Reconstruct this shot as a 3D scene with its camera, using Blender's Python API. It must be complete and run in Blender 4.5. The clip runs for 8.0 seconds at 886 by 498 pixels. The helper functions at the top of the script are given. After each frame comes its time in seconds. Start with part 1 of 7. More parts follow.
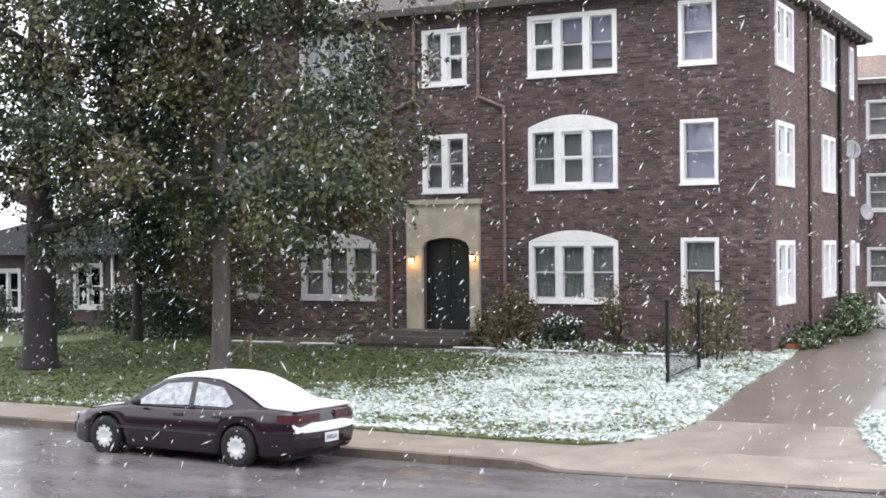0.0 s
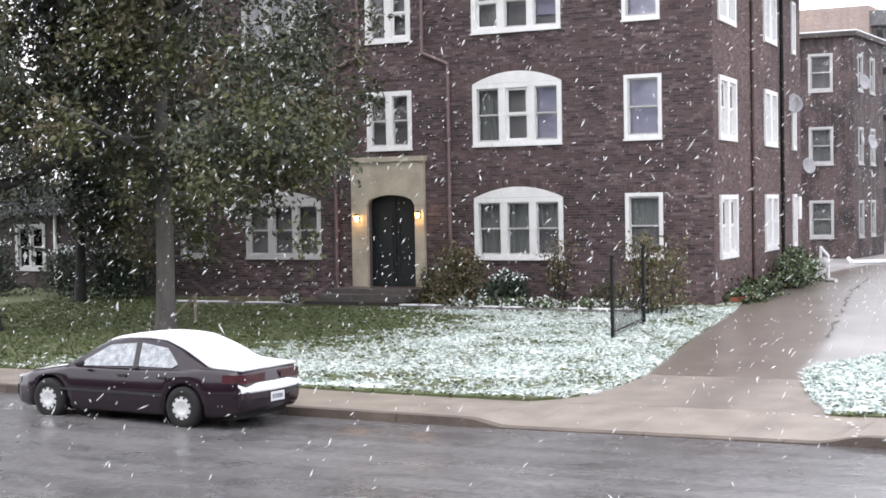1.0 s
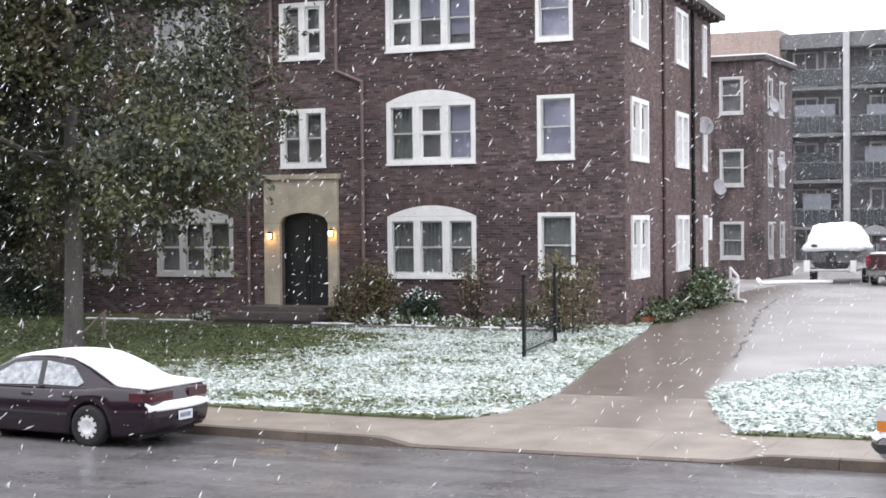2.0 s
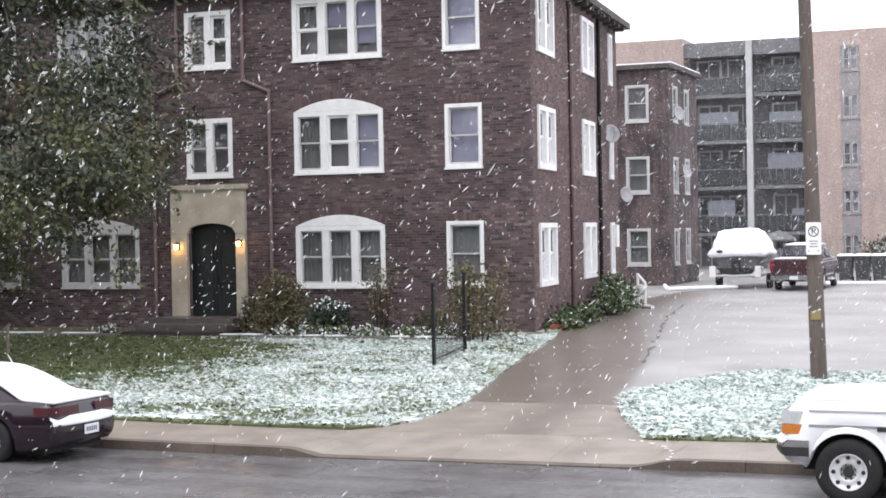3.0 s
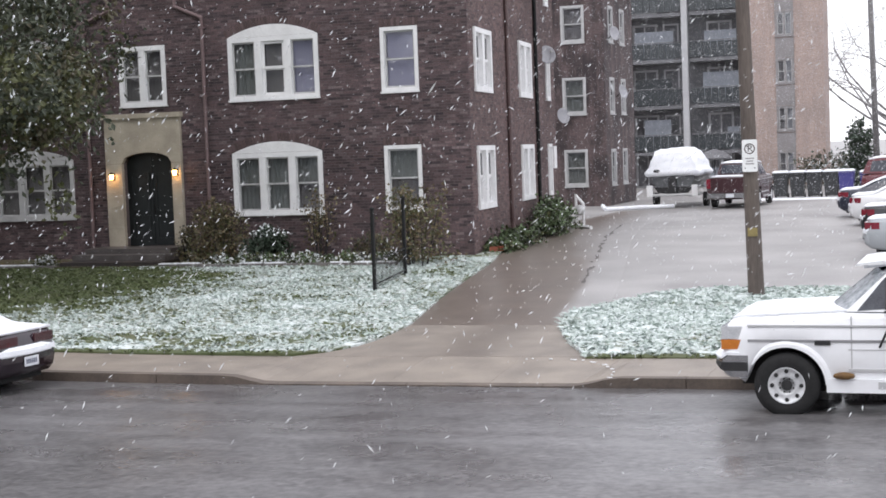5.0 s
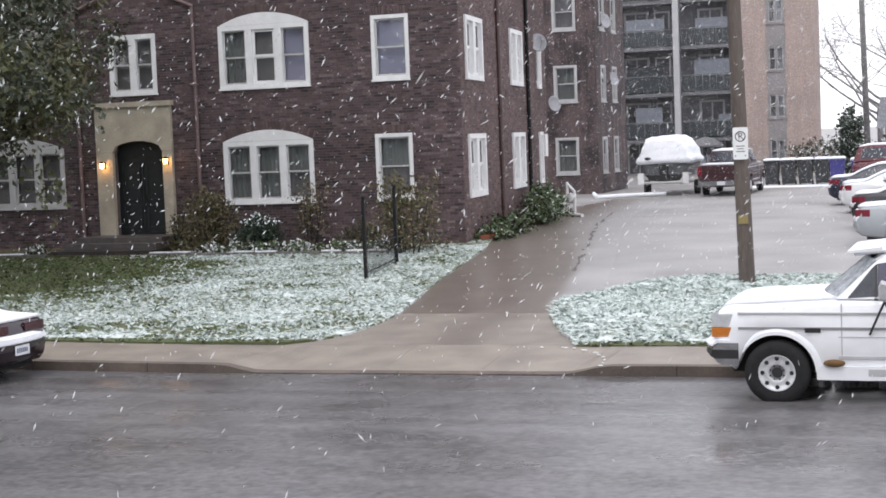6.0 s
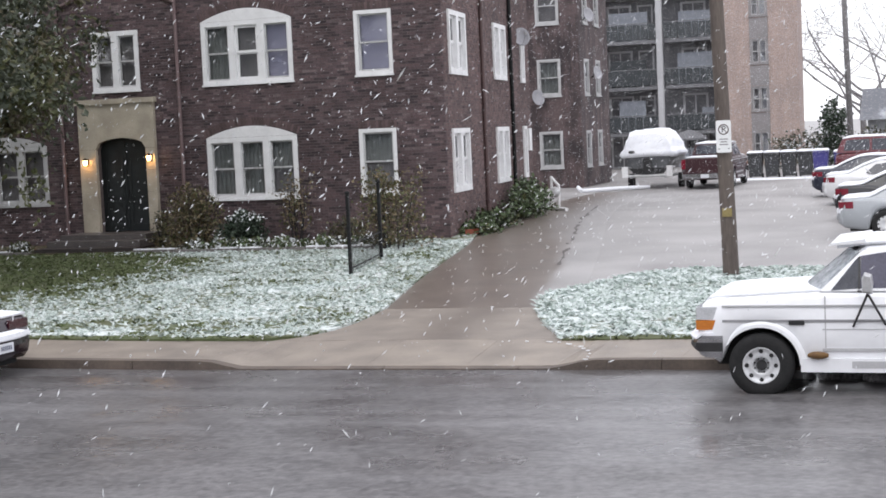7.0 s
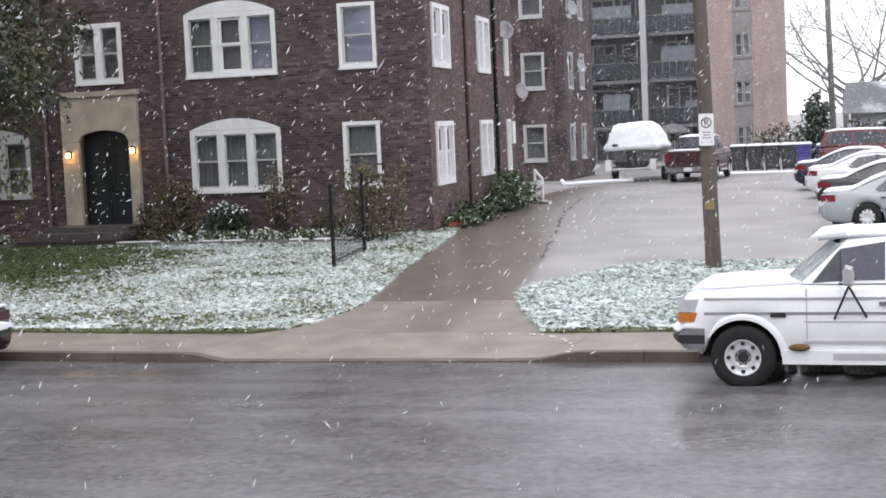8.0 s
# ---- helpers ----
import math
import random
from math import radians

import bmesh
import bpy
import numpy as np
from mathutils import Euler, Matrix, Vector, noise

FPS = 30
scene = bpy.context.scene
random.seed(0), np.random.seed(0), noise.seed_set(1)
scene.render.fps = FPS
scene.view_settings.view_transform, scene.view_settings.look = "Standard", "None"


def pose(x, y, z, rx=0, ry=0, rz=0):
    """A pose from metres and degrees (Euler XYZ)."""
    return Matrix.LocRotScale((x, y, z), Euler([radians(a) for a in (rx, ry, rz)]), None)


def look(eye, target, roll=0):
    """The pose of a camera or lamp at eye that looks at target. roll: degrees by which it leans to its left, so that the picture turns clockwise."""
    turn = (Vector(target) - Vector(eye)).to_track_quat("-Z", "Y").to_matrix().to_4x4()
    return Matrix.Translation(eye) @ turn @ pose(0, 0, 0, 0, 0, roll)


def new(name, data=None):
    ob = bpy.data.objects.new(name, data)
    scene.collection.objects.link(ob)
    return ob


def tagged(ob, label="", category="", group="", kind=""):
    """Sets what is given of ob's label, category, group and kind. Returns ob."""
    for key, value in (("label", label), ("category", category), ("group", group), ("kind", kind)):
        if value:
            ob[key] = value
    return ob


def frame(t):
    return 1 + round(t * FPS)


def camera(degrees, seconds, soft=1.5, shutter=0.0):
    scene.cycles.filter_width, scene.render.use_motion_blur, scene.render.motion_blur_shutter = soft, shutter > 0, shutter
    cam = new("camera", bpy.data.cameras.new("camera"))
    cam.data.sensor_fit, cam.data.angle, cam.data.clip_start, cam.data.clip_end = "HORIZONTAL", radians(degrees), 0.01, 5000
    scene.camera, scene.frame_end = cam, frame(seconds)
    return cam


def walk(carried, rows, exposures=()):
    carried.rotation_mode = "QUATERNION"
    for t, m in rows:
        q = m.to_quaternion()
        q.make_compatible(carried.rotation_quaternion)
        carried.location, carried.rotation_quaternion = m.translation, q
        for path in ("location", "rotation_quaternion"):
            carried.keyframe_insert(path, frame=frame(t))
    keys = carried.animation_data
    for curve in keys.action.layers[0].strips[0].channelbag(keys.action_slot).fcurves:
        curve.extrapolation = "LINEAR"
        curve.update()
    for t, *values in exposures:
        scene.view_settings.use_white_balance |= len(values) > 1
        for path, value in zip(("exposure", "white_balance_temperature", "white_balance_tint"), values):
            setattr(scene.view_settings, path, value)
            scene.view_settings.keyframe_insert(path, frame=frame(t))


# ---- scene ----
# camera: a hand-held pan from a porch across the street
cam = camera(32.12, 8.0, soft=1.7)
ROWS = [
    (0.0, 19.891, -38.367, 3.278, 30.618, -0.084, -0.438),
    (0.5, 19.897, -38.353, 3.276, 29.882, -1.350, -0.528),
    (1.0, 19.893, -38.317, 3.287, 28.638, -1.713, -0.973),
    (1.5, 19.904, -38.292, 3.295, 27.362, -1.426, -0.704),
    (2.0, 19.935, -38.256, 3.288, 25.482, -1.068, -0.501),
    (2.2, 19.935, -38.256, 3.288, 24.692, -0.855, -0.404),
    (3.3, 19.942, -38.222, 3.271, 21.386, -0.795, -1.138),
    (3.5, 19.942, -38.222, 3.271, 21.004, -0.820, -1.094),
    (4.0, 19.910, -38.221, 3.251, 20.735, -1.946, -1.335),
    (4.5, 19.913, -38.207, 3.258, 20.578, -2.855, -1.580),
    (4.7, 19.913, -38.207, 3.258, 20.252, -3.230, -1.799),
    (5.8, 19.925, -38.201, 3.262, 19.627, -3.994, -2.315),
    (6.0, 19.925, -38.201, 3.262, 19.603, -4.080, -2.215),
    (6.5, 19.927, -38.192, 3.269, 19.450, -4.236, -2.776),
    (7.0, 19.935, -38.202, 3.269, 19.053, -4.306, -2.587),
    (7.5, 19.947, -38.216, 3.261, 18.742, -4.450, -2.334),
    (8.0, 19.955, -38.217, 3.260, 18.467, -4.582, -2.512),
]
walk(cam, [(t, pose(x, y, z, 0, 0, yaw) @ pose(0, 0, 0, 90 + pitch, 0, 0) @ pose(0, 0, 0, 0, 0, roll)) for t, x, y, z, yaw, pitch, roll in ROWS],
     exposures=[(0.0, 1.27), (1.0, 1.22), (2.2, 1.14), (3.5, 1.06), (4.0, 0.97), (4.5, 0.83), (6.0, 0.69), (8.0, 0.71)])

# overcast snowy daylight: white cloud over a faint sky, and a very wide weak sun
world = bpy.data.worlds.new("overcast_sky")
scene.world = world
world.use_nodes = True
wn, wl = world.node_tree.nodes, world.node_tree.links
wn.clear()
w_out, w_bg, w_mix, w_sky, w_sc = [wn.new(k) for k in ("ShaderNodeOutputWorld", "ShaderNodeBackground", "ShaderNodeMix", "ShaderNodeTexSky", "ShaderNodeVectorMath")]
w_sky.sky_type, w_sky.sun_disc, w_sky.sun_elevation, w_sky.sun_rotation = "NISHITA", False, radians(48), radians(200)
w_sc.operation = "SCALE"
w_sc.inputs["Scale"].default_value = 0.1
w_mix.data_type = "RGBA"
w_mix.inputs["Factor"].default_value = 0.88
w_mix.inputs["B"].default_value = (0.99, 0.99, 1.06, 1)
wl.new(w_sky.outputs["Color"], w_sc.inputs[0])
wl.new(w_sc.outputs["Vector"], w_mix.inputs["A"])
wl.new(w_mix.outputs["Result"], w_bg.inputs["Color"])
wl.new(w_bg.outputs["Background"], w_out.inputs["Surface"])
w_bg.inputs["Strength"].default_value = 1.05
sun = new("sun", bpy.data.lights.new("sun", "SUN"))
sun.data.energy, sun.data.angle, sun.data.color = 0.6, radians(40), (1, 0.97, 0.93)
sun.matrix_world = look((10, -30, 40), (8, -8, 0))


# ---- materials ----
def mat(name, base, rough=0.6, second=None, scale=8.0, fine=60.0, mix=0.5, bump=0.15, metal=0.0, stretch=(1, 1, 1), coat=0.0, spec=0.5, vary=0.0, contrast=(0.35, 0.65), glow=0.0):
    """Principled surface: two-scale noise between two colours, with grain bump."""
    m = bpy.data.materials.new(name)
    m.use_nodes = True
    n, l = m.node_tree.nodes, m.node_tree.links
    b = n["Principled BSDF"]
    b.inputs["Roughness"].default_value, b.inputs["Metallic"].default_value = rough, metal
    b.inputs["Coat Weight"].default_value, b.inputs["Specular IOR Level"].default_value = coat, spec
    co, mp = n.new("ShaderNodeTexCoord"), n.new("ShaderNodeMapping")
    mp.inputs["Scale"].default_value = stretch
    l.new(co.outputs["Object"], mp.inputs["Vector"])
    n1, n2 = n.new("ShaderNodeTexNoise"), n.new("ShaderNodeTexNoise")
    n1.inputs["Scale"].default_value, n1.inputs["Detail"].default_value = scale, 5
    n2.inputs["Scale"].default_value, n2.inputs["Detail"].default_value = fine, 3
    for t in (n1, n2):
        l.new(mp.outputs["Vector"], t.inputs["Vector"])
    avg = n.new("ShaderNodeMath")
    avg.operation = "MULTIPLY_ADD"
    avg.inputs[1].default_value = mix
    sub = n.new("ShaderNodeMath")
    sub.operation = "MULTIPLY"
    sub.inputs[1].default_value = 1 - mix
    l.new(n2.outputs["Fac"], sub.inputs[0])
    l.new(n1.outputs["Fac"], avg.inputs[0])
    l.new(sub.outputs[0], avg.inputs[2])
    rp = n.new("ShaderNodeMapRange")
    rp.inputs["From Min"].default_value, rp.inputs["From Max"].default_value = contrast
    l.new(avg.outputs[0], rp.inputs["Value"])
    cm = n.new("ShaderNodeMix")
    cm.data_type = "RGBA"
    second = second or tuple(c * 0.75 for c in base)
    cm.inputs["A"].default_value, cm.inputs["B"].default_value = (*base, 1), (*second, 1)
    l.new(rp.outputs["Result"], cm.inputs["Factor"])
    last = cm.outputs["Result"]
    if vary:
        oi, hs, mr = n.new("ShaderNodeObjectInfo"), n.new("ShaderNodeHueSaturation"), n.new("ShaderNodeMapRange")
        mr.inputs["To Min"].default_value, mr.inputs["To Max"].default_value = 1 - vary, 1 + vary
        l.new(oi.outputs["Random"], mr.inputs["Value"])
        l.new(mr.outputs["Result"], hs.inputs["Value"])
        l.new(last, hs.inputs["Color"])
        last = hs.outputs["Color"]
    l.new(last, b.inputs["Base Color"])
    if bump:
        bp = n.new("ShaderNodeBump")
        bp.inputs["Strength"].default_value, bp.inputs["Distance"].default_value = bump, 0.02
        l.new(n2.outputs["Fac"], bp.inputs["Height"])
        l.new(bp.outputs["Normal"], b.inputs["Normal"])
    if glow:
        b.inputs["Emission Color"].default_value, b.inputs["Emission Strength"].default_value = (*base, 1), glow
    return m


def brick_mat(name, c1, c2, mortar, w=0.21, h=0.072, stain=(0.03, 0.022, 0.022), stain_mix=0.45):
    """Coursed brick on local x along the wall and z up, with stains."""
    m = bpy.data.materials.new(name)
    m.use_nodes = True
    n, l = m.node_tree.nodes, m.node_tree.links
    b = n["Principled BSDF"]
    b.inputs["Roughness"].default_value = 0.8
    co, sp, cb = n.new("ShaderNodeTexCoord"), n.new("ShaderNodeSeparateXYZ"), n.new("ShaderNodeCombineXYZ")
    l.new(co.outputs["Object"], sp.inputs[0])
    l.new(sp.outputs["X"], cb.inputs["X"])
    l.new(sp.outputs["Z"], cb.inputs["Y"])
    br = n.new("ShaderNodeTexBrick")
    br.inputs["Color1"].default_value, br.inputs["Color2"].default_value, br.inputs["Mortar"].default_value = (*c1, 1), (*c2, 1), (*mortar, 1)
    br.inputs["Scale"].default_value, br.inputs["Mortar Size"].default_value = 1.0, 0.006
    br.inputs["Brick Width"].default_value, br.inputs["Row Height"].default_value, br.inputs["Bias"].default_value = w, h, -0.1
    l.new(cb.outputs[0], br.inputs["Vector"])
    n1, n2 = n.new("ShaderNodeTexNoise"), n.new("ShaderNodeTexNoise")
    n1.inputs["Scale"].default_value, n1.inputs["Detail"].default_value, n1.inputs["Roughness"].default_value = 0.55, 6, 0.65
    n2.inputs["Scale"].default_value, n2.inputs["Detail"].default_value = 14, 4
    for t in (n1, n2):
        l.new(co.outputs["Object"], t.inputs["Vector"])
    n3, mp3, mean = n.new("ShaderNodeTexNoise"), n.new("ShaderNodeMapping"), n.new("ShaderNodeMath")
    mp3.inputs["Scale"].default_value = (1.0, 1.0, 0.13)
    n3.inputs["Scale"].default_value, n3.inputs["Detail"].default_value, n3.inputs["Roughness"].default_value = 2.6, 6, 0.7
    l.new(co.outputs["Object"], mp3.inputs["Vector"])
    l.new(mp3.outputs["Vector"], n3.inputs["Vector"])
    mean.operation = "ADD"
    l.new(n1.outputs["Fac"], mean.inputs[0])
    l.new(n3.outputs["Fac"], mean.inputs[1])
    rp = n.new("ShaderNodeMapRange")
    rp.inputs["From Min"].default_value, rp.inputs["From Max"].default_value, rp.inputs["To Max"].default_value = 0.88, 1.12, stain_mix * 1.85
    l.new(mean.outputs[0], rp.inputs["Value"])
    cm, hs, mr = n.new("ShaderNodeMix"), n.new("ShaderNodeHueSaturation"), n.new("ShaderNodeMapRange")
    cm.data_type = "RGBA"
    cm.inputs["B"].default_value = (*stain, 1)
    l.new(br.outputs["Color"], cm.inputs["A"])
    l.new(rp.outputs["Result"], cm.inputs["Factor"])
    mr.inputs["From Min"].default_value, mr.inputs["From Max"].default_value, mr.inputs["To Min"].default_value, mr.inputs["To Max"].default_value = 0.3, 0.7, 0.7, 1.35
    l.new(n2.outputs["Fac"], mr.inputs["Value"])
    l.new(cm.outputs["Result"], hs.inputs["Color"])
    l.new(mr.outputs["Result"], hs.inputs["Value"])
    l.new(hs.outputs["Color"], b.inputs["Base Color"])
    bp = n.new("ShaderNodeBump")
    bp.inputs["Strength"].default_value, bp.inputs["Distance"].default_value, bp.invert = 0.7, 0.012, True
    l.new(br.outputs["Fac"], bp.inputs["Height"])
    l.new(bp.outputs["Normal"], b.inputs["Normal"])
    return m


def glass_mat(name, tint=(0.86, 0.86, 0.88), ior=1.5):
    m = bpy.data.materials.new(name)
    m.use_nodes = True
    n, l = m.node_tree.nodes, m.node_tree.links
    n.clear()
    out, mx, tr, gl, fr = [n.new(k) for k in ("ShaderNodeOutputMaterial", "ShaderNodeMixShader", "ShaderNodeBsdfTransparent", "ShaderNodeBsdfGlossy", "ShaderNodeFresnel")]
    tr.inputs["Color"].default_value = (*tint, 1)
    gl.inputs["Roughness"].default_value = 0.03
    fr.inputs["IOR"].default_value = ior
    l.new(fr.outputs[0], mx.inputs[0])
    l.new(tr.outputs[0], mx.inputs[1])
    l.new(gl.outputs[0], mx.inputs[2])
    l.new(mx.outputs[0], out.inputs["Surface"])
    return m


BRICK = brick_mat("dark_brown_brick", (0.115, 0.078, 0.077), (0.078, 0.054, 0.056), (0.15, 0.125, 0.12), stain=(0.032, 0.025, 0.027), stain_mix=0.5)
# tower brick: snow haze is mixed into the tan, paling it
BRICK_TAN = brick_mat("haze_paled_tan_brick", (0.4, 0.3, 0.262), (0.34, 0.255, 0.225), (0.4, 0.35, 0.325), stain=(0.27, 0.22, 0.2), stain_mix=0.3)
BRICK_HOUSE = brick_mat("dusky_house_brick", (0.055, 0.04, 0.037), (0.04, 0.03, 0.029), (0.07, 0.06, 0.056))
MORTAR = mat("damp_lime_mortar", (0.15, 0.125, 0.12), 0.9, (0.085, 0.07, 0.07), 0.7, 40, mix=0.6, bump=0.4)


def brick_unit_mat(name, shades):
    """Fired brick: each one takes its own shade; damp and soot drift over the wall as a whole."""
    m = bpy.data.materials.new(name)
    m.use_nodes = True
    n, l = m.node_tree.nodes, m.node_tree.links
    b = n["Principled BSDF"]
    b.inputs["Roughness"].default_value, b.inputs["Specular IOR Level"].default_value = 0.75, 0.35
    geo, oi, add, fr, rp = [n.new(k) for k in ("ShaderNodeNewGeometry", "ShaderNodeObjectInfo", "ShaderNodeMath", "ShaderNodeMath", "ShaderNodeValToRGB")]
    add.operation, fr.operation = "ADD", "FRACT"
    l.new(geo.outputs["Random Per Island"], add.inputs[0])
    l.new(oi.outputs["Random"], add.inputs[1])
    l.new(add.outputs[0], fr.inputs[0])
    l.new(fr.outputs[0], rp.inputs["Fac"])
    while len(rp.color_ramp.elements) < len(shades):
        rp.color_ramp.elements.new(0.5)
    for k, (e, c) in enumerate(zip(rp.color_ramp.elements, shades)):
        e.position, e.color = k / (len(shades) - 1), (*c, 1)
    n1, n2, m1, m2, h1, h2 = [n.new(k) for k in ("ShaderNodeTexNoise", "ShaderNodeTexNoise", "ShaderNodeMapRange", "ShaderNodeMapRange", "ShaderNodeHueSaturation", "ShaderNodeHueSaturation")]
    for t, sc, mr, lo, hi in ((n1, 0.5, m1, 0.62, 1.3), (n2, 26, m2, 0.7, 1.3)):
        t.inputs["Scale"].default_value, t.inputs["Detail"].default_value, t.inputs["Roughness"].default_value = sc, 6, 0.65
        l.new(geo.outputs["Position"], t.inputs["Vector"])
        mr.inputs["From Min"].default_value, mr.inputs["From Max"].default_value = 0.34, 0.66
        mr.inputs["To Min"].default_value, mr.inputs["To Max"].default_value = lo, hi
        l.new(t.outputs["Fac"], mr.inputs["Value"])
    l.new(rp.outputs["Color"], h1.inputs["Color"])
    l.new(m1.outputs["Result"], h1.inputs["Value"])
    l.new(h1.outputs["Color"], h2.inputs["Color"])
    l.new(m2.outputs["Result"], h2.inputs["Value"])
    l.new(h2.outputs["Color"], b.inputs["Base Color"])
    bp = n.new("ShaderNodeBump")
    bp.inputs["Strength"].default_value, bp.inputs["Distance"].default_value = 0.5, 0.01
    l.new(n2.outputs["Fac"], bp.inputs["Height"])
    l.new(bp.outputs["Normal"], b.inputs["Normal"])
    return m


BRICK_UNIT = brick_unit_mat("dark_clinker_brick", ((0.05, 0.038, 0.042), (0.078, 0.057, 0.061), (0.094, 0.067, 0.07), (0.106, 0.074, 0.077), (0.118, 0.08, 0.081), (0.16, 0.125, 0.128)))
BRICK_UNIT_R = brick_unit_mat("red_brown_clinker_brick", ((0.066, 0.043, 0.043), (0.095, 0.061, 0.06), (0.112, 0.071, 0.069), (0.128, 0.08, 0.076), (0.148, 0.102, 0.098)))
WHITE = mat("weathered_white_paint", (0.8, 0.8, 0.8), 0.5, (0.66, 0.66, 0.66), 3, 40, bump=0.05)
# grey paint of sashes and fittings; also carries tree shade on the left front windows
GREYWHITE = mat("greyed_and_shaded_white_paint", (0.5, 0.5, 0.5), 0.6, (0.38, 0.38, 0.38), 3, 40, bump=0.05)
STONE = mat("buff_limestone", (0.48, 0.43, 0.34), 0.8, (0.34, 0.3, 0.235), 2.2, 40, mix=0.7, bump=0.2)
GLASS = glass_mat("window_glass")
ROOM = mat("dim_room_plaster", (0.16, 0.15, 0.14), 0.9, bump=0.02)
BLIND = mat("pale_blue_roller_blind", (0.64, 0.65, 0.78), 0.9, (0.56, 0.57, 0.71), 2, 30, bump=0.02)
BLIND_W = mat("grey_green_curtain", (0.42, 0.45, 0.43), 0.9, (0.3, 0.33, 0.31), 3, 20, stretch=(6, 1, 0.4), bump=0.05)
# added filler behind bare panes; its grey stands in for sky reflected in the glass
DIM = mat("dim_grey_fill_curtain", (0.44, 0.435, 0.43), 0.9, (0.3, 0.3, 0.3), 2.5, 25, stretch=(5, 1, 0.5), bump=0.05)
BLIND_L = mat("white_slatted_blind", (0.6, 0.62, 0.63), 0.8, (0.5, 0.52, 0.53), 1, 30, stretch=(0.3, 1, 8), bump=0.05)
DOOR = mat("dark_green_painted_door", (0.016, 0.021, 0.022), 0.45, (0.009, 0.012, 0.013), 5, 40, bump=0.05)
IRON = mat("black_iron", (0.008, 0.008, 0.009), 0.6, (0.018, 0.018, 0.018), 8, 80, bump=0.1, spec=0.2)
ROOF = mat("dark_roofing", (0.09, 0.075, 0.07), 0.85, (0.05, 0.045, 0.045), 3, 50, bump=0.3)
PIPE = mat("brown_painted_downpipe", (0.1, 0.06, 0.055), 0.5, (0.07, 0.04, 0.04), 3, 40, bump=0.05)
PIPE_G = mat("grey_pink_downpipe", (0.19, 0.13, 0.13), 0.5, (0.13, 0.09, 0.09), 3, 40, bump=0.05)
SNOW = mat("fresh_snow", (0.86, 0.87, 0.9), 0.75, (0.74, 0.76, 0.8), 6, 50, bump=0.25)


def road_mat(name):
    """Wet asphalt: fine aggregate, broad damp patches, and slush drawn out along the wheel tracks."""
    m = mat(name, (0.155, 0.148, 0.15), 0.3, (0.058, 0.055, 0.057), 1.6, 11, mix=0.35, bump=0.3, contrast=(0.36, 0.64))
    n, l = m.node_tree.nodes, m.node_tree.links
    b = n["Principled BSDF"]
    old = b.inputs["Base Color"].links[0].from_socket
    co, mp, n1, r1, cm = [n.new(k) for k in ("ShaderNodeTexCoord", "ShaderNodeMapping", "ShaderNodeTexNoise", "ShaderNodeMapRange", "ShaderNodeMix")]
    mp.inputs["Scale"].default_value = (0.035, 1.5, 1)
    n1.inputs["Scale"].default_value, n1.inputs["Detail"].default_value, n1.inputs["Roughness"].default_value = 1.0, 5, 0.6
    l.new(co.outputs["Object"], mp.inputs["Vector"])
    l.new(mp.outputs["Vector"], n1.inputs["Vector"])
    r1.inputs["From Min"].default_value, r1.inputs["From Max"].default_value, r1.inputs["To Max"].default_value = 0.45, 0.75, 0.42
    l.new(n1.outputs["Fac"], r1.inputs["Value"])
    cm.data_type = "RGBA"
    cm.inputs["B"].default_value = (0.25, 0.245, 0.25, 1)
    l.new(old, cm.inputs["A"])
    l.new(r1.outputs["Result"], cm.inputs["Factor"])
    l.new(cm.outputs["Result"], b.inputs["Base Color"])
    n2, r2 = n.new("ShaderNodeTexNoise"), n.new("ShaderNodeMapRange")
    n2.inputs["Scale"].default_value, n2.inputs["Detail"].default_value = 0.5, 6
    l.new(co.outputs["Object"], n2.inputs["Vector"])
    r2.inputs["From Min"].default_value, r2.inputs["From Max"].default_value, r2.inputs["To Min"].default_value, r2.inputs["To Max"].default_value = 0.35, 0.65, 0.2, 0.42
    l.new(n2.outputs["Fac"], r2.inputs["Value"])
    l.new(r2.outputs["Result"], b.inputs["Roughness"])
    return m


ASPHALT = road_mat("wet_asphalt")
LOT = mat("slushy_lot_asphalt", (0.34, 0.328, 0.322), 0.5, (0.2, 0.19, 0.186), 0.35, 30, mix=0.7, bump=0.2)
CONC = mat("damp_concrete", (0.27, 0.23, 0.19), 0.5, (0.165, 0.14, 0.118), 1.6, 40, mix=0.7, bump=0.15)


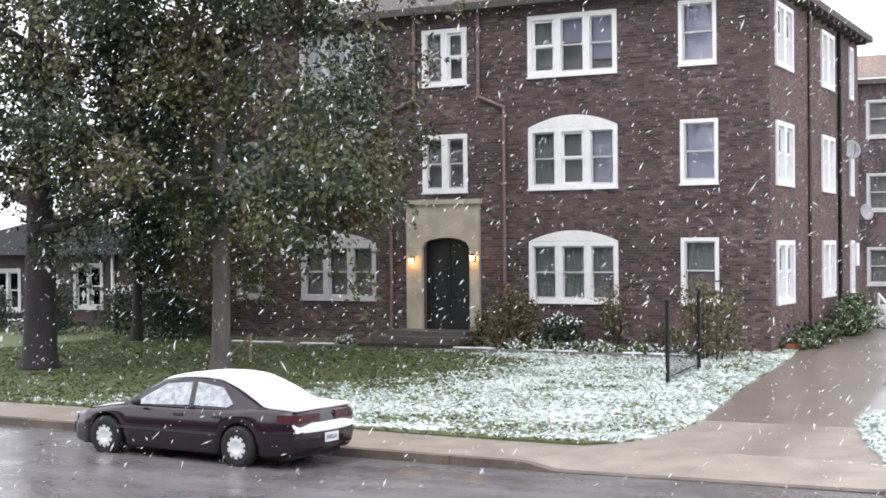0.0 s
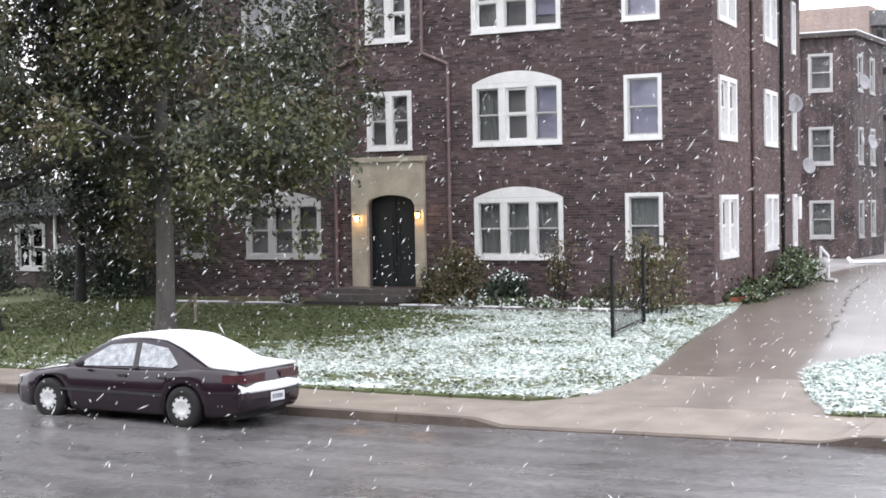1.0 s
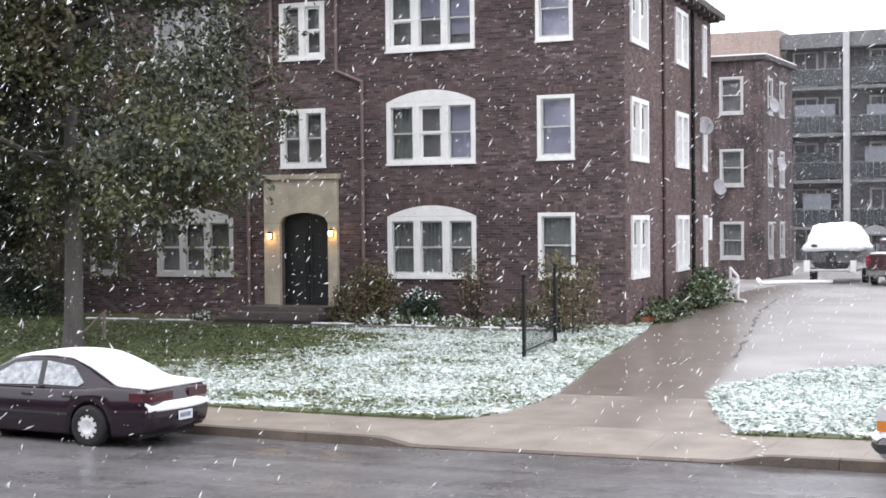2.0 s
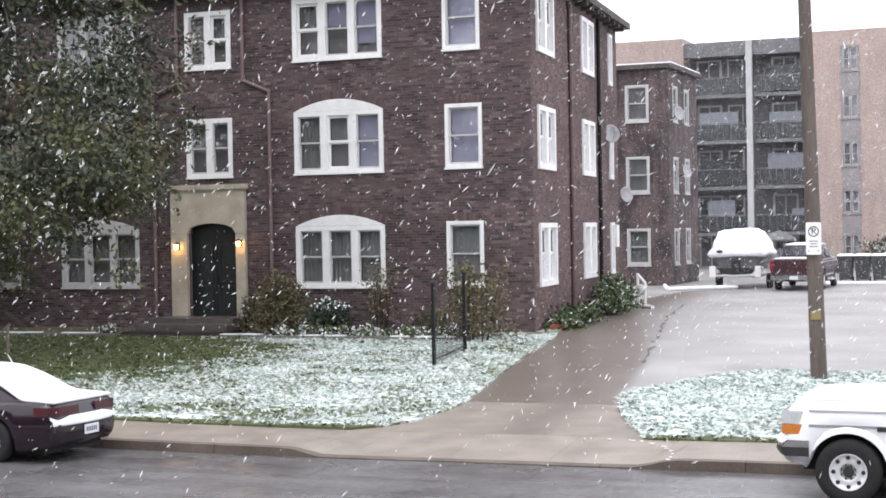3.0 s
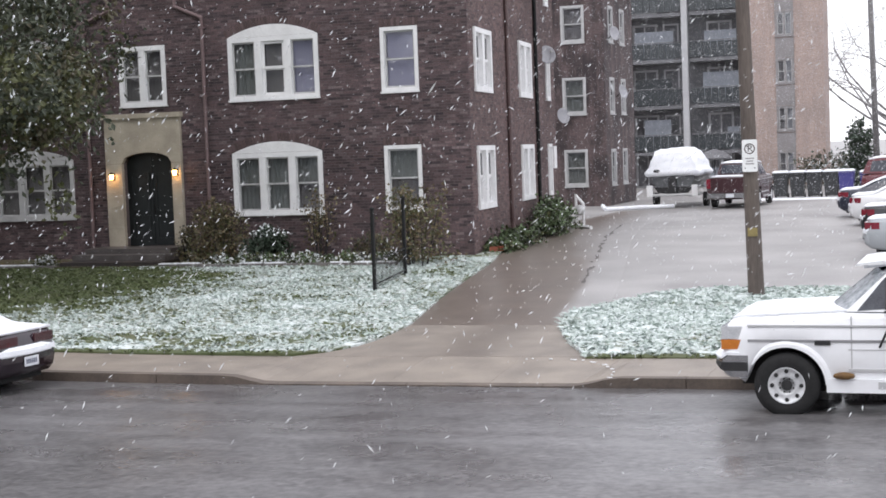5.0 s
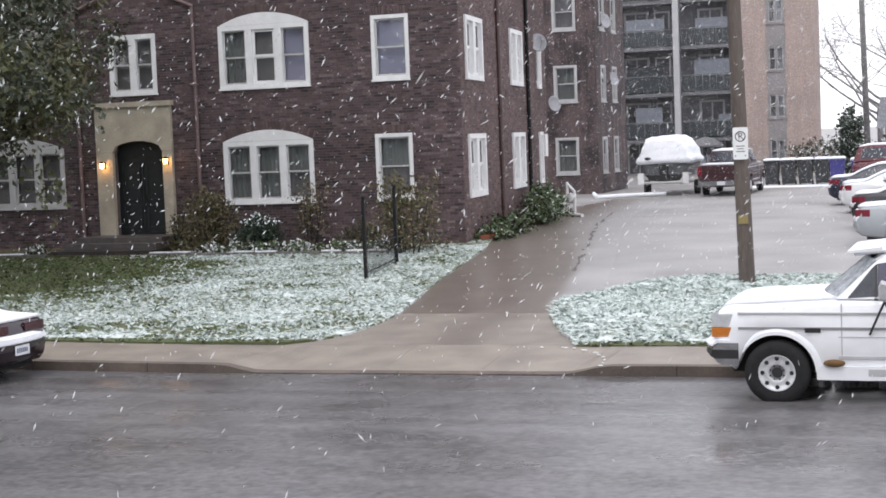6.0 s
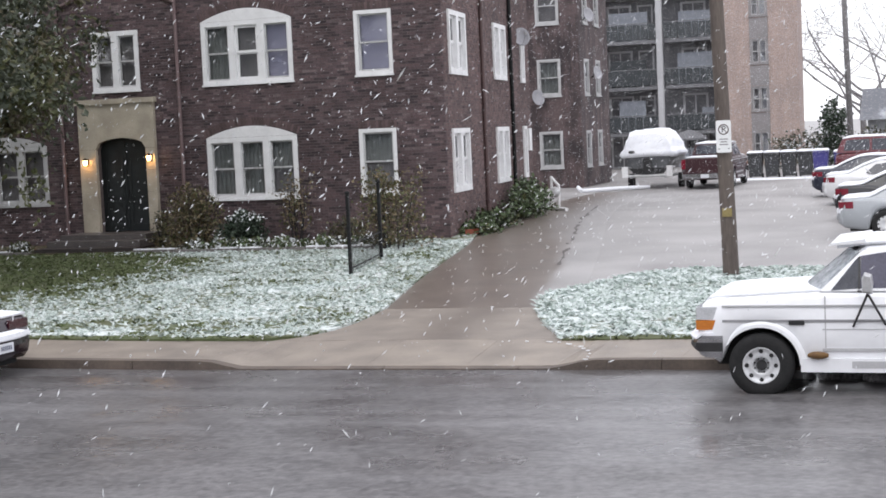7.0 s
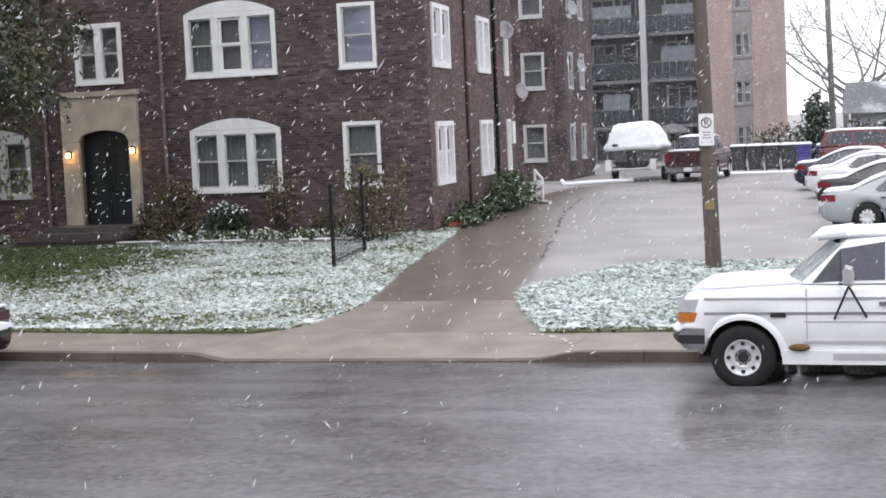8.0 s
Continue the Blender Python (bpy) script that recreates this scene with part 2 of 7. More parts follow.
def wetted(m, wet, rough):
    """The same surface, turning dark and glossy where water runs over it."""
    n, l = m.node_tree.nodes, m.node_tree.links
    b = n["Principled BSDF"]
    old = b.inputs["Base Color"].links[0].from_socket
    at, cm, rr = n.new("ShaderNodeAttribute"), n.new("ShaderNodeMix"), n.new("ShaderNodeMapRange")
    at.attribute_name = "wet"
    co, nz, hs, mr = n.new("ShaderNodeTexCoord"), n.new("ShaderNodeTexNoise"), n.new("ShaderNodeHueSaturation"), n.new("ShaderNodeMapRange")
    nz.inputs["Scale"].default_value, nz.inputs["Detail"].default_value, nz.inputs["Roughness"].default_value = 1.3, 8, 0.7
    l.new(co.outputs["Object"], nz.inputs["Vector"])
    mr.inputs["From Min"].default_value, mr.inputs["From Max"].default_value, mr.inputs["To Min"].default_value, mr.inputs["To Max"].default_value = 0.3, 0.7, 0.72, 1.28
    l.new(nz.outputs["Fac"], mr.inputs["Value"])
    hs.inputs["Color"].default_value = (*wet, 1)
    l.new(mr.outputs["Result"], hs.inputs["Value"])
    cm.data_type = "RGBA"
    l.new(at.outputs["Fac"], cm.inputs["Factor"])
    l.new(old, cm.inputs["A"])
    l.new(hs.outputs["Color"], cm.inputs["B"])
    l.new(cm.outputs["Result"], b.inputs["Base Color"])
    rr.inputs["To Min"].default_value, rr.inputs["To Max"].default_value = rough, rough - 0.12
    l.new(at.outputs["Fac"], rr.inputs["Value"])
    l.new(rr.outputs["Result"], b.inputs["Roughness"])
    return m


LANE = wetted(mat("wet_brown_drive", (0.34, 0.328, 0.322), 0.5, (0.2, 0.19, 0.186), 0.35, 30, mix=0.7, bump=0.2), (0.145, 0.118, 0.1), 0.42)
APRON = wetted(mat("wet_concrete_apron", (0.26, 0.222, 0.186), 0.5, (0.165, 0.14, 0.118), 1.6, 40, mix=0.7, bump=0.15), (0.135, 0.11, 0.092), 0.5)
KERB = mat("stained_concrete_kerb", (0.15, 0.118, 0.095), 0.7, (0.07, 0.056, 0.048), 1.5, 30, mix=0.7, bump=0.3)
SOIL = mat("leaf_littered_soil", (0.06, 0.045, 0.03), 0.9, (0.11, 0.09, 0.05), 5, 60, bump=0.5)
GRASS = mat("grass_sward", (0.05, 0.085, 0.03), 0.85, (0.085, 0.1, 0.04), 1.2, 40, mix=0.6, bump=0.6)


# ---- mesh tools ----
def box(bm, x0, x1, y0, y1, z0, z1):
    v = [bm.verts.new((x, y, z)) for x in (x0, x1) for y in (y0, y1) for z in (z0, z1)]
    for f in ((0, 1, 3, 2), (4, 6, 7, 5), (0, 4, 5, 1), (2, 3, 7, 6), (0, 2, 6, 4), (1, 5, 7, 3)):
        bm.faces.new([v[i] for i in f])
    return v


def tube(bm, a, b, r0, r1=None, seg=10, caps=True):
    """A round bar from a to b, tapering from r0 to r1."""
    a, b, r1 = Vector(a), Vector(b), r0 if r1 is None else r1
    q = (b - a).to_track_quat("Z", "Y")
    rings = [[bm.verts.new(p + q @ Vector((r * math.cos(i * math.tau / seg), r * math.sin(i * math.tau / seg), 0))) for i in range(seg)] for p, r in ((a, r0), (b, r1))]
    for i in range(seg):
        bm.faces.new((rings[0][i], rings[0][(i + 1) % seg], rings[1][(i + 1) % seg], rings[1][i]))
    if caps:
        bm.faces.new(rings[0][::-1])
        bm.faces.new(rings[1])


def loft(bm, rings, close=True, caps=True):
    vs = [[bm.verts.new(p) for p in r] for r in rings]
    for a, b in zip(vs, vs[1:]):
        n = len(a)
        for i in range(n if close else n - 1):
            bm.faces.new((a[i], a[(i + 1) % n], b[(i + 1) % n], b[i]))
    if caps:
        bm.faces.new(vs[0][::-1])
        bm.faces.new(vs[-1])
    return vs


def prism(bm, outline, y0, y1):
    """A plate with an (x, z) outline between y0 and y1."""
    a = [bm.verts.new((x, y0, z)) for x, z in outline]
    b = [bm.verts.new((x, y1, z)) for x, z in outline]
    bm.faces.new(a)
    bm.faces.new(b[::-1])
    for i in range(len(a)):
        j = (i + 1) % len(a)
        bm.faces.new((a[j], a[i], b[i], b[j]))


def mesh_of(name, bm, material, smooth=False, bevel=0.0):
    if bevel:
        bmesh.ops.bevel(bm, geom=[e for e in bm.edges if len(e.link_faces) == 2 and e.calc_face_angle(0) > 0.6], offset=bevel, segments=2, affect="EDGES", profile=0.6)
    bmesh.ops.recalc_face_normals(bm, faces=bm.faces)
    me = bpy.data.meshes.new(name)
    bm.to_mesh(me)
    bm.free()
    for m in (material if isinstance(material, (list, tuple)) else [material]):
        me.materials.append(m)
    if smooth:
        me.polygons.foreach_set("use_smooth", [True] * len(me.polygons))
    return me


def part(name, bm, material, parent=None, label="", m=None, smooth=False, bevel=0.0):
    ob = new(name, mesh_of(name, bm, material, smooth, bevel) if isinstance(bm, bmesh.types.BMesh) else bm)
    ob.parent = parent
    if m is not None:
        ob.matrix_basis = m
    if label:
        tagged(ob, label)
    return ob


def thing(name, label, category, m=None, group="", kind=""):
    ob = new(name)
    ob.empty_display_size = 0.2
    if m is not None:
        ob.matrix_basis = m
    return tagged(ob, label, category, group, kind)


def grid_sheet(xs_of, ys, cols, height, skirt=0.0):
    """A sheet laid row by row: xs_of(y) gives its left and right edge."""
    bm = bmesh.new()
    rows = []
    for y in ys:
        a, b = xs_of(y)
        rows.append([bm.verts.new((a + (b - a) * i / cols, y, height(a + (b - a) * i / cols, y))) for i in range(cols + 1)])
    for r, s in zip(rows, rows[1:]):
        for i in range(cols):
            bm.faces.new((r[i], r[i + 1], s[i + 1], s[i]))
    if skirt:
        rim = rows[0] + [r[-1] for r in rows[1:]] + rows[-1][-2::-1] + [r[0] for r in rows[-2:0:-1]]
        low = [bm.verts.new((v.co.x, v.co.y, v.co.z - skirt)) for v in rim]
        for i in range(len(rim)):
            j = (i + 1) % len(rim)
            bm.faces.new((rim[j], rim[i], low[i], low[j]))
    return bm


def frange(a, b, n):
    return [a + (b - a) * i / n for i in range(n + 1)]


def lerp_table(table, v):
    for (a, p), (b, q) in zip(table, table[1:]):
        if v <= b:
            return p + (q - p) * max(0.0, (v - a) / (b - a))
    return table[-1][1]


def structure(name, bm, material, label, category, m=None, smooth=False):
    return tagged(part(name, bm, material, None, m=m, smooth=smooth), label, category, kind="structure")


# ---- ground ----
KERB_Y = -18.12
LOT_Z = [(-18.2, 0.12), (-16.3, 0.17), (-10.0, 0.27), (0.0, 0.46), (8.0, 0.6), (60.0, 0.62), (900.0, 0.7)]


DIP = [(-14.0, 0.07), (-1.3, 0.06), (3.0, 0.005), (6.2, -0.052), (9.0, -0.06), (12.0, -0.03), (15.0, -0.008), (17.0, 0.008)]


def dip(x, y):
    """The street sags a little by the drive; the sag dies out towards the house."""
    return lerp_table(DIP, x) * min(1.0, max(0.0, (-9.0 - y) / 7.3))


def lot_z(x, y):
    return lerp_table(LOT_Z, y) + dip(x, y)


def lawn_z(x, y):
    """The lawn swells up to the house and falls to the drive."""
    rise = lerp_table([(-16.35, 0.2), (-14.5, 0.26), (-9.0, 0.37), (-2.5, 0.47), (4.0, 0.6), (40, 0.66)], y) + dip(x, y)
    edge = lerp_table(LAWN_R, y)
    k = min(1.0, max(0.0, (edge - x) / 2.5))
    return lot_z(x, y) + 0.05 + (rise - lot_z(x, y) - 0.05) * k * k * (3 - 2 * k) + 0.02 * noise.noise((x * 0.8, y * 0.8, 0))


LAWN_R = [(-16.3, 9.4), (-16.1, 9.75), (-15.5, 10.1), (-14.5, 10.2), (-13.0, 10.1), (-9.6, 9.4), (-6.7, 8.85), (-2.0, 8.05), (2.0, 7.15), (6.0, 6.75), (12.0, 6.1)]
LANE_R = [(-16.3, 13.9), (-15.2, 13.6), (-11.7, 12.5), (-8.0, 11.85), (-4.2, 11.12), (-0.9, 10.45), (5.2, 9.2), (11.2, 8.25), (22.0, 7.2)]
ISLAND_L = [(-16.42, 14.2), (-15.2, 13.62), (-13.4, 12.95), (-11.9, 12.62), (-11.2, 12.62), (-10.4, 13.0), (-9.2, 13.4), (-8.4, 13.75), (-7.8, 14.6)]


structure("ground", grid_sheet(lambda y: (-700, 700), [*frange(-16.32, -9.0, 12), -4, 0, 8, 60, 200, 900], 700, lot_z), LOT, "wet asphalt parking lot thinly covered with slush", "ground")
structure("ground_south", grid_sheet(lambda y: (-700, 700), [-900, -100, -29.2], 40, lambda x, y: 0.14), GRASS, "grass on the near side of the street", "ground")
structure("road", grid_sheet(lambda y: (-700, 700), frange(-29.2, KERB_Y, 12), 700, lambda x, y: 0.06 - 0.0019 * (y + 23.7) ** 2 + dip(x, y)), ASPHALT, "wet grey asphalt street with slush streaks", "road")


def apron(x):
    """Height of the kerb's top along the street; it dips at the drive."""
    d = max(9.5 - x, x - 14.75)
    k = min(1, max(0, (d + 0.35) / 0.7))
    return 0.02 + 0.12 * k * k * (3 - 2 * k)


def pave_z(x, y):
    k = (y - KERB_Y) / (-16.3 - KERB_Y)
    return apron(x) * (1 - k) + 0.172 * k + dip(x, -18.0)


def pave_piece(bm, xa, xb, ya, yb):
    n = max(2, int((xb - xa) / 0.2)) if 8.5 < xb and xa < 15.6 else 2
    a = [[bm.verts.new((xa + (xb - xa) * i / n, y, pave_z(xa + (xb - xa) * i / n, y) - d)) for i in range(n + 1)] for y, d in ((ya, 0.35), (ya, 0.0), (yb, 0.0), (yb, 0.35))]
    for r, s in zip(a, a[1:]):
        for i in range(n):
            bm.faces.new((r[i], r[i + 1], s[i + 1], s[i]))
    bm.faces.new([r[0] for r in a])
    bm.faces.new([r[-1] for r in a][::-1])


bm = bmesh.new()
pave_piece(bm, -700, 700, KERB_Y + 0.17, -16.3)
for v in bm.verts:
    v.co.z -= 0.02
pavement = structure("pavement", bm, CONC, "damp tan concrete pavement along the street", "pavement")
x = -40.0
while x < 46:
    w = 1.52
    bm = bmesh.new()
    pave_piece(bm, x, x + w - 0.003, KERB_Y + 0.17, -16.3)
    part("slab", bm, CONC, pavement)
    x += w
bm = bmesh.new()
pave_piece(bm, -700, -40, KERB_Y, KERB_Y + 0.16)
pave_piece(bm, 46, 700, KERB_Y, KERB_Y + 0.16)
kerb = structure("kerb", bm, KERB, "stained concrete kerb dipping at the driveway", "kerb")
x = -40.0
while x < 46:
    bm = bmesh.new()
    pave_piece(bm, x, x + 1.99, KERB_Y, KERB_Y + 0.16)
    part("kerbstone", bm, KERB, kerb)
    x += 2.0

# the drive: wet brown lane with a paler concrete apron, each a little above the lot
apron_sheet = structure("driveway_apron", grid_sheet(lambda y: (lerp_table(LAWN_R, y) - 0.3, lerp_table(LANE_R, y) + 0.6), frange(-16.3, -12.96, 12), 16, lambda x, y: lot_z(x, y) + 0.004 + 0.012 * min(1.0, (y + 16.3) / 0.6), 0.03), APRON, "damp tan concrete driveway apron", "driveway")
drive_lane = structure("driveway", grid_sheet(lambda y: (lerp_table(LAWN_R, y) - 0.3, lerp_table(LANE_R, y) + 1.0), frange(-12.93, 22, 90), 44, lambda x, y: lot_z(x, y) - 0.006 + 0.018 * min(1.0, max(0.0, (lerp_table(LANE_R, y) + 1.0 - x) / 0.6)), 0.03), LANE, "wet brown driveway lane beside the building", "driveway")



def paint_wet(ob, amount):
    at = ob.data.attributes.new("wet", "FLOAT", "POINT")
    at.data.foreach_set("value", [min(1, max(0, amount(v.co.x, v.co.y))) for v in ob.data.vertices])


def lane_wet(x, y):
    """Full on the lane, fading unevenly where it meets the lot."""
    return (lerp_table(LANE_R, y) - x + 0.35 * noise.noise((x * 0.8, y * 0.35, 6)) + 0.12) / (0.3 if y < -5 else 0.3 + 0.1 * min(9.0, y + 5))


def apron_wet(x, y):
    """Water runs off the lane's far side, slantwise over the apron."""
    c = lerp_table([(-16.3, 12.15), (-12.9, 11.9)], y)
    return 0.9 - abs(x - c + 0.25 * noise.noise((x, y * 0.6, 2))) / 0.95


paint_wet(drive_lane, lane_wet)
paint_wet(apron_sheet, apron_wet)

# a tarred joint wanders between the lane and the lot
TAR = mat("dark_tar_joint", (0.045, 0.038, 0.035), 0.5, (0.1, 0.087, 0.078), 6, 60, bump=0.2)
rnd = random.Random(9)
bm = bmesh.new()
prev = None
for y in frange(-6.5, 12, 110):
    x = lerp_table(LANE_R, y) + 0.12 * noise.noise((y * 0.9, 0, 5))
    w = 0.012 + 0.13 * abs(noise.noise((y * 2.7, 4, 1)))
    cur = [bm.verts.new((x - w, y, lot_z(x, y) + 0.018)), bm.verts.new((x + w, y, lot_z(x, y) + 0.018))]
    if prev and noise.noise((y * 1.1, 9, 2)) > -0.12:
        bm.faces.new((prev[0], prev[1], cur[1], cur[0]))
    prev = cur
structure("tar_joint", bm, TAR, "dark crumbling tar joint along the driveway lane", "joint")
# a plain unseen wall, added behind the viewer to darken reflections in paint and glass
bm = bmesh.new()
box(bm, -90, 110, -48, -47, 0, 8.5)
structure("wall_south", bm, BRICK, "plain dark brick wall added unseen behind the viewer to darken reflections", "wall")

# snow caught in the cracked joint of the pavement by the drive
rnd = random.Random(14)
bm = bmesh.new()
path = [(14.95, -18.0), (14.9, -17.6), (14.75, -17.2), (14.5, -16.85), (14.3, -16.62), (14.0, -16.55), (13.5, -16.5), (13.1, -16.48)]
for (xa, ya), (xb, yb) in zip(path, path[1:]):
    for k in range(2):
        f = (k + rnd.random() * 0.6) / 2
        cx, cy = xa + (xb - xa) * f + rnd.gauss(0, 0.03), ya + (yb - ya) * f + rnd.gauss(0, 0.02)
        bmesh.ops.create_icosphere(bm, subdivisions=1, radius=1, matrix=Matrix.Translation((cx, cy, max(pave_z(cx, min(cy, -16.3)), lot_z(cx, cy)) + 0.005)) @ Matrix.Diagonal((rnd.uniform(0.012, 0.05), rnd.uniform(0.01, 0.022), 0.009, 1)))
tagged(part("snow_crumbs", bm, SNOW, None), "crumbs of snow along the cracked pavement joint", "snow", kind="stuff")
# ---- snowy lawn material: snow lies in patches between the blades ----
def snow_lawn(name):
    m = mat(name, (0.062, 0.085, 0.03), 0.85, (0.09, 0.095, 0.045), 1.2, 40, mix=0.6, bump=0.6)
    n, l = m.node_tree.nodes, m.node_tree.links
    b = n["Principled BSDF"]
    old = b.inputs["Base Color"].links[0].from_socket
    at = n.new("ShaderNodeAttribute")
    at.attribute_name = "snow"
    co, n1 = n.new("ShaderNodeTexCoord"), n.new("ShaderNodeTexNoise")
    n1.inputs["Scale"].default_value, n1.inputs["Detail"].default_value, n1.inputs["Roughness"].default_value = 7.0, 6, 0.7
    l.new(co.outputs["Object"], n1.inputs["Vector"])
    s, rp, cm = n.new("ShaderNodeMath"), n.new("ShaderNodeMapRange"), n.new("ShaderNodeMix")
    s.operation = "ADD"
    l.new(at.outputs["Fac"], s.inputs[0])
    l.new(n1.outputs["Fac"], s.inputs[1])
    rp.inputs["From Min"].default_value, rp.inputs["From Max"].default_value = 1.02, 1.16
    l.new(s.outputs[0], rp.inputs["Value"])
    cm.data_type = "RGBA"
    cm.inputs["B"].default_value = (0.6, 0.65, 0.64, 1)
    l.new(old, cm.inputs["A"])
    l.new(rp.outputs["Result"], cm.inputs["Factor"])
    l.new(cm.outputs["Result"], b.inputs["Base Color"])
    return m


LAWN = snow_lawn("grass_with_thin_snow")


def snow_cover(x, y):
    """How much of the grass the snow hides: none under the trees' crowns."""
    d = min(math.hypot(x + 3.4, (y + 8.5) * 0.8) - 5.0, math.hypot(x + 9.5, (y + 9) * 0.8) - 8.5, math.hypot(x + 17, (y + 2) * 0.8) - 9.0)
    k = min(1, max(0, d / 3.0 + 0.25 + 0.4 * noise.noise((x * 0.5, y * 0.5, 3))))
    rim = min(1, max(0.0, (y + 16.22) / 0.1)) if x < 10 else min(1, max(0.0, (y + 16.4) / 0.08))
    return rim * k * (0.57 + (0.1 if x > 12 else 0.0) + 0.26 * noise.noise((x * 0.6, y * 0.9, 7)))


def island_z(x, y):
    return lot_z(x, y) + 0.02 + 0.04 * min(1.0, max(0.0, (y + 16.42) / 0.5)) + 0.02 * noise.noise((x, y, 2))


def paint_snow(ob):
    me = ob.data
    at = me.attributes.new("snow", "FLOAT", "POINT")
    at.data.foreach_set("value", [snow_cover(v.co.x, v.co.y) for v in me.vertices])


lawn = structure("lawn", grid_sheet(lambda y: (-60, lerp_table(LAWN_R, y)), frange(-16.3, 3.0, 60), 130, lawn_z, 0.12), LAWN, "front lawn, green under the trees and snowy in the open", "lawn")
paint_snow(lawn)
island = structure("lawn_island", grid_sheet(lambda y: (lerp_table(ISLAND_L, y), 60), frange(-16.42, -7.8, 30), 80, island_z, 0.1), LAWN, "strip of grass thinly covered with snow by the driveway", "lawn")
paint_snow(island)

# tufts of grass and snow: small upright blades, in three looks
TUFT_G = mat("green_grass_blades", (0.078, 0.112, 0.036), 0.7, (0.105, 0.115, 0.05), 2, 20, bump=0)
TUFT_S = mat("snowed_grass_blades", (0.66, 0.7, 0.7), 0.8, (0.27, 0.34, 0.29), 6, 30, bump=0)


def tufts(name, count, xs, ys, height, keep, label, seed, size=1.2):
    rnd = random.Random(seed)
    verts, faces, mats = [], [], []
    while len(faces) < count:
        y = rnd.uniform(*ys)
        x = rnd.uniform(*xs)
        if not keep(x, y):
            continue
        z = height(x, y)
        s = snow_cover(x, y) + 0.25 * noise.noise((x * 1.7, y * 1.7, 11)) > rnd.uniform(0.1, 0.54)
        for k in range(3):
            a, h, w = rnd.uniform(0, math.tau), rnd.uniform(0.02, 0.05), size * rnd.uniform(0.014, 0.035)
            dx, dy = math.cos(a) * w, math.sin(a) * w
            px, py = x + rnd.uniform(-0.04, 0.04), y + rnd.uniform(-0.04, 0.04)
            lx, ly = size * rnd.uniform(-0.05, 0.05), size * rnd.uniform(-0.05, 0.05)
            i = len(verts)
            verts += [(px - dx, py - dy, z - 0.01), (px + dx, py + dy, z - 0.01), (px + lx + dx * 0.5, py + ly + dy * 0.5, z + h), (px + lx * 1.8, py + ly * 1.8, z + h * 0.9)]
            faces.append((i, i + 1, i + 2, i + 3))
            mats.append(1 if s else 0)
    me = bpy.data.meshes.new(name)
    me.from_pydata(verts, [], faces)
    me.materials.append(TUFT_G)
    me.materials.append(TUFT_S)
    me.polygons.foreach_set("material_index", mats)
    return tagged(new(name, me), label, "grass", kind="stuff")


tufts("grass", 60000, (-14, 10.2), (-16.3, -0.5), lawn_z, lambda x, y: x < lerp_table(LAWN_R, y) - 0.02, "short lawn grass with snow caught on the blades", 3)
tufts("grass", 16000, (12.6, 22), (-16.42, -7.8), island_z, lambda x, y: x > lerp_table(ISLAND_L, y), "snowy grass of the roadside strip", 4, 1.5)


# ---- the brick apartment building ----
def wall_mesh(name, length, z0, z1, holes, thick, material):
    """A wall along local x, outside at y=0, inside at y=thick; holes (u0, u1, v0, v1) go through."""
    us = sorted({0, length, *[h[0] for h in holes], *[h[1] for h in holes]})
    vs = sorted({z0, z1, *[h[2] for h in holes], *[h[3] for h in holes]})
    bm = bmesh.new()
    cache = {}

    def vert(u, y, v):
        key = (round(u, 4), y, round(v, 4))
        if key not in cache:
            cache[key] = bm.verts.new((u, y, v))
        return cache[key]

    def solid(i, j):
        if not (0 <= i < len(us) - 1 and 0 <= j < len(vs) - 1):
            return False
        u, v = (us[i] + us[i + 1]) / 2, (vs[j] + vs[j + 1]) / 2
        return not any(h[0] < u < h[1] and h[2] < v < h[3] for h in holes)

    for i in range(len(us) - 1):
        for j in range(len(vs) - 1):
            if not solid(i, j):
                continue
            a, b, c, d = us[i], us[i + 1], vs[j], vs[j + 1]
            bm.faces.new((vert(a, 0, c), vert(b, 0, c), vert(b, 0, d), vert(a, 0, d)))
            bm.faces.new((vert(a, thick, c), vert(a, thick, d), vert(b, thick, d), vert(b, thick, c)))
            for (p, q), (di, dj) in zip((((a, c), (a, d)), ((b, c), (b, d)), ((a, c), (b, c)), ((a, d), (b, d))), ((-1, 0), (1, 0), (0, -1), (0, 1))):
                if not solid(i + di, j + dj):
                    bm.faces.new((vert(p[0], 0, p[1]), vert(q[0], 0, q[1]), vert(q[0], thick, q[1]), vert(p[0], thick, p[1])))
    return mesh_of(name, bm, material)


MESHES = {}


def shared(key, make):
    if key not in MESHES:
        MESHES[key] = make()
    return MESHES[key]


def ring(bm, x0, x1, z0, z1, w, y0, y1, wb=None):
    """One rectangular frame, in one piece."""
    wb = w if wb is None else wb
    o = [(x0, z0), (x1, z0), (x1, z1), (x0, z1)]
    i = [(x0 + w, z0 + wb), (x1 - w, z0 + wb), (x1 - w, z1 - w), (x0 + w, z1 - w)]
    v = [[bm.verts.new((x, y, z)) for x, z in loop] for y in (y0, y1) for loop in (o, i)]
    for a, b in ((v[0], v[1]), (v[3], v[2]), (v[2], v[0]), (v[1], v[3])):
        for k in range(4):
            bm.faces.new((a[k], a[(k + 1) % 4], b[(k + 1) % 4], b[k]))


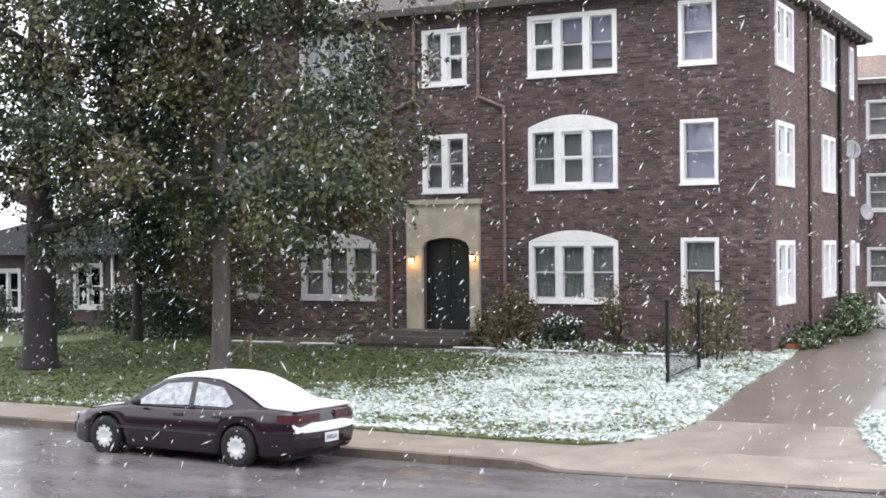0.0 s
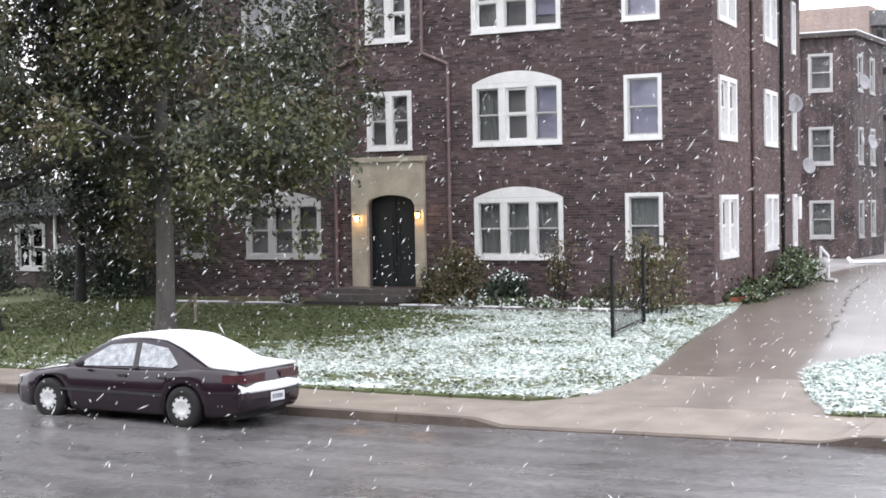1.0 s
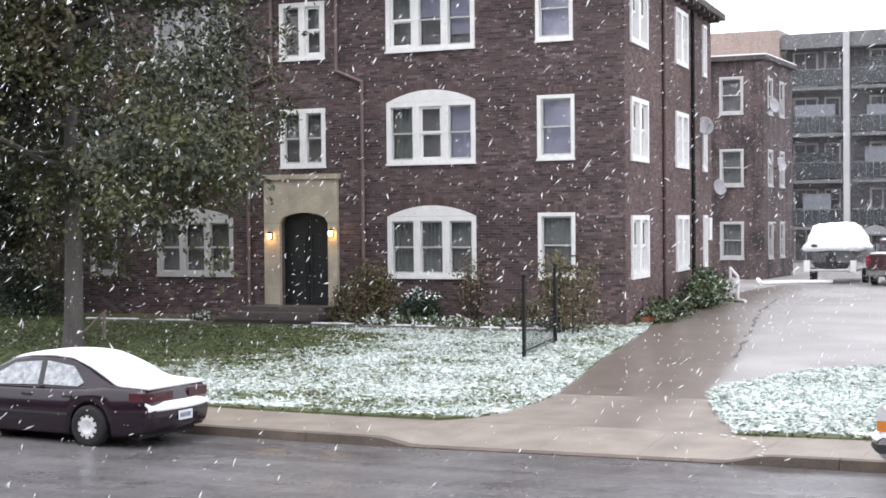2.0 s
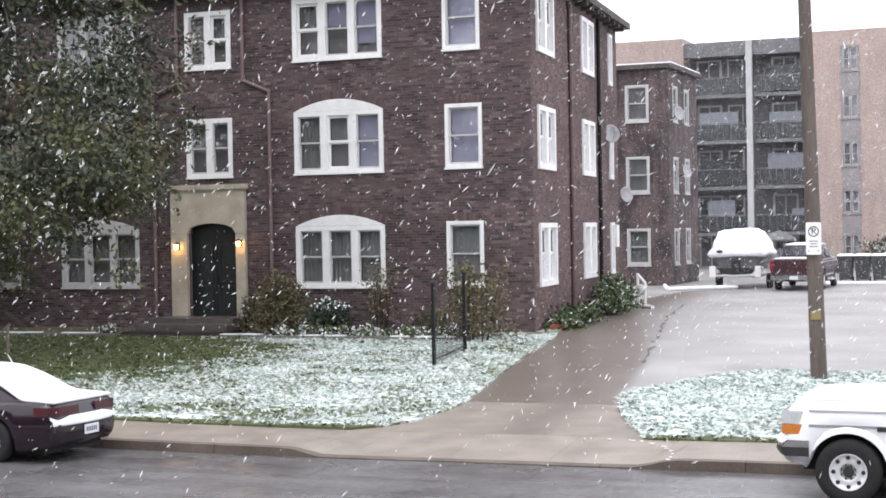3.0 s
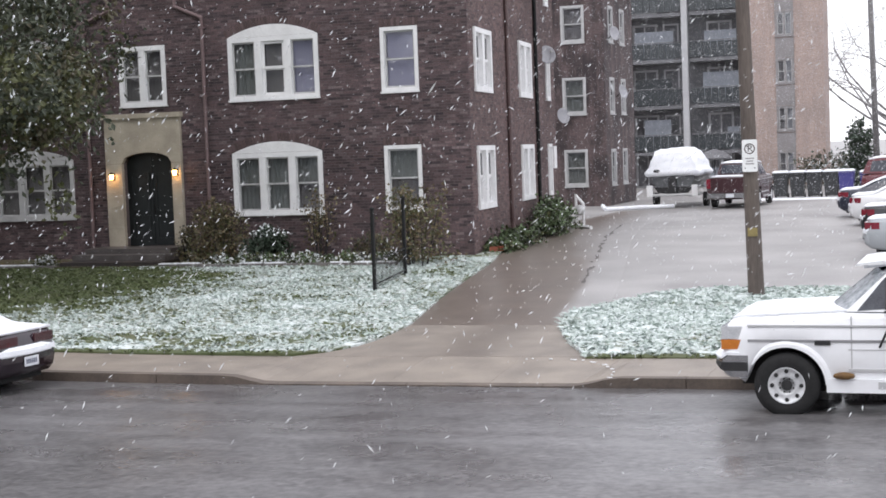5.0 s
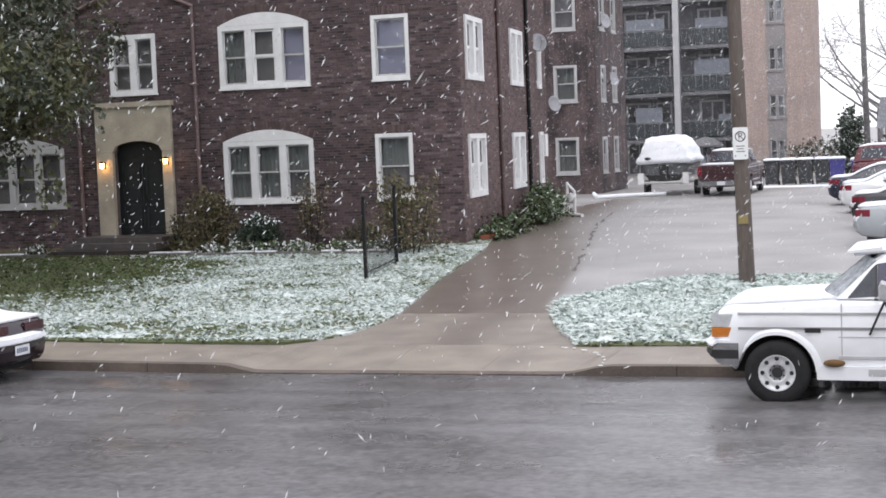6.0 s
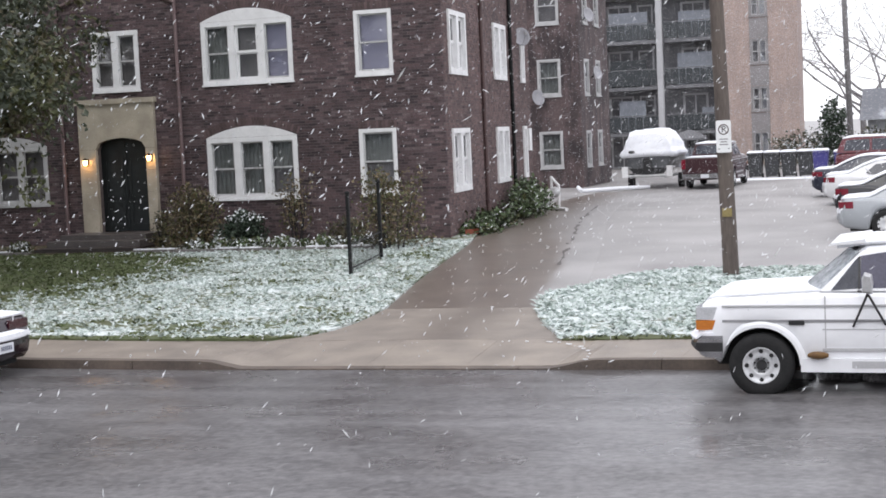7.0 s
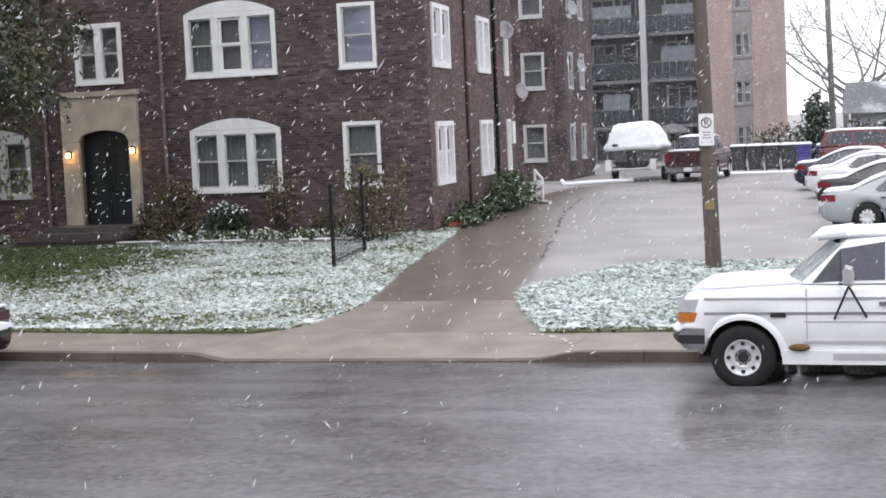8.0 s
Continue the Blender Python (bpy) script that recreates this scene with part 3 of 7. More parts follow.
def window(parent, m, width, height, units=1, arch=0.0, mull=0.2, blinds=(), paint=WHITE, upper=(), name="window", proud=0.035):
    """A white window of one to three double-hung units in a wall hole; local origin at the hole's lower left corner, y into the wall."""
    c = 0.13 if units > 1 else 0.1

    def frame_mesh():
        bm = bmesh.new()
        ring(bm, 0.0, width, 0.0, height, c, -proud, 0.12, 0.1)
        return mesh_of("window_frame", bm, paint, bevel=0.008)

    def mull_mesh():
        bm = bmesh.new()
        box(bm, 0, mull, -proud + 0.004, 0.12, 0.1, height - c)
        return mesh_of("mullion", bm, paint, bevel=0.008)

    def arch_mesh():
        bm = bmesh.new()
        n = 14
        top = [(width * i / n, height + 0.004 + arch * (1 - (2 * i / n - 1) ** 2)) for i in range(n + 1)]
        prism(bm, top, -proud, -0.002)
        return mesh_of("arched_head", bm, paint)

    frame_ob = part(name, shared(("frame", width, height, paint.name, proud), frame_mesh), None, parent, m=m)
    step = (width - 2 * c - (units - 1) * mull) / units
    for k in range(units - 1):
        part("mullion", shared(("mull", height, mull, paint.name, proud), mull_mesh), None, frame_ob, m=pose(c + step * (k + 1) + mull * k, 0, 0))
    if arch:
        part("arched_head", shared(("arch", width, height, arch, paint.name), arch_mesh), None, frame_ob)

    def sill_mesh():
        bm = bmesh.new()
        box(bm, -0.02, width + 0.02, -0.075, 0.02, -0.05, -0.002)
        return mesh_of("sill", bm, paint, bevel=0.01)

    part("sill", shared(("sill", width, paint.name), sill_mesh), None, frame_ob)
    h = height - c - 0.1
    for k in range(units):
        u = c + k * (step + mull)

        def sash_mesh(lo):
            bm = bmesh.new()
            if lo:
                ring(bm, 0.002, step - 0.002, 0.0, h * 0.5 + 0.02, 0.075 if k in upper else 0.045, 0.06, 0.095)
            else:
                ring(bm, 0.002, step - 0.002, h * 0.5 - 0.02, h - 0.002, 0.075 if k in upper else 0.045, 0.025, 0.058)
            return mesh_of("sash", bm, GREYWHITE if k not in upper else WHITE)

        def pane_mesh(lo, hi, y):
            bm = bmesh.new()
            box(bm, 0.04, step - 0.04, y, y + 0.005, lo, hi)
            return mesh_of("pane", bm, GLASS)

        at = pose(u, 0, 0.1)
        for low in (True, False):
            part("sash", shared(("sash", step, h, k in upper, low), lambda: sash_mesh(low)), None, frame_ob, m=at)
        for lo, hi, y in ((0.04, h * 0.5 - 0.02, 0.075), (h * 0.5 + 0.02, h - 0.04, 0.04)):
            p = part("pane", shared(("pane", step, h, lo, y), lambda: pane_mesh(lo, hi, y)), None, frame_ob, m=at)
            p.visible_shadow = False
        if k < len(blinds):
            # panes without a blind get the added grey filler, so they don't read black
            bmat, drop = blinds[k] or (DIM, 1.0)
            if drop < 1 and bmat is BLIND_W:
                bmat, drop = (DIM, 1.0) if drop < 0.45 else (BLIND_W, drop)

            def blind_mesh():
                bm = bmesh.new()
                n = 18
                z = h * (1 - drop)
                loft(bm, [[(step * i / n, 0.16 + (0.012 * math.sin(i * 1.9) if bmat is BLIND_W else 0), zz) for i in range(n + 1)] for zz in (z, h)], close=False, caps=False)
                return mesh_of("blind", bm, bmat)

            part("blind", shared(("blind", step, h, drop, bmat.name), blind_mesh), None, frame_ob, m=at)
            if drop < 1:
                bmat, drop = DIM, 1.0
                part("curtain", shared(("curtain", step, h), blind_mesh), None, frame_ob, m=at @ pose(0, 0.05, 0))
    return frame_ob


building = thing("apartment_building", "three-storey dark brown brick apartment building with white windows", "building")
X0, X1, ZB, ZT = -12.2, 6.97, 0.3, 10.0
SIDE_A = math.atan2(12.97, 5.65 - 6.97)
SIDE_L = math.hypot(12.97, 5.65 - 6.97)
FRONT = pose(X0, 0, 0)
SIDE = pose(X1, 0, 0, 0, 0, math.degrees(SIDE_A))
ROWS_Z = (1.72, 4.87, 8.0)
B = BLIND_W
front_windows = [
    # x, width, sill, height, units, arch, blinds, sashes painted white
    (0.0, 2.72, 1.72, 1.68, 3, 0.3, ((B, 1), (B, 1), (B, 0.55)), ()),
    (0.0, 2.72, 4.87, 1.7, 3, 0.32, ((B, 1), None, (BLIND, 1)), (1,)),
    (0.0, 2.72, 8.0, 1.7, 3, 0.0, ((B, 0.5), (BLIND, 0.45), (BLIND, 0.8)), (0,)),
    (-7.85, 2.72, 1.72, 1.68, 3, 0.3, (None, (B, 0.4), None), ()),
    (-7.85, 2.72, 4.87, 1.7, 3, 0.32, (None, (B, 0.5), None), ()),
    (-7.85, 2.72, 8.0, 1.7, 3, 0.0, (None, (B, 0.5), None), ()),
    (4.53, 1.06, 1.72, 1.75, 1, 0.0, ((B, 0.5),), ()),
    (4.53, 1.06, 4.9, 1.7, 1, 0.0, ((BLIND, 1),), ()),
    (4.5, 1.06, 8.05, 1.7, 1, 0.0, ((BLIND, 1),), ()),
    (-10.35, 1.0, 1.72, 1.7, 1, 0.0, (None,), ()),
    (-10.35, 1.0, 4.9, 1.7, 1, 0.0, (None,), ()),
    (-10.35, 1.0, 8.05, 1.7, 1, 0.0, (None,), ()),
    (-3.47, 1.5, 4.86, 1.66, 2, 0.0, (None, None), ()),
    (-3.47, 1.5, 7.95, 1.62, 2, 0.0, ((B, 0.3), (B, 0.6)), (1,)),
]
holes = [(x - X0, x - X0 + w, z, z + h) for x, w, z, h, *_ in front_windows] + [(-3.46 - X0, -1.86 - X0, 0.78, 3.54)]
front_holes = holes
front_wall = part("front_wall", wall_mesh("front_wall", X1 - X0 - 0.037, ZB, ZT, holes, 0.36, MORTAR), None, building, "dark brown brick front wall streaked with damp", m=FRONT)
for x, w, z, h, units, arch, blinds, upper in front_windows:
    # the trees' shade on the left windows is put into their paint colour
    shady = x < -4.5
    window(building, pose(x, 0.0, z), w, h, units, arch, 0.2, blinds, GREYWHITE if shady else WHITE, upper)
# flat arches of bricks on end over the single openings and under the bays' heads
SOLDIER = mat("dark_header_brick", (0.12, 0.08, 0.078), 0.8, (0.07, 0.048, 0.048), 9, 60, bump=0.3, vary=0.3)


def course(x0, x1, z, rise, h=0.2):
    n = max(3, int((x1 - x0) / 0.085))
    me = shared(("header", h), lambda: brick_piece(0.068, 0.03, h))
    for i in range(n):
        u = (i + 0.5) / n
        tilt = -math.degrees(math.atan(4 * rise * (1 - 2 * u) / (x1 - x0))) if rise else 0
        part("brick", me, None, building, m=pose(x0 + (x1 - x0) * u, -0.006, z + 4 * rise * u * (1 - u), 0, tilt, 0))


def brick_piece(w, d, h):
    bm = bmesh.new()
    box(bm, -w / 2, w / 2, -d / 2, d / 2, 0, h)
    return mesh_of("brick", bm, SOLDIER)


course(-0.05, 2.77, 3.42, 0.31)
course(-0.05, 2.77, 6.59, 0.33)
course(-7.9, -5.08, 3.42, 0.31)
course(4.5, 5.62, 3.48, 0)
course(4.5, 5.62, 6.62, 0)

side_windows = [(0.62, 2.1, 0), (6.72, 1.95, 1), (11.35, 0.62, 2)]
side_holes = [(u - 0.04, u - 0.04 + w, z, z + 1.66) for u, w, _ in side_windows for z in ROWS_Z]
side_wall = part("side_wall", wall_mesh("side_wall", SIDE_L - 0.04, ZB, ZT, side_holes, 0.36, MORTAR), None, building, "red-brown brick side wall", m=SIDE @ pose(0.04, 0, 0))
for u, w, k in side_windows:
    for j, z in enumerate(ROWS_Z):
        bl = ((None, (B, 0.6)), ((BLIND_L, 0.5), None), (None, (B, 1)))[j] if k < 2 else (None,)
        window(building, SIDE @ pose(u, 0, z), w, 1.66, 2 if k < 2 else 1, 0.0, 0.28, bl, WHITE, (0, 1), proud=0.07)
bx, by = 5.65, 12.97
bm = bmesh.new()
box(bm, X0, bx, by - 0.36, by, ZB, ZT)
part("rear_wall", bm, BRICK, building)
bm = bmesh.new()
box(bm, X0, X0 + 0.36, 0.36, by - 0.36, ZB, ZT)
part("party_wall", bm, BRICK, building)
for z in (0.75, 3.9, 7.05):
    bm = bmesh.new()
    prism_pts = [(X0 + 0.36, 0.36), (6.55, 0.36), (5.32, by - 0.36), (X0 + 0.36, by - 0.36)]
    lo = [bm.verts.new((px, py, z - 0.2)) for px, py in prism_pts]
    hi = [bm.verts.new((px, py, z)) for px, py in prism_pts]
    bm.faces.new(lo[::-1])
    bm.faces.new(hi)
    for i in range(4):
        bm.faces.new((lo[i], lo[(i + 1) % 4], hi[(i + 1) % 4], hi[i]))
    part("storey_floor", bm, ROOM, building)
bm = bmesh.new()
box(bm, X0 + 0.4, 4.9, 3.6, 3.7, 0.75, 9.98)
for u in (-8.6, -4.4, -1.2, 3.6):
    box(bm, u, u + 0.1, 0.4, 3.6, 0.75, 9.98)
part("partition", bm, ROOM, building)
# roof slab with overhanging eaves and gutter
bm = bmesh.new()
o = 0.42
pts = [(X0 - o, -o), (X1 + o, -o), (bx + o, by + o), (X0 - o, by + o)]
lo = [bm.verts.new((px, py, ZT)) for px, py in pts]
hi = [bm.verts.new((px, py, ZT + 0.2)) for px, py in pts]
top = [bm.verts.new((px * 0.6 - 1.2, py * 0.6 + 2.6, ZT + 1.1)) for px, py in pts]
bm.faces.new(lo[::-1])
bm.faces.new(top)
for a, b in ((lo, hi), (hi, top)):
    for i in range(4):
        bm.faces.new((a[i], a[(i + 1) % 4], b[(i + 1) % 4], b[i]))
roof = part("roof", bm, ROOF, building, "dark roof with overhanging eaves")
for i in range(14):
    v = Vector((X1, 0, 0)).lerp(Vector((bx, by, 0)), (i + 0.5) / 14)
    bm = bmesh.new()
    box(bm, 0, o - 0.03, -0.05, 0.05, ZT - 0.16, ZT - 0.004)
    part("bracket", bm, ROOF, roof, m=pose(v.x, v.y, 0))

# carved stone doorway with an arched opening
n = 16
arch_pts = [(-1.86 - 1.6 * i / n, 3.3 + 0.24 * (1 - (2 * i / n - 1) ** 2) ** 0.6 if 0 < i < n else 3.24) for i in range(n + 1)]
bm = bmesh.new()
prism(bm, [(-3.98, 4.5), (-3.98, 3.24), (-3.46, 3.24), *arch_pts[::-1][1:-1], (-1.86, 3.24), (-1.56, 3.24), (-1.56, 4.5)], -0.14, -0.004)
portal = part("stone_doorway", bm, STONE, building, "buff limestone arched doorway surround")
for a, b in ((-3.98, -3.46), (-1.86, -1.56)):
    for i in range(4):
        bm = bmesh.new()
        box(bm, a, b, -0.14, -0.004, 0.78 + 0.615 * i, 0.775 + 0.615 * (i + 1))
        part("jamb_block", bm, STONE, portal)
bm = bmesh.new()
box(bm, -4.04, -1.5, -0.2, -0.004, 4.5, 4.64)
part("cornice", bm, STONE, portal, bevel=0.02)
bm = bmesh.new()
pts = [(-3.46, 0.9), (-1.86, 0.9), (-1.86, 3.22)] + [(a, b - 0.02) for a, b in arch_pts[1:-1]] + [(-3.46, 3.22)]
prism(bm, pts, 0.14, 0.2)
door = part("entrance_door", bm, DOOR, building, "dark green arched double entrance door, shut")
for s in (-1, 1):
    for z0, z1 in ((1.05, 1.75), (1.85, 2.95)):
        bm = bmesh.new()
        ring(bm, -0.3, 0.3, z0, z1, 0.06, 0.115, 0.139)
        part("door_panel", bm, DOOR, door, m=pose(-2.66 + s * 0.39, 0, 0))
bm = bmesh.new()
box(bm, -2.672, -2.648, 0.11, 0.139, 0.95, 3.4)
part("meeting_stile", bm, DOOR, door)
bm = bmesh.new()
tube(bm, (-2.58, 0.08, 1.8), (-2.58, 0.08, 2.05), 0.014)
part("door_handle", bm, IRON, door, "dark metal pull handle")

# front steps
STEP = mat("dark_wet_stone_step", (0.12, 0.105, 0.098), 0.45, (0.06, 0.053, 0.05), 4, 50, bump=0.2)
STEP_D = mat("dark_soaked_step", (0.045, 0.036, 0.032), 0.5, (0.025, 0.02, 0.019), 4, 50, bump=0.2)
steps = thing("entrance_steps", "dark wet stone steps up to the entrance door", "steps")
for i, (z0, z1, y) in enumerate(((0.3, 0.6, -2.3), (0.6, 0.76, -1.8), (0.76, 0.9, -1.3))):
    bm = bmesh.new()
    box(bm, -4.25 + 0.1 * i, -1.15 - 0.1 * i, y, -0.15, z0 + 0.002, z1)
    part("step", bm, STEP if i else STEP_D, steps, bevel=0.015)

# lanterns either side of the door, lit
AMBER = mat("glowing_lantern_glass", (1.0, 0.5, 0.16), 0.4, (1.0, 0.55, 0.2), bump=0, glow=11.0)


def lantern(x, z):
    la = thing("wall_lantern", "small lit wall lantern with warm bulb on the stone doorway", "lamp", pose(x, -0.14, z), "lanterns beside the door")
    bm = bmesh.new()
    box(bm, -0.05, 0.05, -0.02, -0.001, -0.1, 0.1)
    tube(bm, (0, -0.02, 0.06), (0, -0.12, 0.12), 0.012, seg=6)
    part("bracket", bm, IRON, la)
    bm = bmesh.new()
    tube(bm, (0, -0.12, -0.075), (0, -0.12, 0.06), 0.05, 0.068, 8)
    part("glass_shade", bm, AMBER, la, "glowing amber glass shade")
    bm = bmesh.new()
    tube(bm, (0, -0.12, 0.062), (0, -0.12, 0.13), 0.085, 0.015, 8)
    part("cap", bm, IRON, la)
    lamp = new("lantern_light", bpy.data.lights.new("lantern_light", "POINT"))
    lamp.data.energy, lamp.data.color, lamp.data.shadow_soft_size = 0.85, (1, 0.55, 0.2), 0.05
    lamp.location = (x, -0.36, z - 0.16)


lantern(-3.74, 2.88)
lantern(-1.7, 2.95)


# downpipes
def downpipe(points, material, label, r=0.05, m=None):
    ob = thing("downpipe", label, "downpipe", m)
    for a, b in zip(points, points[1:]):
        bm = bmesh.new()
        tube(bm, a, b, r, seg=10)
        part("pipe_run", bm, material, ob, smooth=False)
    for p in points[1:-1]:
        bm = bmesh.new()
        bmesh.ops.create_icosphere(bm, subdivisions=2, radius=r * 1.15, matrix=Matrix.Translation(p))
        part("elbow", bm, material, ob, smooth=True)
    for z in frange(points[-1][2] + 0.6, points[-2][2] - 0.3, 3):
        bm = bmesh.new()
        box(bm, points[-1][0] - r * 1.5, points[-1][0] + r * 1.5, points[-1][1] - r * 1.1, points[-1][1] + 0.09, z, z + 0.05)
        part("clip", bm, material, ob)
    return ob


downpipe([(-1.57, -0.07, 9.98), (-1.57, -0.07, 7.55), (-0.75, -0.07, 7.2), (-0.75, -0.07, 0.62)], PIPE_G, "brown-pink downpipe with a jog on the front wall")
downpipe([(-3.72, -0.07, 9.98), (-3.72, -0.07, 7.55), (-4.55, -0.07, 7.25), (-4.55, -0.07, 0.62)], PIPE_G, "brown-pink downpipe with a jog on the front wall")
downpipe([(4.85, -0.07, 9.98), (4.85, -0.07, 0.62)], PIPE, "red-brown downpipe on the side wall", 0.06, SIDE)
downpipe([(9.4, -0.07, 9.98), (9.4, -0.07, 0.62)], IRON, "black downpipe on the side wall", 0.06, SIDE)
# ---- trees ----
BARK = mat("wet_grey_bark", (0.13, 0.122, 0.115), 0.85, (0.075, 0.068, 0.064), 6, 40, bump=0.6, stretch=(1, 1, 0.25))
BARK_D = mat("dark_wet_bark", (0.036, 0.032, 0.033), 0.85, (0.02, 0.018, 0.019), 6, 40, bump=0.6, stretch=(1, 1, 0.25))


def leaf_mat(name, a, b):
    m = mat(name, a, 0.6, b, 0.9, 9, mix=0.5, bump=0)
    m.node_tree.nodes["Principled BSDF"].inputs["Subsurface Weight"].default_value = 0.0
    return m


LEAF = leaf_mat("dull_green_leaves", (0.03, 0.04, 0.024), (0.052, 0.06, 0.034))
LEAF_Y = leaf_mat("yellowing_leaves", (0.09, 0.092, 0.03), (0.06, 0.07, 0.03))
LEAF_W = leaf_mat("fresh_green_weeds", (0.1, 0.145, 0.065), (0.07, 0.1, 0.045))
LEAF_B = leaf_mat("brown_olive_leaves", (0.08, 0.066, 0.038), (0.1, 0.09, 0.045))
LEAF_D = leaf_mat("dark_evergreen_leaves", (0.018, 0.032, 0.02), (0.035, 0.055, 0.03))
LEAF_G = leaf_mat("dark_grey_green_leaves", (0.024, 0.03, 0.024), (0.045, 0.05, 0.037))
LEAF_R = leaf_mat("russet_brown_leaves", (0.12, 0.088, 0.048), (0.16, 0.125, 0.06))
SNOW_L = mat("snow_on_leaves", (0.8, 0.82, 0.84), 0.8, (0.66, 0.7, 0.7), 4, 30, bump=0)


def leaf_mesh(name, centres, size, materials, weights, rnd, droop=0.3, kinds=None, broad=0.42):
    """Many small pointed leaves at the centres, each with a fold."""
    verts, faces, idx = [], [], []
    for num, c in enumerate(centres):
        s = rnd.uniform(0.6, 1.25) * size
        d = Vector((rnd.gauss(0, 1), rnd.gauss(0, 1), rnd.gauss(-droop, 0.7))).normalized()
        w = d.cross(Vector((rnd.gauss(0, 1), rnd.gauss(0, 1), rnd.gauss(0, 1)))).normalized() * s * broad
        u = d.cross(w).normalized() * s * 0.1
        i = len(verts)
        verts += [c, c + d * s * 0.5 + w + u, c + d * s, c + d * s * 0.5 - w + u]
        faces += [(i, i + 1, i + 2), (i, i + 2, i + 3)]
        k = kinds[num] if kinds and rnd.random() < 0.8 else rnd.choices(range(len(materials)), weights)[0]
        idx += [k, k]
    me = bpy.data.meshes.new(name)
    me.from_pydata([tuple(v) for v in verts], [], faces)
    for m in materials:
        me.materials.append(m)
    me.polygons.foreach_set("material_index", idx)
    return me


def limb(bm, a, d, length, r, rnd, tips, depth, up=0.12):
    """A bent limb that forks; the ends are gathered for the leaves."""
    p = Vector(a)
    n = 4
    for i in range(n):
        q = p + d * length / n
        r2 = r * (1 - 0.16)
        tube(bm, p, q, r, r2, 8 if r > 0.08 else 5, caps=False)
        d = (d + Vector((rnd.gauss(0, 0.16), rnd.gauss(0, 0.16), rnd.gauss(up, 0.1)))).normalized()
        p, r = q, r2
        if depth < 2 or i > 1:
            tips.append((p.copy(), depth))
        if depth and i > 0:
            side = Vector((rnd.gauss(0, 1), rnd.gauss(0, 1), rnd.gauss(0.1, 0.4))).normalized()
            limb(bm, p, (d * 0.45 + side * 0.75).normalized(), length * rnd.uniform(0.5, 0.72), r * 0.55, rnd, tips, depth - 1, up * 0.4)


def tree(x, y, z, r, fork, spread, seed, label, leaves, bark=BARK, size=0.15, weights=(6, 2, 2), spray=0.62, low=3.3, limbs=7, reach=3.4, trunk_top=9.0, gap=-0.06, rise=0.35, palette=None, grain=0.45, taper=0.35):
    rnd = random.Random(seed)
    ob = thing("tree", label, "tree", pose(x, y, z))
    bm = bmesh.new()
    tips = []
    prof = [(0.0, 1.5), (0.12, 1.22), (0.4, 1.05), (fork * 0.5, 0.95), (fork, 0.85), (trunk_top * 0.7, 0.5), (trunk_top, 0.18)]
    loft(bm, [[((1 + 0.07 * math.sin(3 * k + h)) * r * s * math.cos(k * math.tau / 14) + 0.05 * math.sin(h * 0.6), r * s * math.sin(k * math.tau / 14), h - 0.1 * (h == 0)) for k in range(14)] for h, s in prof])
    part("trunk", bm, bark, ob, smooth=True)
    bm = bmesh.new()
    for k in range(limbs):
        h = fork + (trunk_top - fork) * k / limbs
        a = k * 2.4 + rnd.uniform(-0.4, 0.4)
        d = Vector((math.cos(a), math.sin(a), rise + (0.85 - rise) * k / limbs)).normalized()
        limb(bm, (0, 0, h), d, reach * rnd.uniform(0.8, 1.1) * (1 - taper * k / limbs), r * 0.42, rnd, tips, 2)
    tagged(part("branchwork", bm, bark, ob), kind="stuff")
    if leaves:
        cs, kinds = [], []
        tips = [t for t in tips if t[0].z > low - 1.0]
        while len(cs) < leaves:
            t, dep = rnd.choice(tips)
            n = rnd.randint(30, 120)
            o = t + Vector((rnd.gauss(0, spray), rnd.gauss(0, spray), rnd.gauss(-0.2, spray * 0.8)))
            if o.z < low + 0.8 * noise.noise(o * 0.7) or noise.noise(o * grain + Vector((seed, 0, 0))) < gap:
                continue
            hue = noise.noise(o * 0.55 + Vector((0, seed, 4))) + rnd.gauss(0, 0.12)
            kind = 0 if hue < 0.03 else 1 if hue < 0.24 else 2
            for _ in range(n):
                q = o + Vector((rnd.gauss(0, 0.22), rnd.gauss(0, 0.22), rnd.gauss(-0.12, 0.3)))
                cs.append(q)
                kinds.append(3 if rnd.random() < 0.012 else kind)
        part("crown", leaf_mesh("crown", cs, size, [*(palette or (LEAF, LEAF_Y, LEAF_B)), SNOW_L], [*weights, 0.05], rnd, 0.7, kinds, 0.27), None, ob, "dense autumn crown of dull green and yellowing leaves")
    return ob


tree(-3.3, -9.6, lawn_z(-3.3, -9.6), 0.22, 3.2, 4.2, 5, "leafy street tree with a pale grey trunk on the lawn", 84000, limbs=17, reach=3.85, low=2.0, rise=0.05, weights=(6, 2, 3), trunk_top=12.0, size=0.175, gap=-0.07, grain=0.7, taper=0.08)
tree(-7.9, -10.9, lawn_z(-7.9, -10.9), 0.4, 3.4, 4.5, 8, "large leafy tree with a thick dark trunk on the lawn", 29000, BARK_D, limbs=13, reach=3.7, low=1.9, gap=0.22, rise=0.1, trunk_top=11.5, weights=(6, 4, 2), size=0.175, palette=(LEAF_G, LEAF, LEAF_B), grain=0.8)
tree(-12.2, -2.6, lawn_z(-12.2, -2.6), 0.16, 2.0, 3, 11, "dark leafy tree beside the neighbouring house", 26000, BARK_D, limbs=12, reach=1.9, low=2.0, trunk_top=7.5, size=0.18, gap=0.05, weights=(6, 3, 3), palette=(LEAF_G, LEAF_D, LEAF_B))


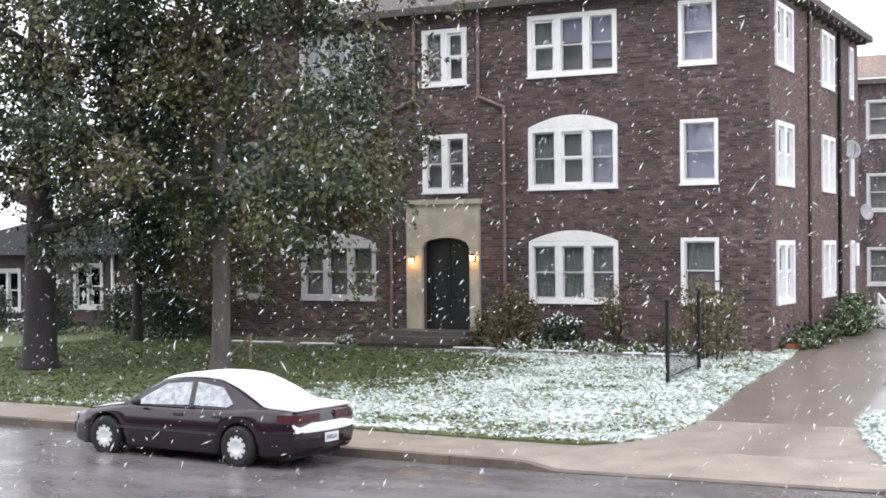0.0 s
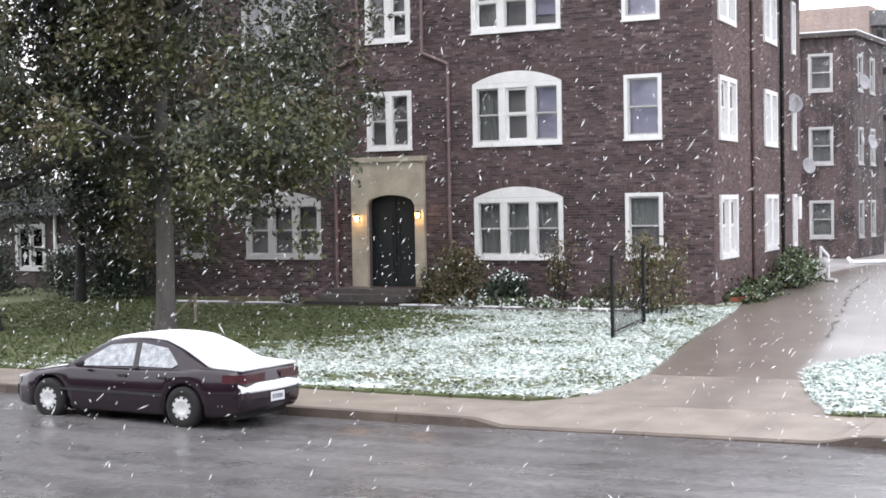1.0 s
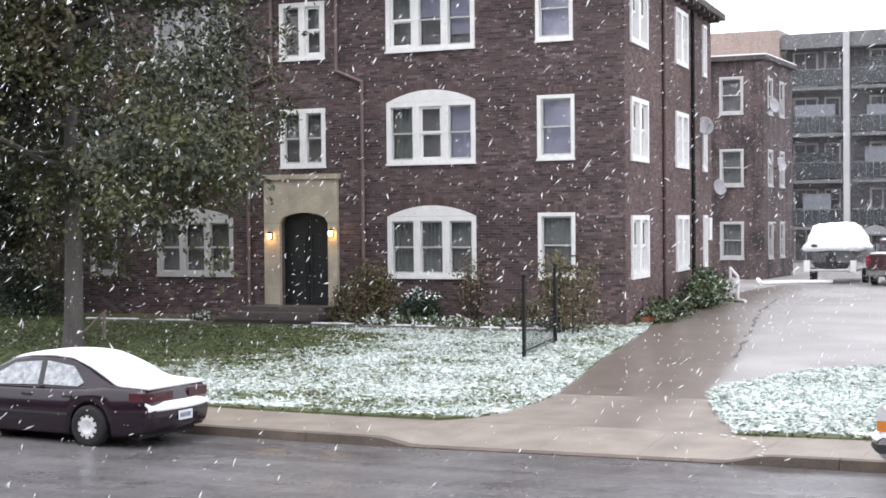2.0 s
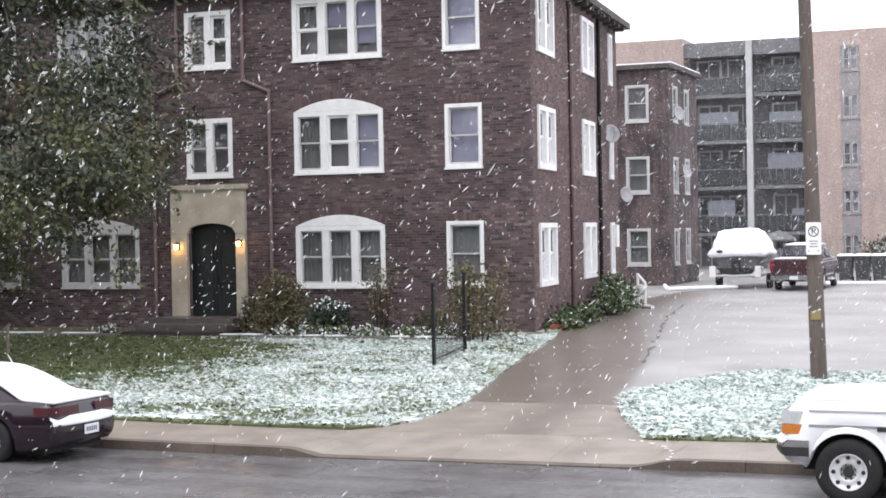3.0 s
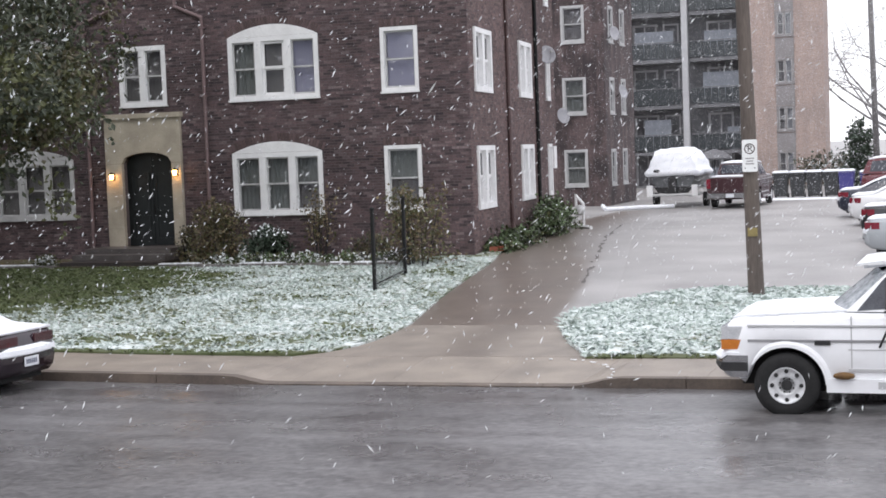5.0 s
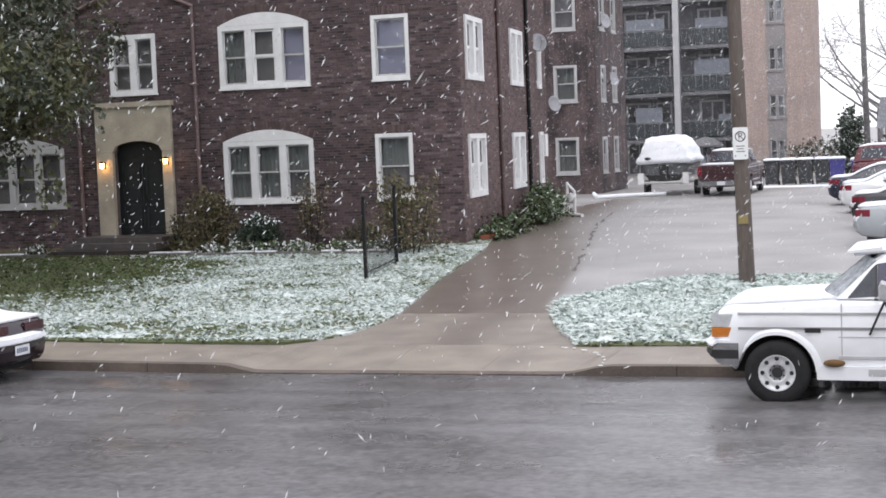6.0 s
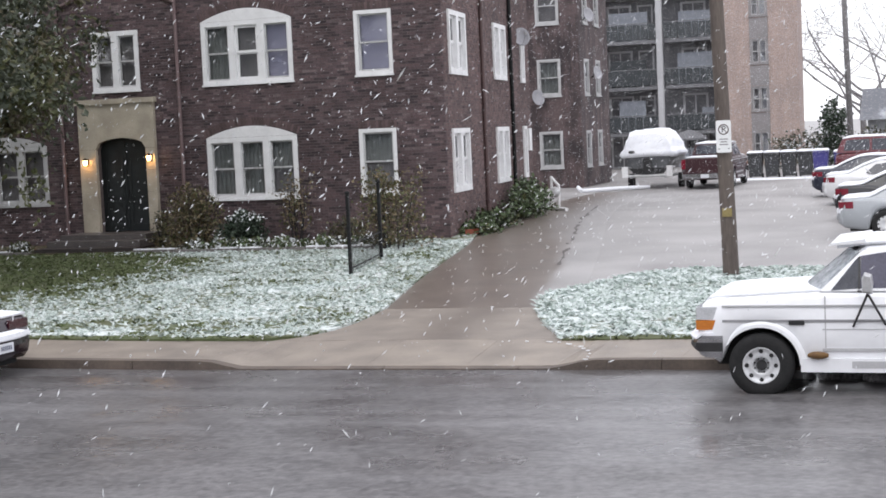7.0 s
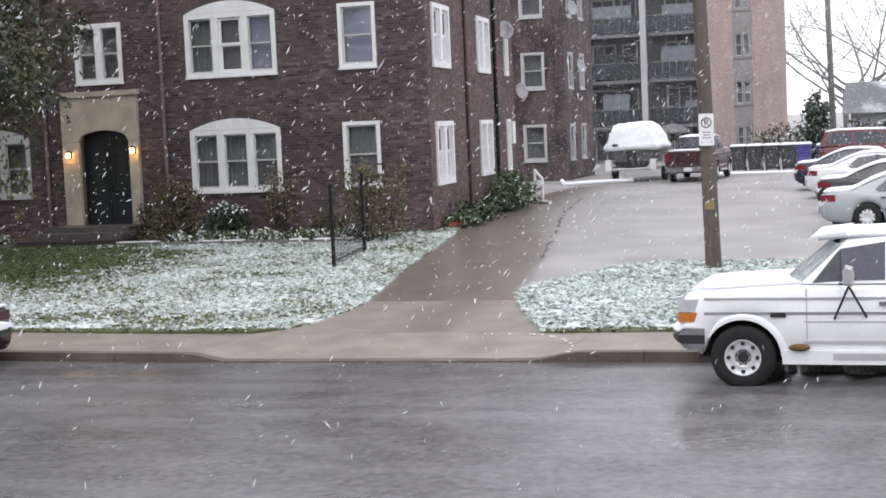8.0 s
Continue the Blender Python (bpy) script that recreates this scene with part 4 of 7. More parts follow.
# ---- shrubs ----
def shrub(x, y, z, rx, ry, h, n, size, mats, weights, seed, label, stems=9, top=1.0, airy=0.0):
    rnd = random.Random(seed)
    ob = thing("shrub", label, "shrub", pose(x, y, z))
    bm = bmesh.new()
    ends = []
    for k in range(stems):
        a, e = rnd.uniform(0, math.tau), rnd.uniform(0.2, 0.9)
        p = Vector((0.25 * rx * math.cos(a), 0.25 * ry * math.sin(a), -0.05))
        q = Vector((rx * e * math.cos(a), ry * e * math.sin(a), h * rnd.uniform(0.7, 1.0)))
        mid = p.lerp(q, 0.5) + Vector((rnd.gauss(0, 0.05), rnd.gauss(0, 0.05), 0))
        tube(bm, p, mid, 0.018, 0.013, 5, caps=False)
        tube(bm, mid, q, 0.013, 0.005, 5, caps=False)
        ends += [mid, q, mid.lerp(q, 0.5)]
    tagged(part("branching", bm, BARK_D, ob), kind="stuff")
    cs = []
    while len(cs) < n:
        if rnd.random() < airy:
            e = rnd.choice(ends)
            c = e + Vector((rnd.gauss(0, 0.12), rnd.gauss(0, 0.12), rnd.gauss(0, 0.12)))
        else:
            c = Vector((rnd.gauss(0, 0.42) * rx, rnd.gauss(0, 0.42) * ry, 0))
            k = max(0.05, 1 - (c.x / rx) ** 2 * 0.8 - (c.y / ry) ** 2 * 0.8)
            c.z = h * math.sqrt(k) * rnd.uniform(0.08, 1.0) * (1 + 0.25 * noise.noise((c.x * 3 + x, c.y * 3, seed)))
        cs.append(c)
    tagged(part("foliage", leaf_mesh("foliage", cs, size, mats, weights, rnd, 0.1), None, ob), kind="stuff")
    if top < 1.0:
        tops = [c + Vector((0, 0, 0.04)) for c in cs if c.z > h * top][: n // 15]
        tagged(part("snow_cap", leaf_mesh("snow_cap", tops, size * 0.9, [SNOW_L], [1], rnd), None, ob, "snow lying on the upper leaves"), kind="stuff")
    return ob


g = lawn_z
shrub(0.1, -1.3, g(0.1, -1.3), 1.0, 0.7, 1.7, 3400, 0.08, [LEAF_R, LEAF_Y, LEAF_B], (5, 3, 3), 21, "brown-olive leafy shrub beside the entrance")
shrub(1.75, -1.6, g(1.75, -1.6), 0.75, 0.6, 0.95, 2600, 0.09, [LEAF_D], (1,), 22, "dark evergreen shrub topped with snow", top=0.7)
shrub(2.95, -0.9, g(2.9, -0.9), 0.5, 0.5, 1.7, 600, 0.08, [LEAF_R, LEAF_Y], (3, 1), 23, "thin bare-stemmed shrub below the window", 14, airy=0.8)
shrub(-1.0, -1.0, g(-1, -1), 0.35, 0.35, 1.0, 500, 0.07, [LEAF_B, LEAF], (2, 1), 24, "small olive shrub by the steps", 6)
shrub(6.35, -2.6, g(6.35, -2.6), 1.0, 0.8, 1.9, 2600, 0.08, [LEAF_R, LEAF_B, LEAF_Y], (4, 2, 3), 25, "loose yellow-green shrub behind the iron fence", 16, airy=0.45)
shrub(4.5, -1.0, g(4.5, -1), 0.8, 0.5, 0.7, 900, 0.08, [LEAF_B, LEAF], (2, 1), 26, "low brown shrub along the wall", 8)
shrub(-11.8, -1.3, g(-11.8, -1.3), 1.4, 1.0, 1.85, 5200, 0.09, [LEAF_D], (1,), 27, "big dark evergreen bush with a dusting of snow", top=0.75)
shrub(-14.6, -0.6, g(-14.6, -0.6), 1.0, 0.8, 1.6, 2200, 0.09, [LEAF_D, LEAF], (3, 1), 28, "dark bush beside the neighbouring house", top=0.8)
shrub(-17.2, -1.2, g(-17.2, -1.2), 1.1, 0.9, 1.9, 3000, 0.1, [LEAF_D, LEAF_G], (3, 2), 29, "dark overgrown bush before the bungalow", top=0.85)
shrub(-20.4, -0.8, g(-20.4, -0.8), 1.0, 0.8, 1.5, 2200, 0.1, [LEAF_D, LEAF_G], (3, 2), 30, "dark overgrown bush before the bungalow", top=0.85)
for i, (sx, sy, hh) in enumerate(((7.1, 3.4, 0.45), (7.05, 6.6, 0.7), (6.75, 8.2, 1.05), (6.6, 9.6, 0.75), (7.2, 1.6, 0.3))):
    shrub(sx, sy, g(sx, sy) - 0.02, 0.6, 0.9, hh * 1.1, 1000, 0.12, [LEAF_W, LEAF, LEAF_Y, SNOW_L], (6, 3, 1, 0.15), 40 + i, "green weedy bush at the foot of the side wall", 7, airy=0.25)
for i in range(9):
    sx = -5.0 + 1.35 * i if i > 2 else (-5.0, -4.7, 2.4)[i]
    if -4.4 < sx < -0.9:
        continue
    shrub(sx, -1.9 - 0.2 * (i % 2), g(sx, -2), 0.4, 0.3, 0.32, 260, 0.09, [LEAF_Y, LEAF, SNOW_L], (2, 2, 2), 60 + i, "low snowy plant in the flower bed", 3)

for i in range(12):
    sx = 0.75 + 0.42 * i + 0.12 * math.sin(i * 2.7)
    shrub(sx, -2.15 + 0.18 * math.sin(i * 1.9), g(sx, -2.2), 0.3, 0.25, 0.22 + 0.12 * abs(math.sin(i * 1.3)), 200, 0.09, [LEAF_W, LEAF_Y, SNOW_L], (3, 2, 2), 90 + i, "low snowy plant in the flower bed", 3)

# stone edging of the bed, with snow on it
EDGE = mat("grey_edging_stone", (0.2, 0.19, 0.18), 0.8, (0.13, 0.12, 0.115), 5, 50, bump=0.3)
for xa, xb in ((-8.6, -4.35), (-1.05, 5.4)):
    edging = thing("bed_edging", "low stone edging of the flower bed with snow on top", "edging")
    k = 0
    while xa + k * 0.62 < xb:
        u = xa + k * 0.62
        bm = bmesh.new()
        box(bm, u, u + 0.6, -2.55, -2.35, g(u, -2.45) - 0.15, g(u, -2.45) + 0.07)
        part("edging_stone", bm, EDGE, edging, bevel=0.02)
        if not (2.9 < u < 3.5 or 0.4 < u < 1.2) and noise.noise((u * 1.3, 2, 8)) > -0.18:
            bm = bmesh.new()
            box(bm, u + 0.02 + 0.1 * abs(noise.noise((u, 5, 1))), u + 0.58 - 0.25 * abs(noise.noise((u, 1, 5))), -2.54, -2.36, g(u, -2.45) + 0.072, g(u, -2.45) + 0.1)
            part("snow_strip", bm, SNOW, edging, "strip of fresh snow", bevel=0.012)
        k += 1
bed = structure("flower_bed", grid_sheet(lambda y: (-8.7, 5.6), frange(-2.4, -0.01, 6), 40, lambda x, y: lawn_z(x, y) + 0.03, 0.05), SOIL, "dark soil bed with leaf litter along the wall", "flower bed")

# leaning garden rail of rough wood near the street tree
RAWOOD = mat("bleached_rough_wood", (0.3, 0.25, 0.2), 0.8, (0.2, 0.165, 0.13), 6, 50, stretch=(1, 1, 0.3), bump=0.3)
rail = thing("garden_rail", "weathered wooden handrail sloping down beside the tree", "railing")
bm = bmesh.new()
tube(bm, (-4.95, -7.6, 0.3), (-4.05, -7.4, 1.12), 0.035, seg=8)
part("handrail", bm, RAWOOD, rail)
bm = bmesh.new()
tube(bm, (-4.1, -7.42, 0.3), (-4.1, -7.42, 1.05), 0.04, seg=8)
part("post", bm, RAWOOD, rail)

# iron fence
fence = thing("iron_fence", "short black iron fence with two tall posts on the lawn", "fence")
PA, PB = Vector((7.45, -8.1, 0)), Vector((6.95, -5.0, 0))
for p, h in ((PA, 1.68), (PB, 1.75)):
    bm = bmesh.new()
    gz = g(p.x, p.y)
    box(bm, p.x - 0.034, p.x + 0.034, p.y - 0.034, p.y + 0.034, gz - 0.2, gz + h)
    bmesh.ops.create_icosphere(bm, subdivisions=1, radius=0.06, matrix=Matrix.Translation((p.x, p.y, gz + h + 0.04)))
    part("post", bm, IRON, fence)
for zz in (0.12, 0.62):
    bm = bmesh.new()
    tube(bm, (PA.x, PA.y, g(PA.x, PA.y) + zz), (PB.x, PB.y, g(PB.x, PB.y) + zz), 0.016, seg=6)
    part("rail", bm, IRON, fence)
bm = bmesh.new()
tube(bm, (0, 0, 0.03), (0, 0, 0.7), 0.0075, seg=6)
me = mesh_of("picket", bm, IRON)
for i in range(1, 24):
    p = PA.lerp(PB, i / 24)
    part("picket", me, None, fence, m=pose(p.x, p.y, g(p.x, p.y)))

# ---- satellite dishes and wall bits ----
DISH = mat("pale_grey_dish_metal", (0.36, 0.36, 0.38), 0.5, (0.28, 0.28, 0.3), 4, 40, bump=0.03)


def dish(x, y, z, aim, r=0.4):
    ob = thing("satellite_dish", "round pale grey satellite dish bracketed to the wall", "satellite dish", look((x, y, z), (x + aim[0], y + aim[1], z + aim[2])), "satellite dishes")
    bm = bmesh.new()
    rings = []
    for k in range(6):
        q = k / 5
        rings.append([(r * q * math.cos(i * math.tau / 20) + 1e-4 * k, r * 1.08 * q * math.sin(i * math.tau / 20), -0.12 * q * q) for i in range(20)])
    rings[0] = [(0.004 * math.cos(i * math.tau / 20), 0.004 * math.sin(i * math.tau / 20), 0) for i in range(20)]
    back = [[(a, b, c + 0.015) for a, b, c in rr] for rr in rings[::-1]]
    loft(bm, rings + back)
    part("reflector", bm, DISH, ob, smooth=True)
    bm = bmesh.new()
    tube(bm, (0, -r, -0.12), (0, -0.05, -0.5), 0.012, seg=6)
    part("feed_arm", bm, DISH, ob)
    bm = bmesh.new()
    tube(bm, (0, -0.04, -0.52), (0, 0.0, -0.43), 0.035, seg=8)
    part("receiver", bm, GREYWHITE, ob)
    bm = bmesh.new()
    tube(bm, (0, 0, 0.012), (0, -0.1, 0.32), 0.022, seg=8)
    part("mount", bm, IRON, ob)
    return ob


dish(5.97, 11.0, 6.28, (0.75, -1, 0.35), 0.29)
dish(1.98, 27.3, 4.6, (1.0, -0.75, 0.3), 0.33)
dish(4.2, 29.3, 5.6, (1, -0.4, 0.3), 0.3)
dish(4.2, 28.0, 8.1, (1, -0.6, 0.3), 0.3)
board = thing("wall_sign", "narrow white board fixed to the side wall", "sign", SIDE @ pose(12.35, -0.03, 2.55))
bm = bmesh.new()
box(bm, 0, 0.5, -0.03, 0.028, 0, 0.75)
part("panel", bm, WHITE, board)
meter = thing("gas_meter", "white snow-covered gas meter with pipes beside the wall", "meter", pose(6.45, 12.4, lot_z(6, 12)))
for a, b, r in (((0, 0, 0), (0, 0, 1.05), 0.05), ((0.25, 0, 0), (0.25, 0, 0.75), 0.05), ((0, 0, 1.0), (0.25, 0, 0.72), 0.05)):
    bm = bmesh.new()
    tube(bm, a, b, r, seg=8)
    part("pipe_run", bm, WHITE, meter)
bm = bmesh.new()
bmesh.ops.create_icosphere(bm, subdivisions=2, radius=0.19, matrix=Matrix.Translation((0.12, 0, 0.5)))
part("meter_body", bm, GREYWHITE, meter, smooth=True)
spout = thing("drain_extension", "white plastic drain pipe lying on the ground", "pipe")
bm = bmesh.new()
tube(bm, (6.45, 11.1, 0.7), (7.0, 10.4, 0.68), 0.06, seg=8)
tube(bm, (7.0, 10.4, 0.68), (7.7, 9.5, 0.66), 0.06, seg=8)
part("pipe_run", bm, WHITE, spout)
curb = thing("parking_kerb", "low white snow-covered timber edging of the lot", "edging")
pts = [(4.7, 23.2, 0.8), (5.0, 22.5, 0.68), (6.2, 23.3, 0.7), (7.5, 24.0, 0.7)]
for a, b in zip(pts, pts[1:]):
    bm = bmesh.new()
    tube(bm, a, b, 0.08, seg=8)
    part("log", bm, SNOW, curb)

# ---- rear wing ----
wing = thing("rear_building", "dark brown brick rear apartment block with white windows", "building")
WX0, WX1, WY, WD = -9.0, 3.85, 27.7, 5.6
hs = [(x, 1.06, z, 1.62) for x in (1.93,) for z in (1.5, 4.66, 7.8)]
part("front_wall", wall_mesh("front_wall", WX1 - WX0, 0.3, 10.1, [(x - WX0, x - WX0 + w, z, z + h) for x, w, z, h in hs], 0.3, BRICK), None, wing, m=pose(WX0, WY, 0))
for i, (x, w, z, h) in enumerate(hs):
    window(wing, pose(x, WY, z), w, h, 1, 0, 0.2, ((None,), ((B, 1),), ((B, 1),))[2 - i], GREYWHITE)
WSIDE = pose(WX1, WY + 0.302, 0, 0, 0, 90)
sh = [(u, 0.85, z, 1.6) for u in (0.5, 2.7) for z in (1.5, 4.66, 7.8)]
part("side_wall", wall_mesh("side_wall", WD - 0.302, 0.3, 10.1, [(u, u + w, z, z + h) for u, w, z, h in sh], 0.3, BRICK), None, wing, m=WSIDE)
for u, w, z, h in sh:
    window(wing, WSIDE @ pose(u, 0, z), w, h, 1, 0, 0.2, (None,), GREYWHITE)
bm = bmesh.new()
box(bm, WX0, WX1 - 0.302, WY + WD - 0.3, WY + WD, 0.3, 10.1)
part("rear_wall", bm, BRICK, wing)
bm = bmesh.new()
box(bm, WX0 + 0.002, WX0 + 0.3, WY + 0.302, WY + WD - 0.302, 0.3, 10.1)
part("party_wall", bm, BRICK, wing)
bm = bmesh.new()
box(bm, WX0 - 0.2, WX1 + 0.22, WY - 0.22, WY + WD + 0.2, 10.102, 10.3)
part("roof", bm, ROOF, wing, bevel=0.03)
bm = bmesh.new()
box(bm, WX0 - 0.2, WX1 + 0.2, WY - 0.2, WY + WD, 10.302, 10.36)
part("roof_snow", bm, SNOW, wing, "thin snow on the roof edge")

# ---- the tower block behind ----
CONC_D = mat("weathered_grey_concrete", (0.17, 0.17, 0.178), 0.85, (0.11, 0.11, 0.117), 1.5, 20, bump=0.1)
CONC_L = mat("pale_concrete_column", (0.45, 0.45, 0.46), 0.8, (0.36, 0.36, 0.37), 1.5, 20, bump=0.1)
SPAN = mat("grey_spandrel_panel", (0.25, 0.23, 0.23), 0.6, (0.2, 0.19, 0.19), 2, 30, bump=0.05)
SCREEN = mat("blue_grey_balcony_screen", (0.27, 0.29, 0.33), 0.6, (0.18, 0.195, 0.22), 2, 20, bump=0.05)
PANEL = mat("smoky_balcony_panel", (0.05, 0.057, 0.061), 0.35, (0.032, 0.037, 0.04), 3, 20, bump=0.02)
tower = thing("tower_block", "five-storey pinkish brick apartment tower with grey balconies", "building")
TY = 52.0
SLAB = [2.75, 5.45, 8.15, 10.85]


def solid_block(name, x0, x1, y0, y1, z0, z1, material, label="", parent=tower):
    bm = bmesh.new()
    box(bm, 0, x1 - x0, 0, y1 - y0, 0, z1 - z0)
    return part(name, bm, material, parent, label, m=pose(x0, y0, z0))


strip = [(1.65, 1.05, z + 0.95, 1.45) for z in (0.2, *SLAB)]
part("brick_wall", wall_mesh("brick_wall", 4.35, 0.3, 14.15, [(u, u + w, z, z + h) for u, w, z, h in strip], 0.4, BRICK_TAN), None, tower, "pinkish tan brick end wall", m=pose(6.42, TY - 0.6, 0))
for u, w, z, h in strip:
    window(tower, pose(6.42 + u, TY - 0.6, z), w, h, 2, 0, 0.08, (None, (BLIND_L, 1)), SPAN)
for z in SLAB:
    solid_block("spandrel", 8.07, 9.12, TY - 0.64, TY - 0.604, z - 0.28, z + 0.85, SPAN)
solid_block("core", 6.42, 10.77, TY - 0.19, TY + 2, 0.3, 14.1, BRICK_TAN)
solid_block("brick_wall", -16.0, -1.02, TY - 0.4, TY + 16, 0.3, 14.25, BRICK_TAN, "pinkish tan brick wing")
solid_block("back_wall", -1.018, 6.418, TY + 1.5, TY + 2, 0.3, 13.9, CONC_D)
solid_block("parapet", -1.018, 6.418, TY - 0.2, TY + 1.498, 13.1, 13.95, CONC_D, "grey concrete parapet")
solid_block("column", 2.68, 3.02, TY - 0.5, TY - 0.22, 0.3, 13.9, CONC_L, "pale concrete column")
rnd = random.Random(31)
for k, z in enumerate([0.5] + SLAB):
    for j, (xa, xb) in enumerate(((-0.95, 2.6), (3.1, 6.36))):
        if k:
            bal = solid_block("balcony", xa, xb, TY - 0.2, TY + 1.498, z - 0.2, z, CONC_D)
            n = 8
            bm = bmesh.new()
            box(bm, 0, (xb - xa) / n - 0.03, 0, 0.04, 0, 0.86)
            me = mesh_of("balcony_panel", bm, PANEL)
            for i in range(n):
                part("balcony_panel", me, None, bal, m=pose((xb - xa) * i / n, 0.0, 0.28))
            bm = bmesh.new()
            tube(bm, (0, 0.02, 1.2), (xb - xa, 0.02, 1.2), 0.03, seg=6)
            part("balcony_rail", bm, CONC_D, bal)
        w0 = xa + 0.3 + 0.4 * j
        window(tower, pose(w0, TY + 1.5, z + 0.12), 1.5, 2.1, 2, 0, 0.08, ((SCREEN, rnd.choice((0.4, 1.0))), None), CONC_L, proud=0.03)
        window(tower, pose(w0 + 1.85, TY + 1.5, z + 0.9), 0.95, 1.3, 1, 0, 0.08, ((B, 0.7),), CONC_L, proud=0.03)
        if rnd.random() < 0.8:
            solid_block("balcony_screen", xa + rnd.uniform(0.2, 2.2), xa + rnd.uniform(2.4, 3.1), TY + 0.5, TY + 0.54, z + 0.02, z + rnd.uniform(1.2, 1.9), SCREEN if rnd.random() < 0.5 else PANEL)

# ---- bungalow next door ----
SLATE = mat("dark_wet_slate", (0.03, 0.03, 0.032), 0.9, (0.018, 0.018, 0.019), 4, 50, bump=0.3, spec=0.1)
bung = thing("bungalow", "low brick bungalow with white windows and porch, behind the trees", "house")
HX0, HX1, HY = -27.0, -16.6, 2.0
hh = [(-23.2, 1.35, 1.05, 1.55), (-19.25, 1.4, 1.2, 1.6), (-26.2, 1.3, 1.05, 1.55)]
part("front_wall", wall_mesh("front_wall", HX1 - HX0, 0.2, 3.1, [(x - HX0, x - HX0 + w, z, z + h) for x, w, z, h in hh], 0.3, BRICK_HOUSE), None, bung, m=pose(HX0, HY, 0))
for x, w, z, h in hh:
    window(bung, pose(x, HY, z), w, h, 2, 0, 0.12, (None, None), GREYWHITE)
bm = bmesh.new()
box(bm, HX0, HX1, HY + 6.0, HY + 6.3, 0.2, 3.1)
part("rear_wall", bm, BRICK_HOUSE, bung)
for x in (HX0, HX1 - 0.3):
    bm = bmesh.new()
    box(bm, x, x + 0.3, HY + 0.302, HY + 5.998, 0.2, 3.1)
    part("gable_wall", bm, BRICK_HOUSE, bung)
bm = bmesh.new()
rx0, rx1, ry0, ry1 = HX0 - 0.4, HX1 + 0.4, HY - 0.6, HY + 6.8
lo = [bm.verts.new(p) for p in ((rx0, ry0, 3.102), (rx1, ry0, 3.102), (rx1, ry1, 3.102), (rx0, ry1, 3.102))]
hi = [bm.verts.new((rx0 + 2.5, (ry0 + ry1) / 2, 4.3)), bm.verts.new((rx1 - 2.5, (ry0 + ry1) / 2, 4.3))]
bm.faces.new(lo[::-1])
for f in ((lo[0], lo[1], hi[1], hi[0]), (lo[2], lo[3], hi[0], hi[1]), (lo[1], lo[2], hi[1]), (lo[3], lo[0], hi[0])):
    bm.faces.new(f)
part("roof", bm, SLATE, bung, "dark wet slate roof")
bm = bmesh.new()
tube(bm, (-17.3, HY - 0.12, 0.35), (-17.3, HY - 0.12, 3.1), 0.06, seg=8)
part("downpipe", bm, WHITE, bung, "white downpipe")
for x in (-24.6, -21.6):
    bm = bmesh.new()
    box(bm, x, x + 2.2, HY - 0.9, HY - 0.2, 0.3, 0.75)
    part("porch_wall", bm, EDGE, bung, bevel=0.03)
    bm = bmesh.new()
    box(bm, x, x + 2.2, HY - 0.9, HY - 0.2, 0.752, 0.8)
    part("porch_snow", bm, SNOW, bung, "snow on the porch wall", bevel=0.02)
# ---- vehicles ----
def paint(name, c, rough=0.3):
    return mat(name, c, rough, tuple(v * 0.93 for v in c), 1.2, 8, bump=0.0, coat=0.25)


RUBBER = mat("black_tyre_rubber", (0.008, 0.008, 0.009), 0.85, (0.018, 0.018, 0.018), 12, 80, bump=0.3)
CHROME = mat("dull_chrome", (0.66, 0.67, 0.69), 0.16, (0.4, 0.41, 0.43), 6, 60, metal=1.0, bump=0.02)
ALLOY = mat("silver_wheel_cover", (0.72, 0.73, 0.74), 0.4, (0.55, 0.56, 0.57), 8, 60, metal=0.25, bump=0.02)
TRIM = mat("black_plastic_trim", (0.018, 0.018, 0.02), 0.5, (0.03, 0.03, 0.03), 8, 60, bump=0.03)
CARGLASS = mat("dark_wet_car_glass", (0.03, 0.032, 0.042), 0.1, (0.07, 0.075, 0.09), 9, 60, bump=0.02, spec=0.5)
ICEGLASS = mat("frosted_wet_car_glass", (0.46, 0.49, 0.51), 0.2, (0.17, 0.19, 0.21), 9, 30, mix=0.6, bump=0.05, spec=0.7)
STRIPE_D = mat("dark_grey_moulding", (0.3, 0.3, 0.31), 0.4, (0.24, 0.24, 0.25), 3, 40, bump=0.02)
STRIPE = mat("faded_grey_stripe", (0.5, 0.5, 0.51), 0.4, (0.42, 0.42, 0.43), 3, 40, bump=0.02)
MIRROR_G = mat("brushed_grey_metal", (0.55, 0.55, 0.56), 0.4, (0.4, 0.4, 0.41), 6, 50, metal=0.3, bump=0.03)
LAMP_R = mat("red_tail_lamp", (0.22, 0.016, 0.034), 0.25, (0.15, 0.012, 0.024), 6, 40, bump=0.02, coat=0.6)
LAMP_P = mat("deep_maroon_tail_lamp", (0.08, 0.01, 0.018), 0.25, (0.03, 0.005, 0.01), 6, 40, bump=0.02, coat=0.4)
# the violet-grey reflection on the side glass is painted into its base colour
VIOLETGLASS = mat("violet_reflection_wet_glass", (0.085, 0.08, 0.12), 0.08, (0.055, 0.053, 0.08), 3, 30, bump=0.01, spec=0.6)
LAMP_A = mat("amber_lamp", (0.6, 0.2, 0.03), 0.2, (0.45, 0.14, 0.02), 6, 40, bump=0.02, coat=0.6)
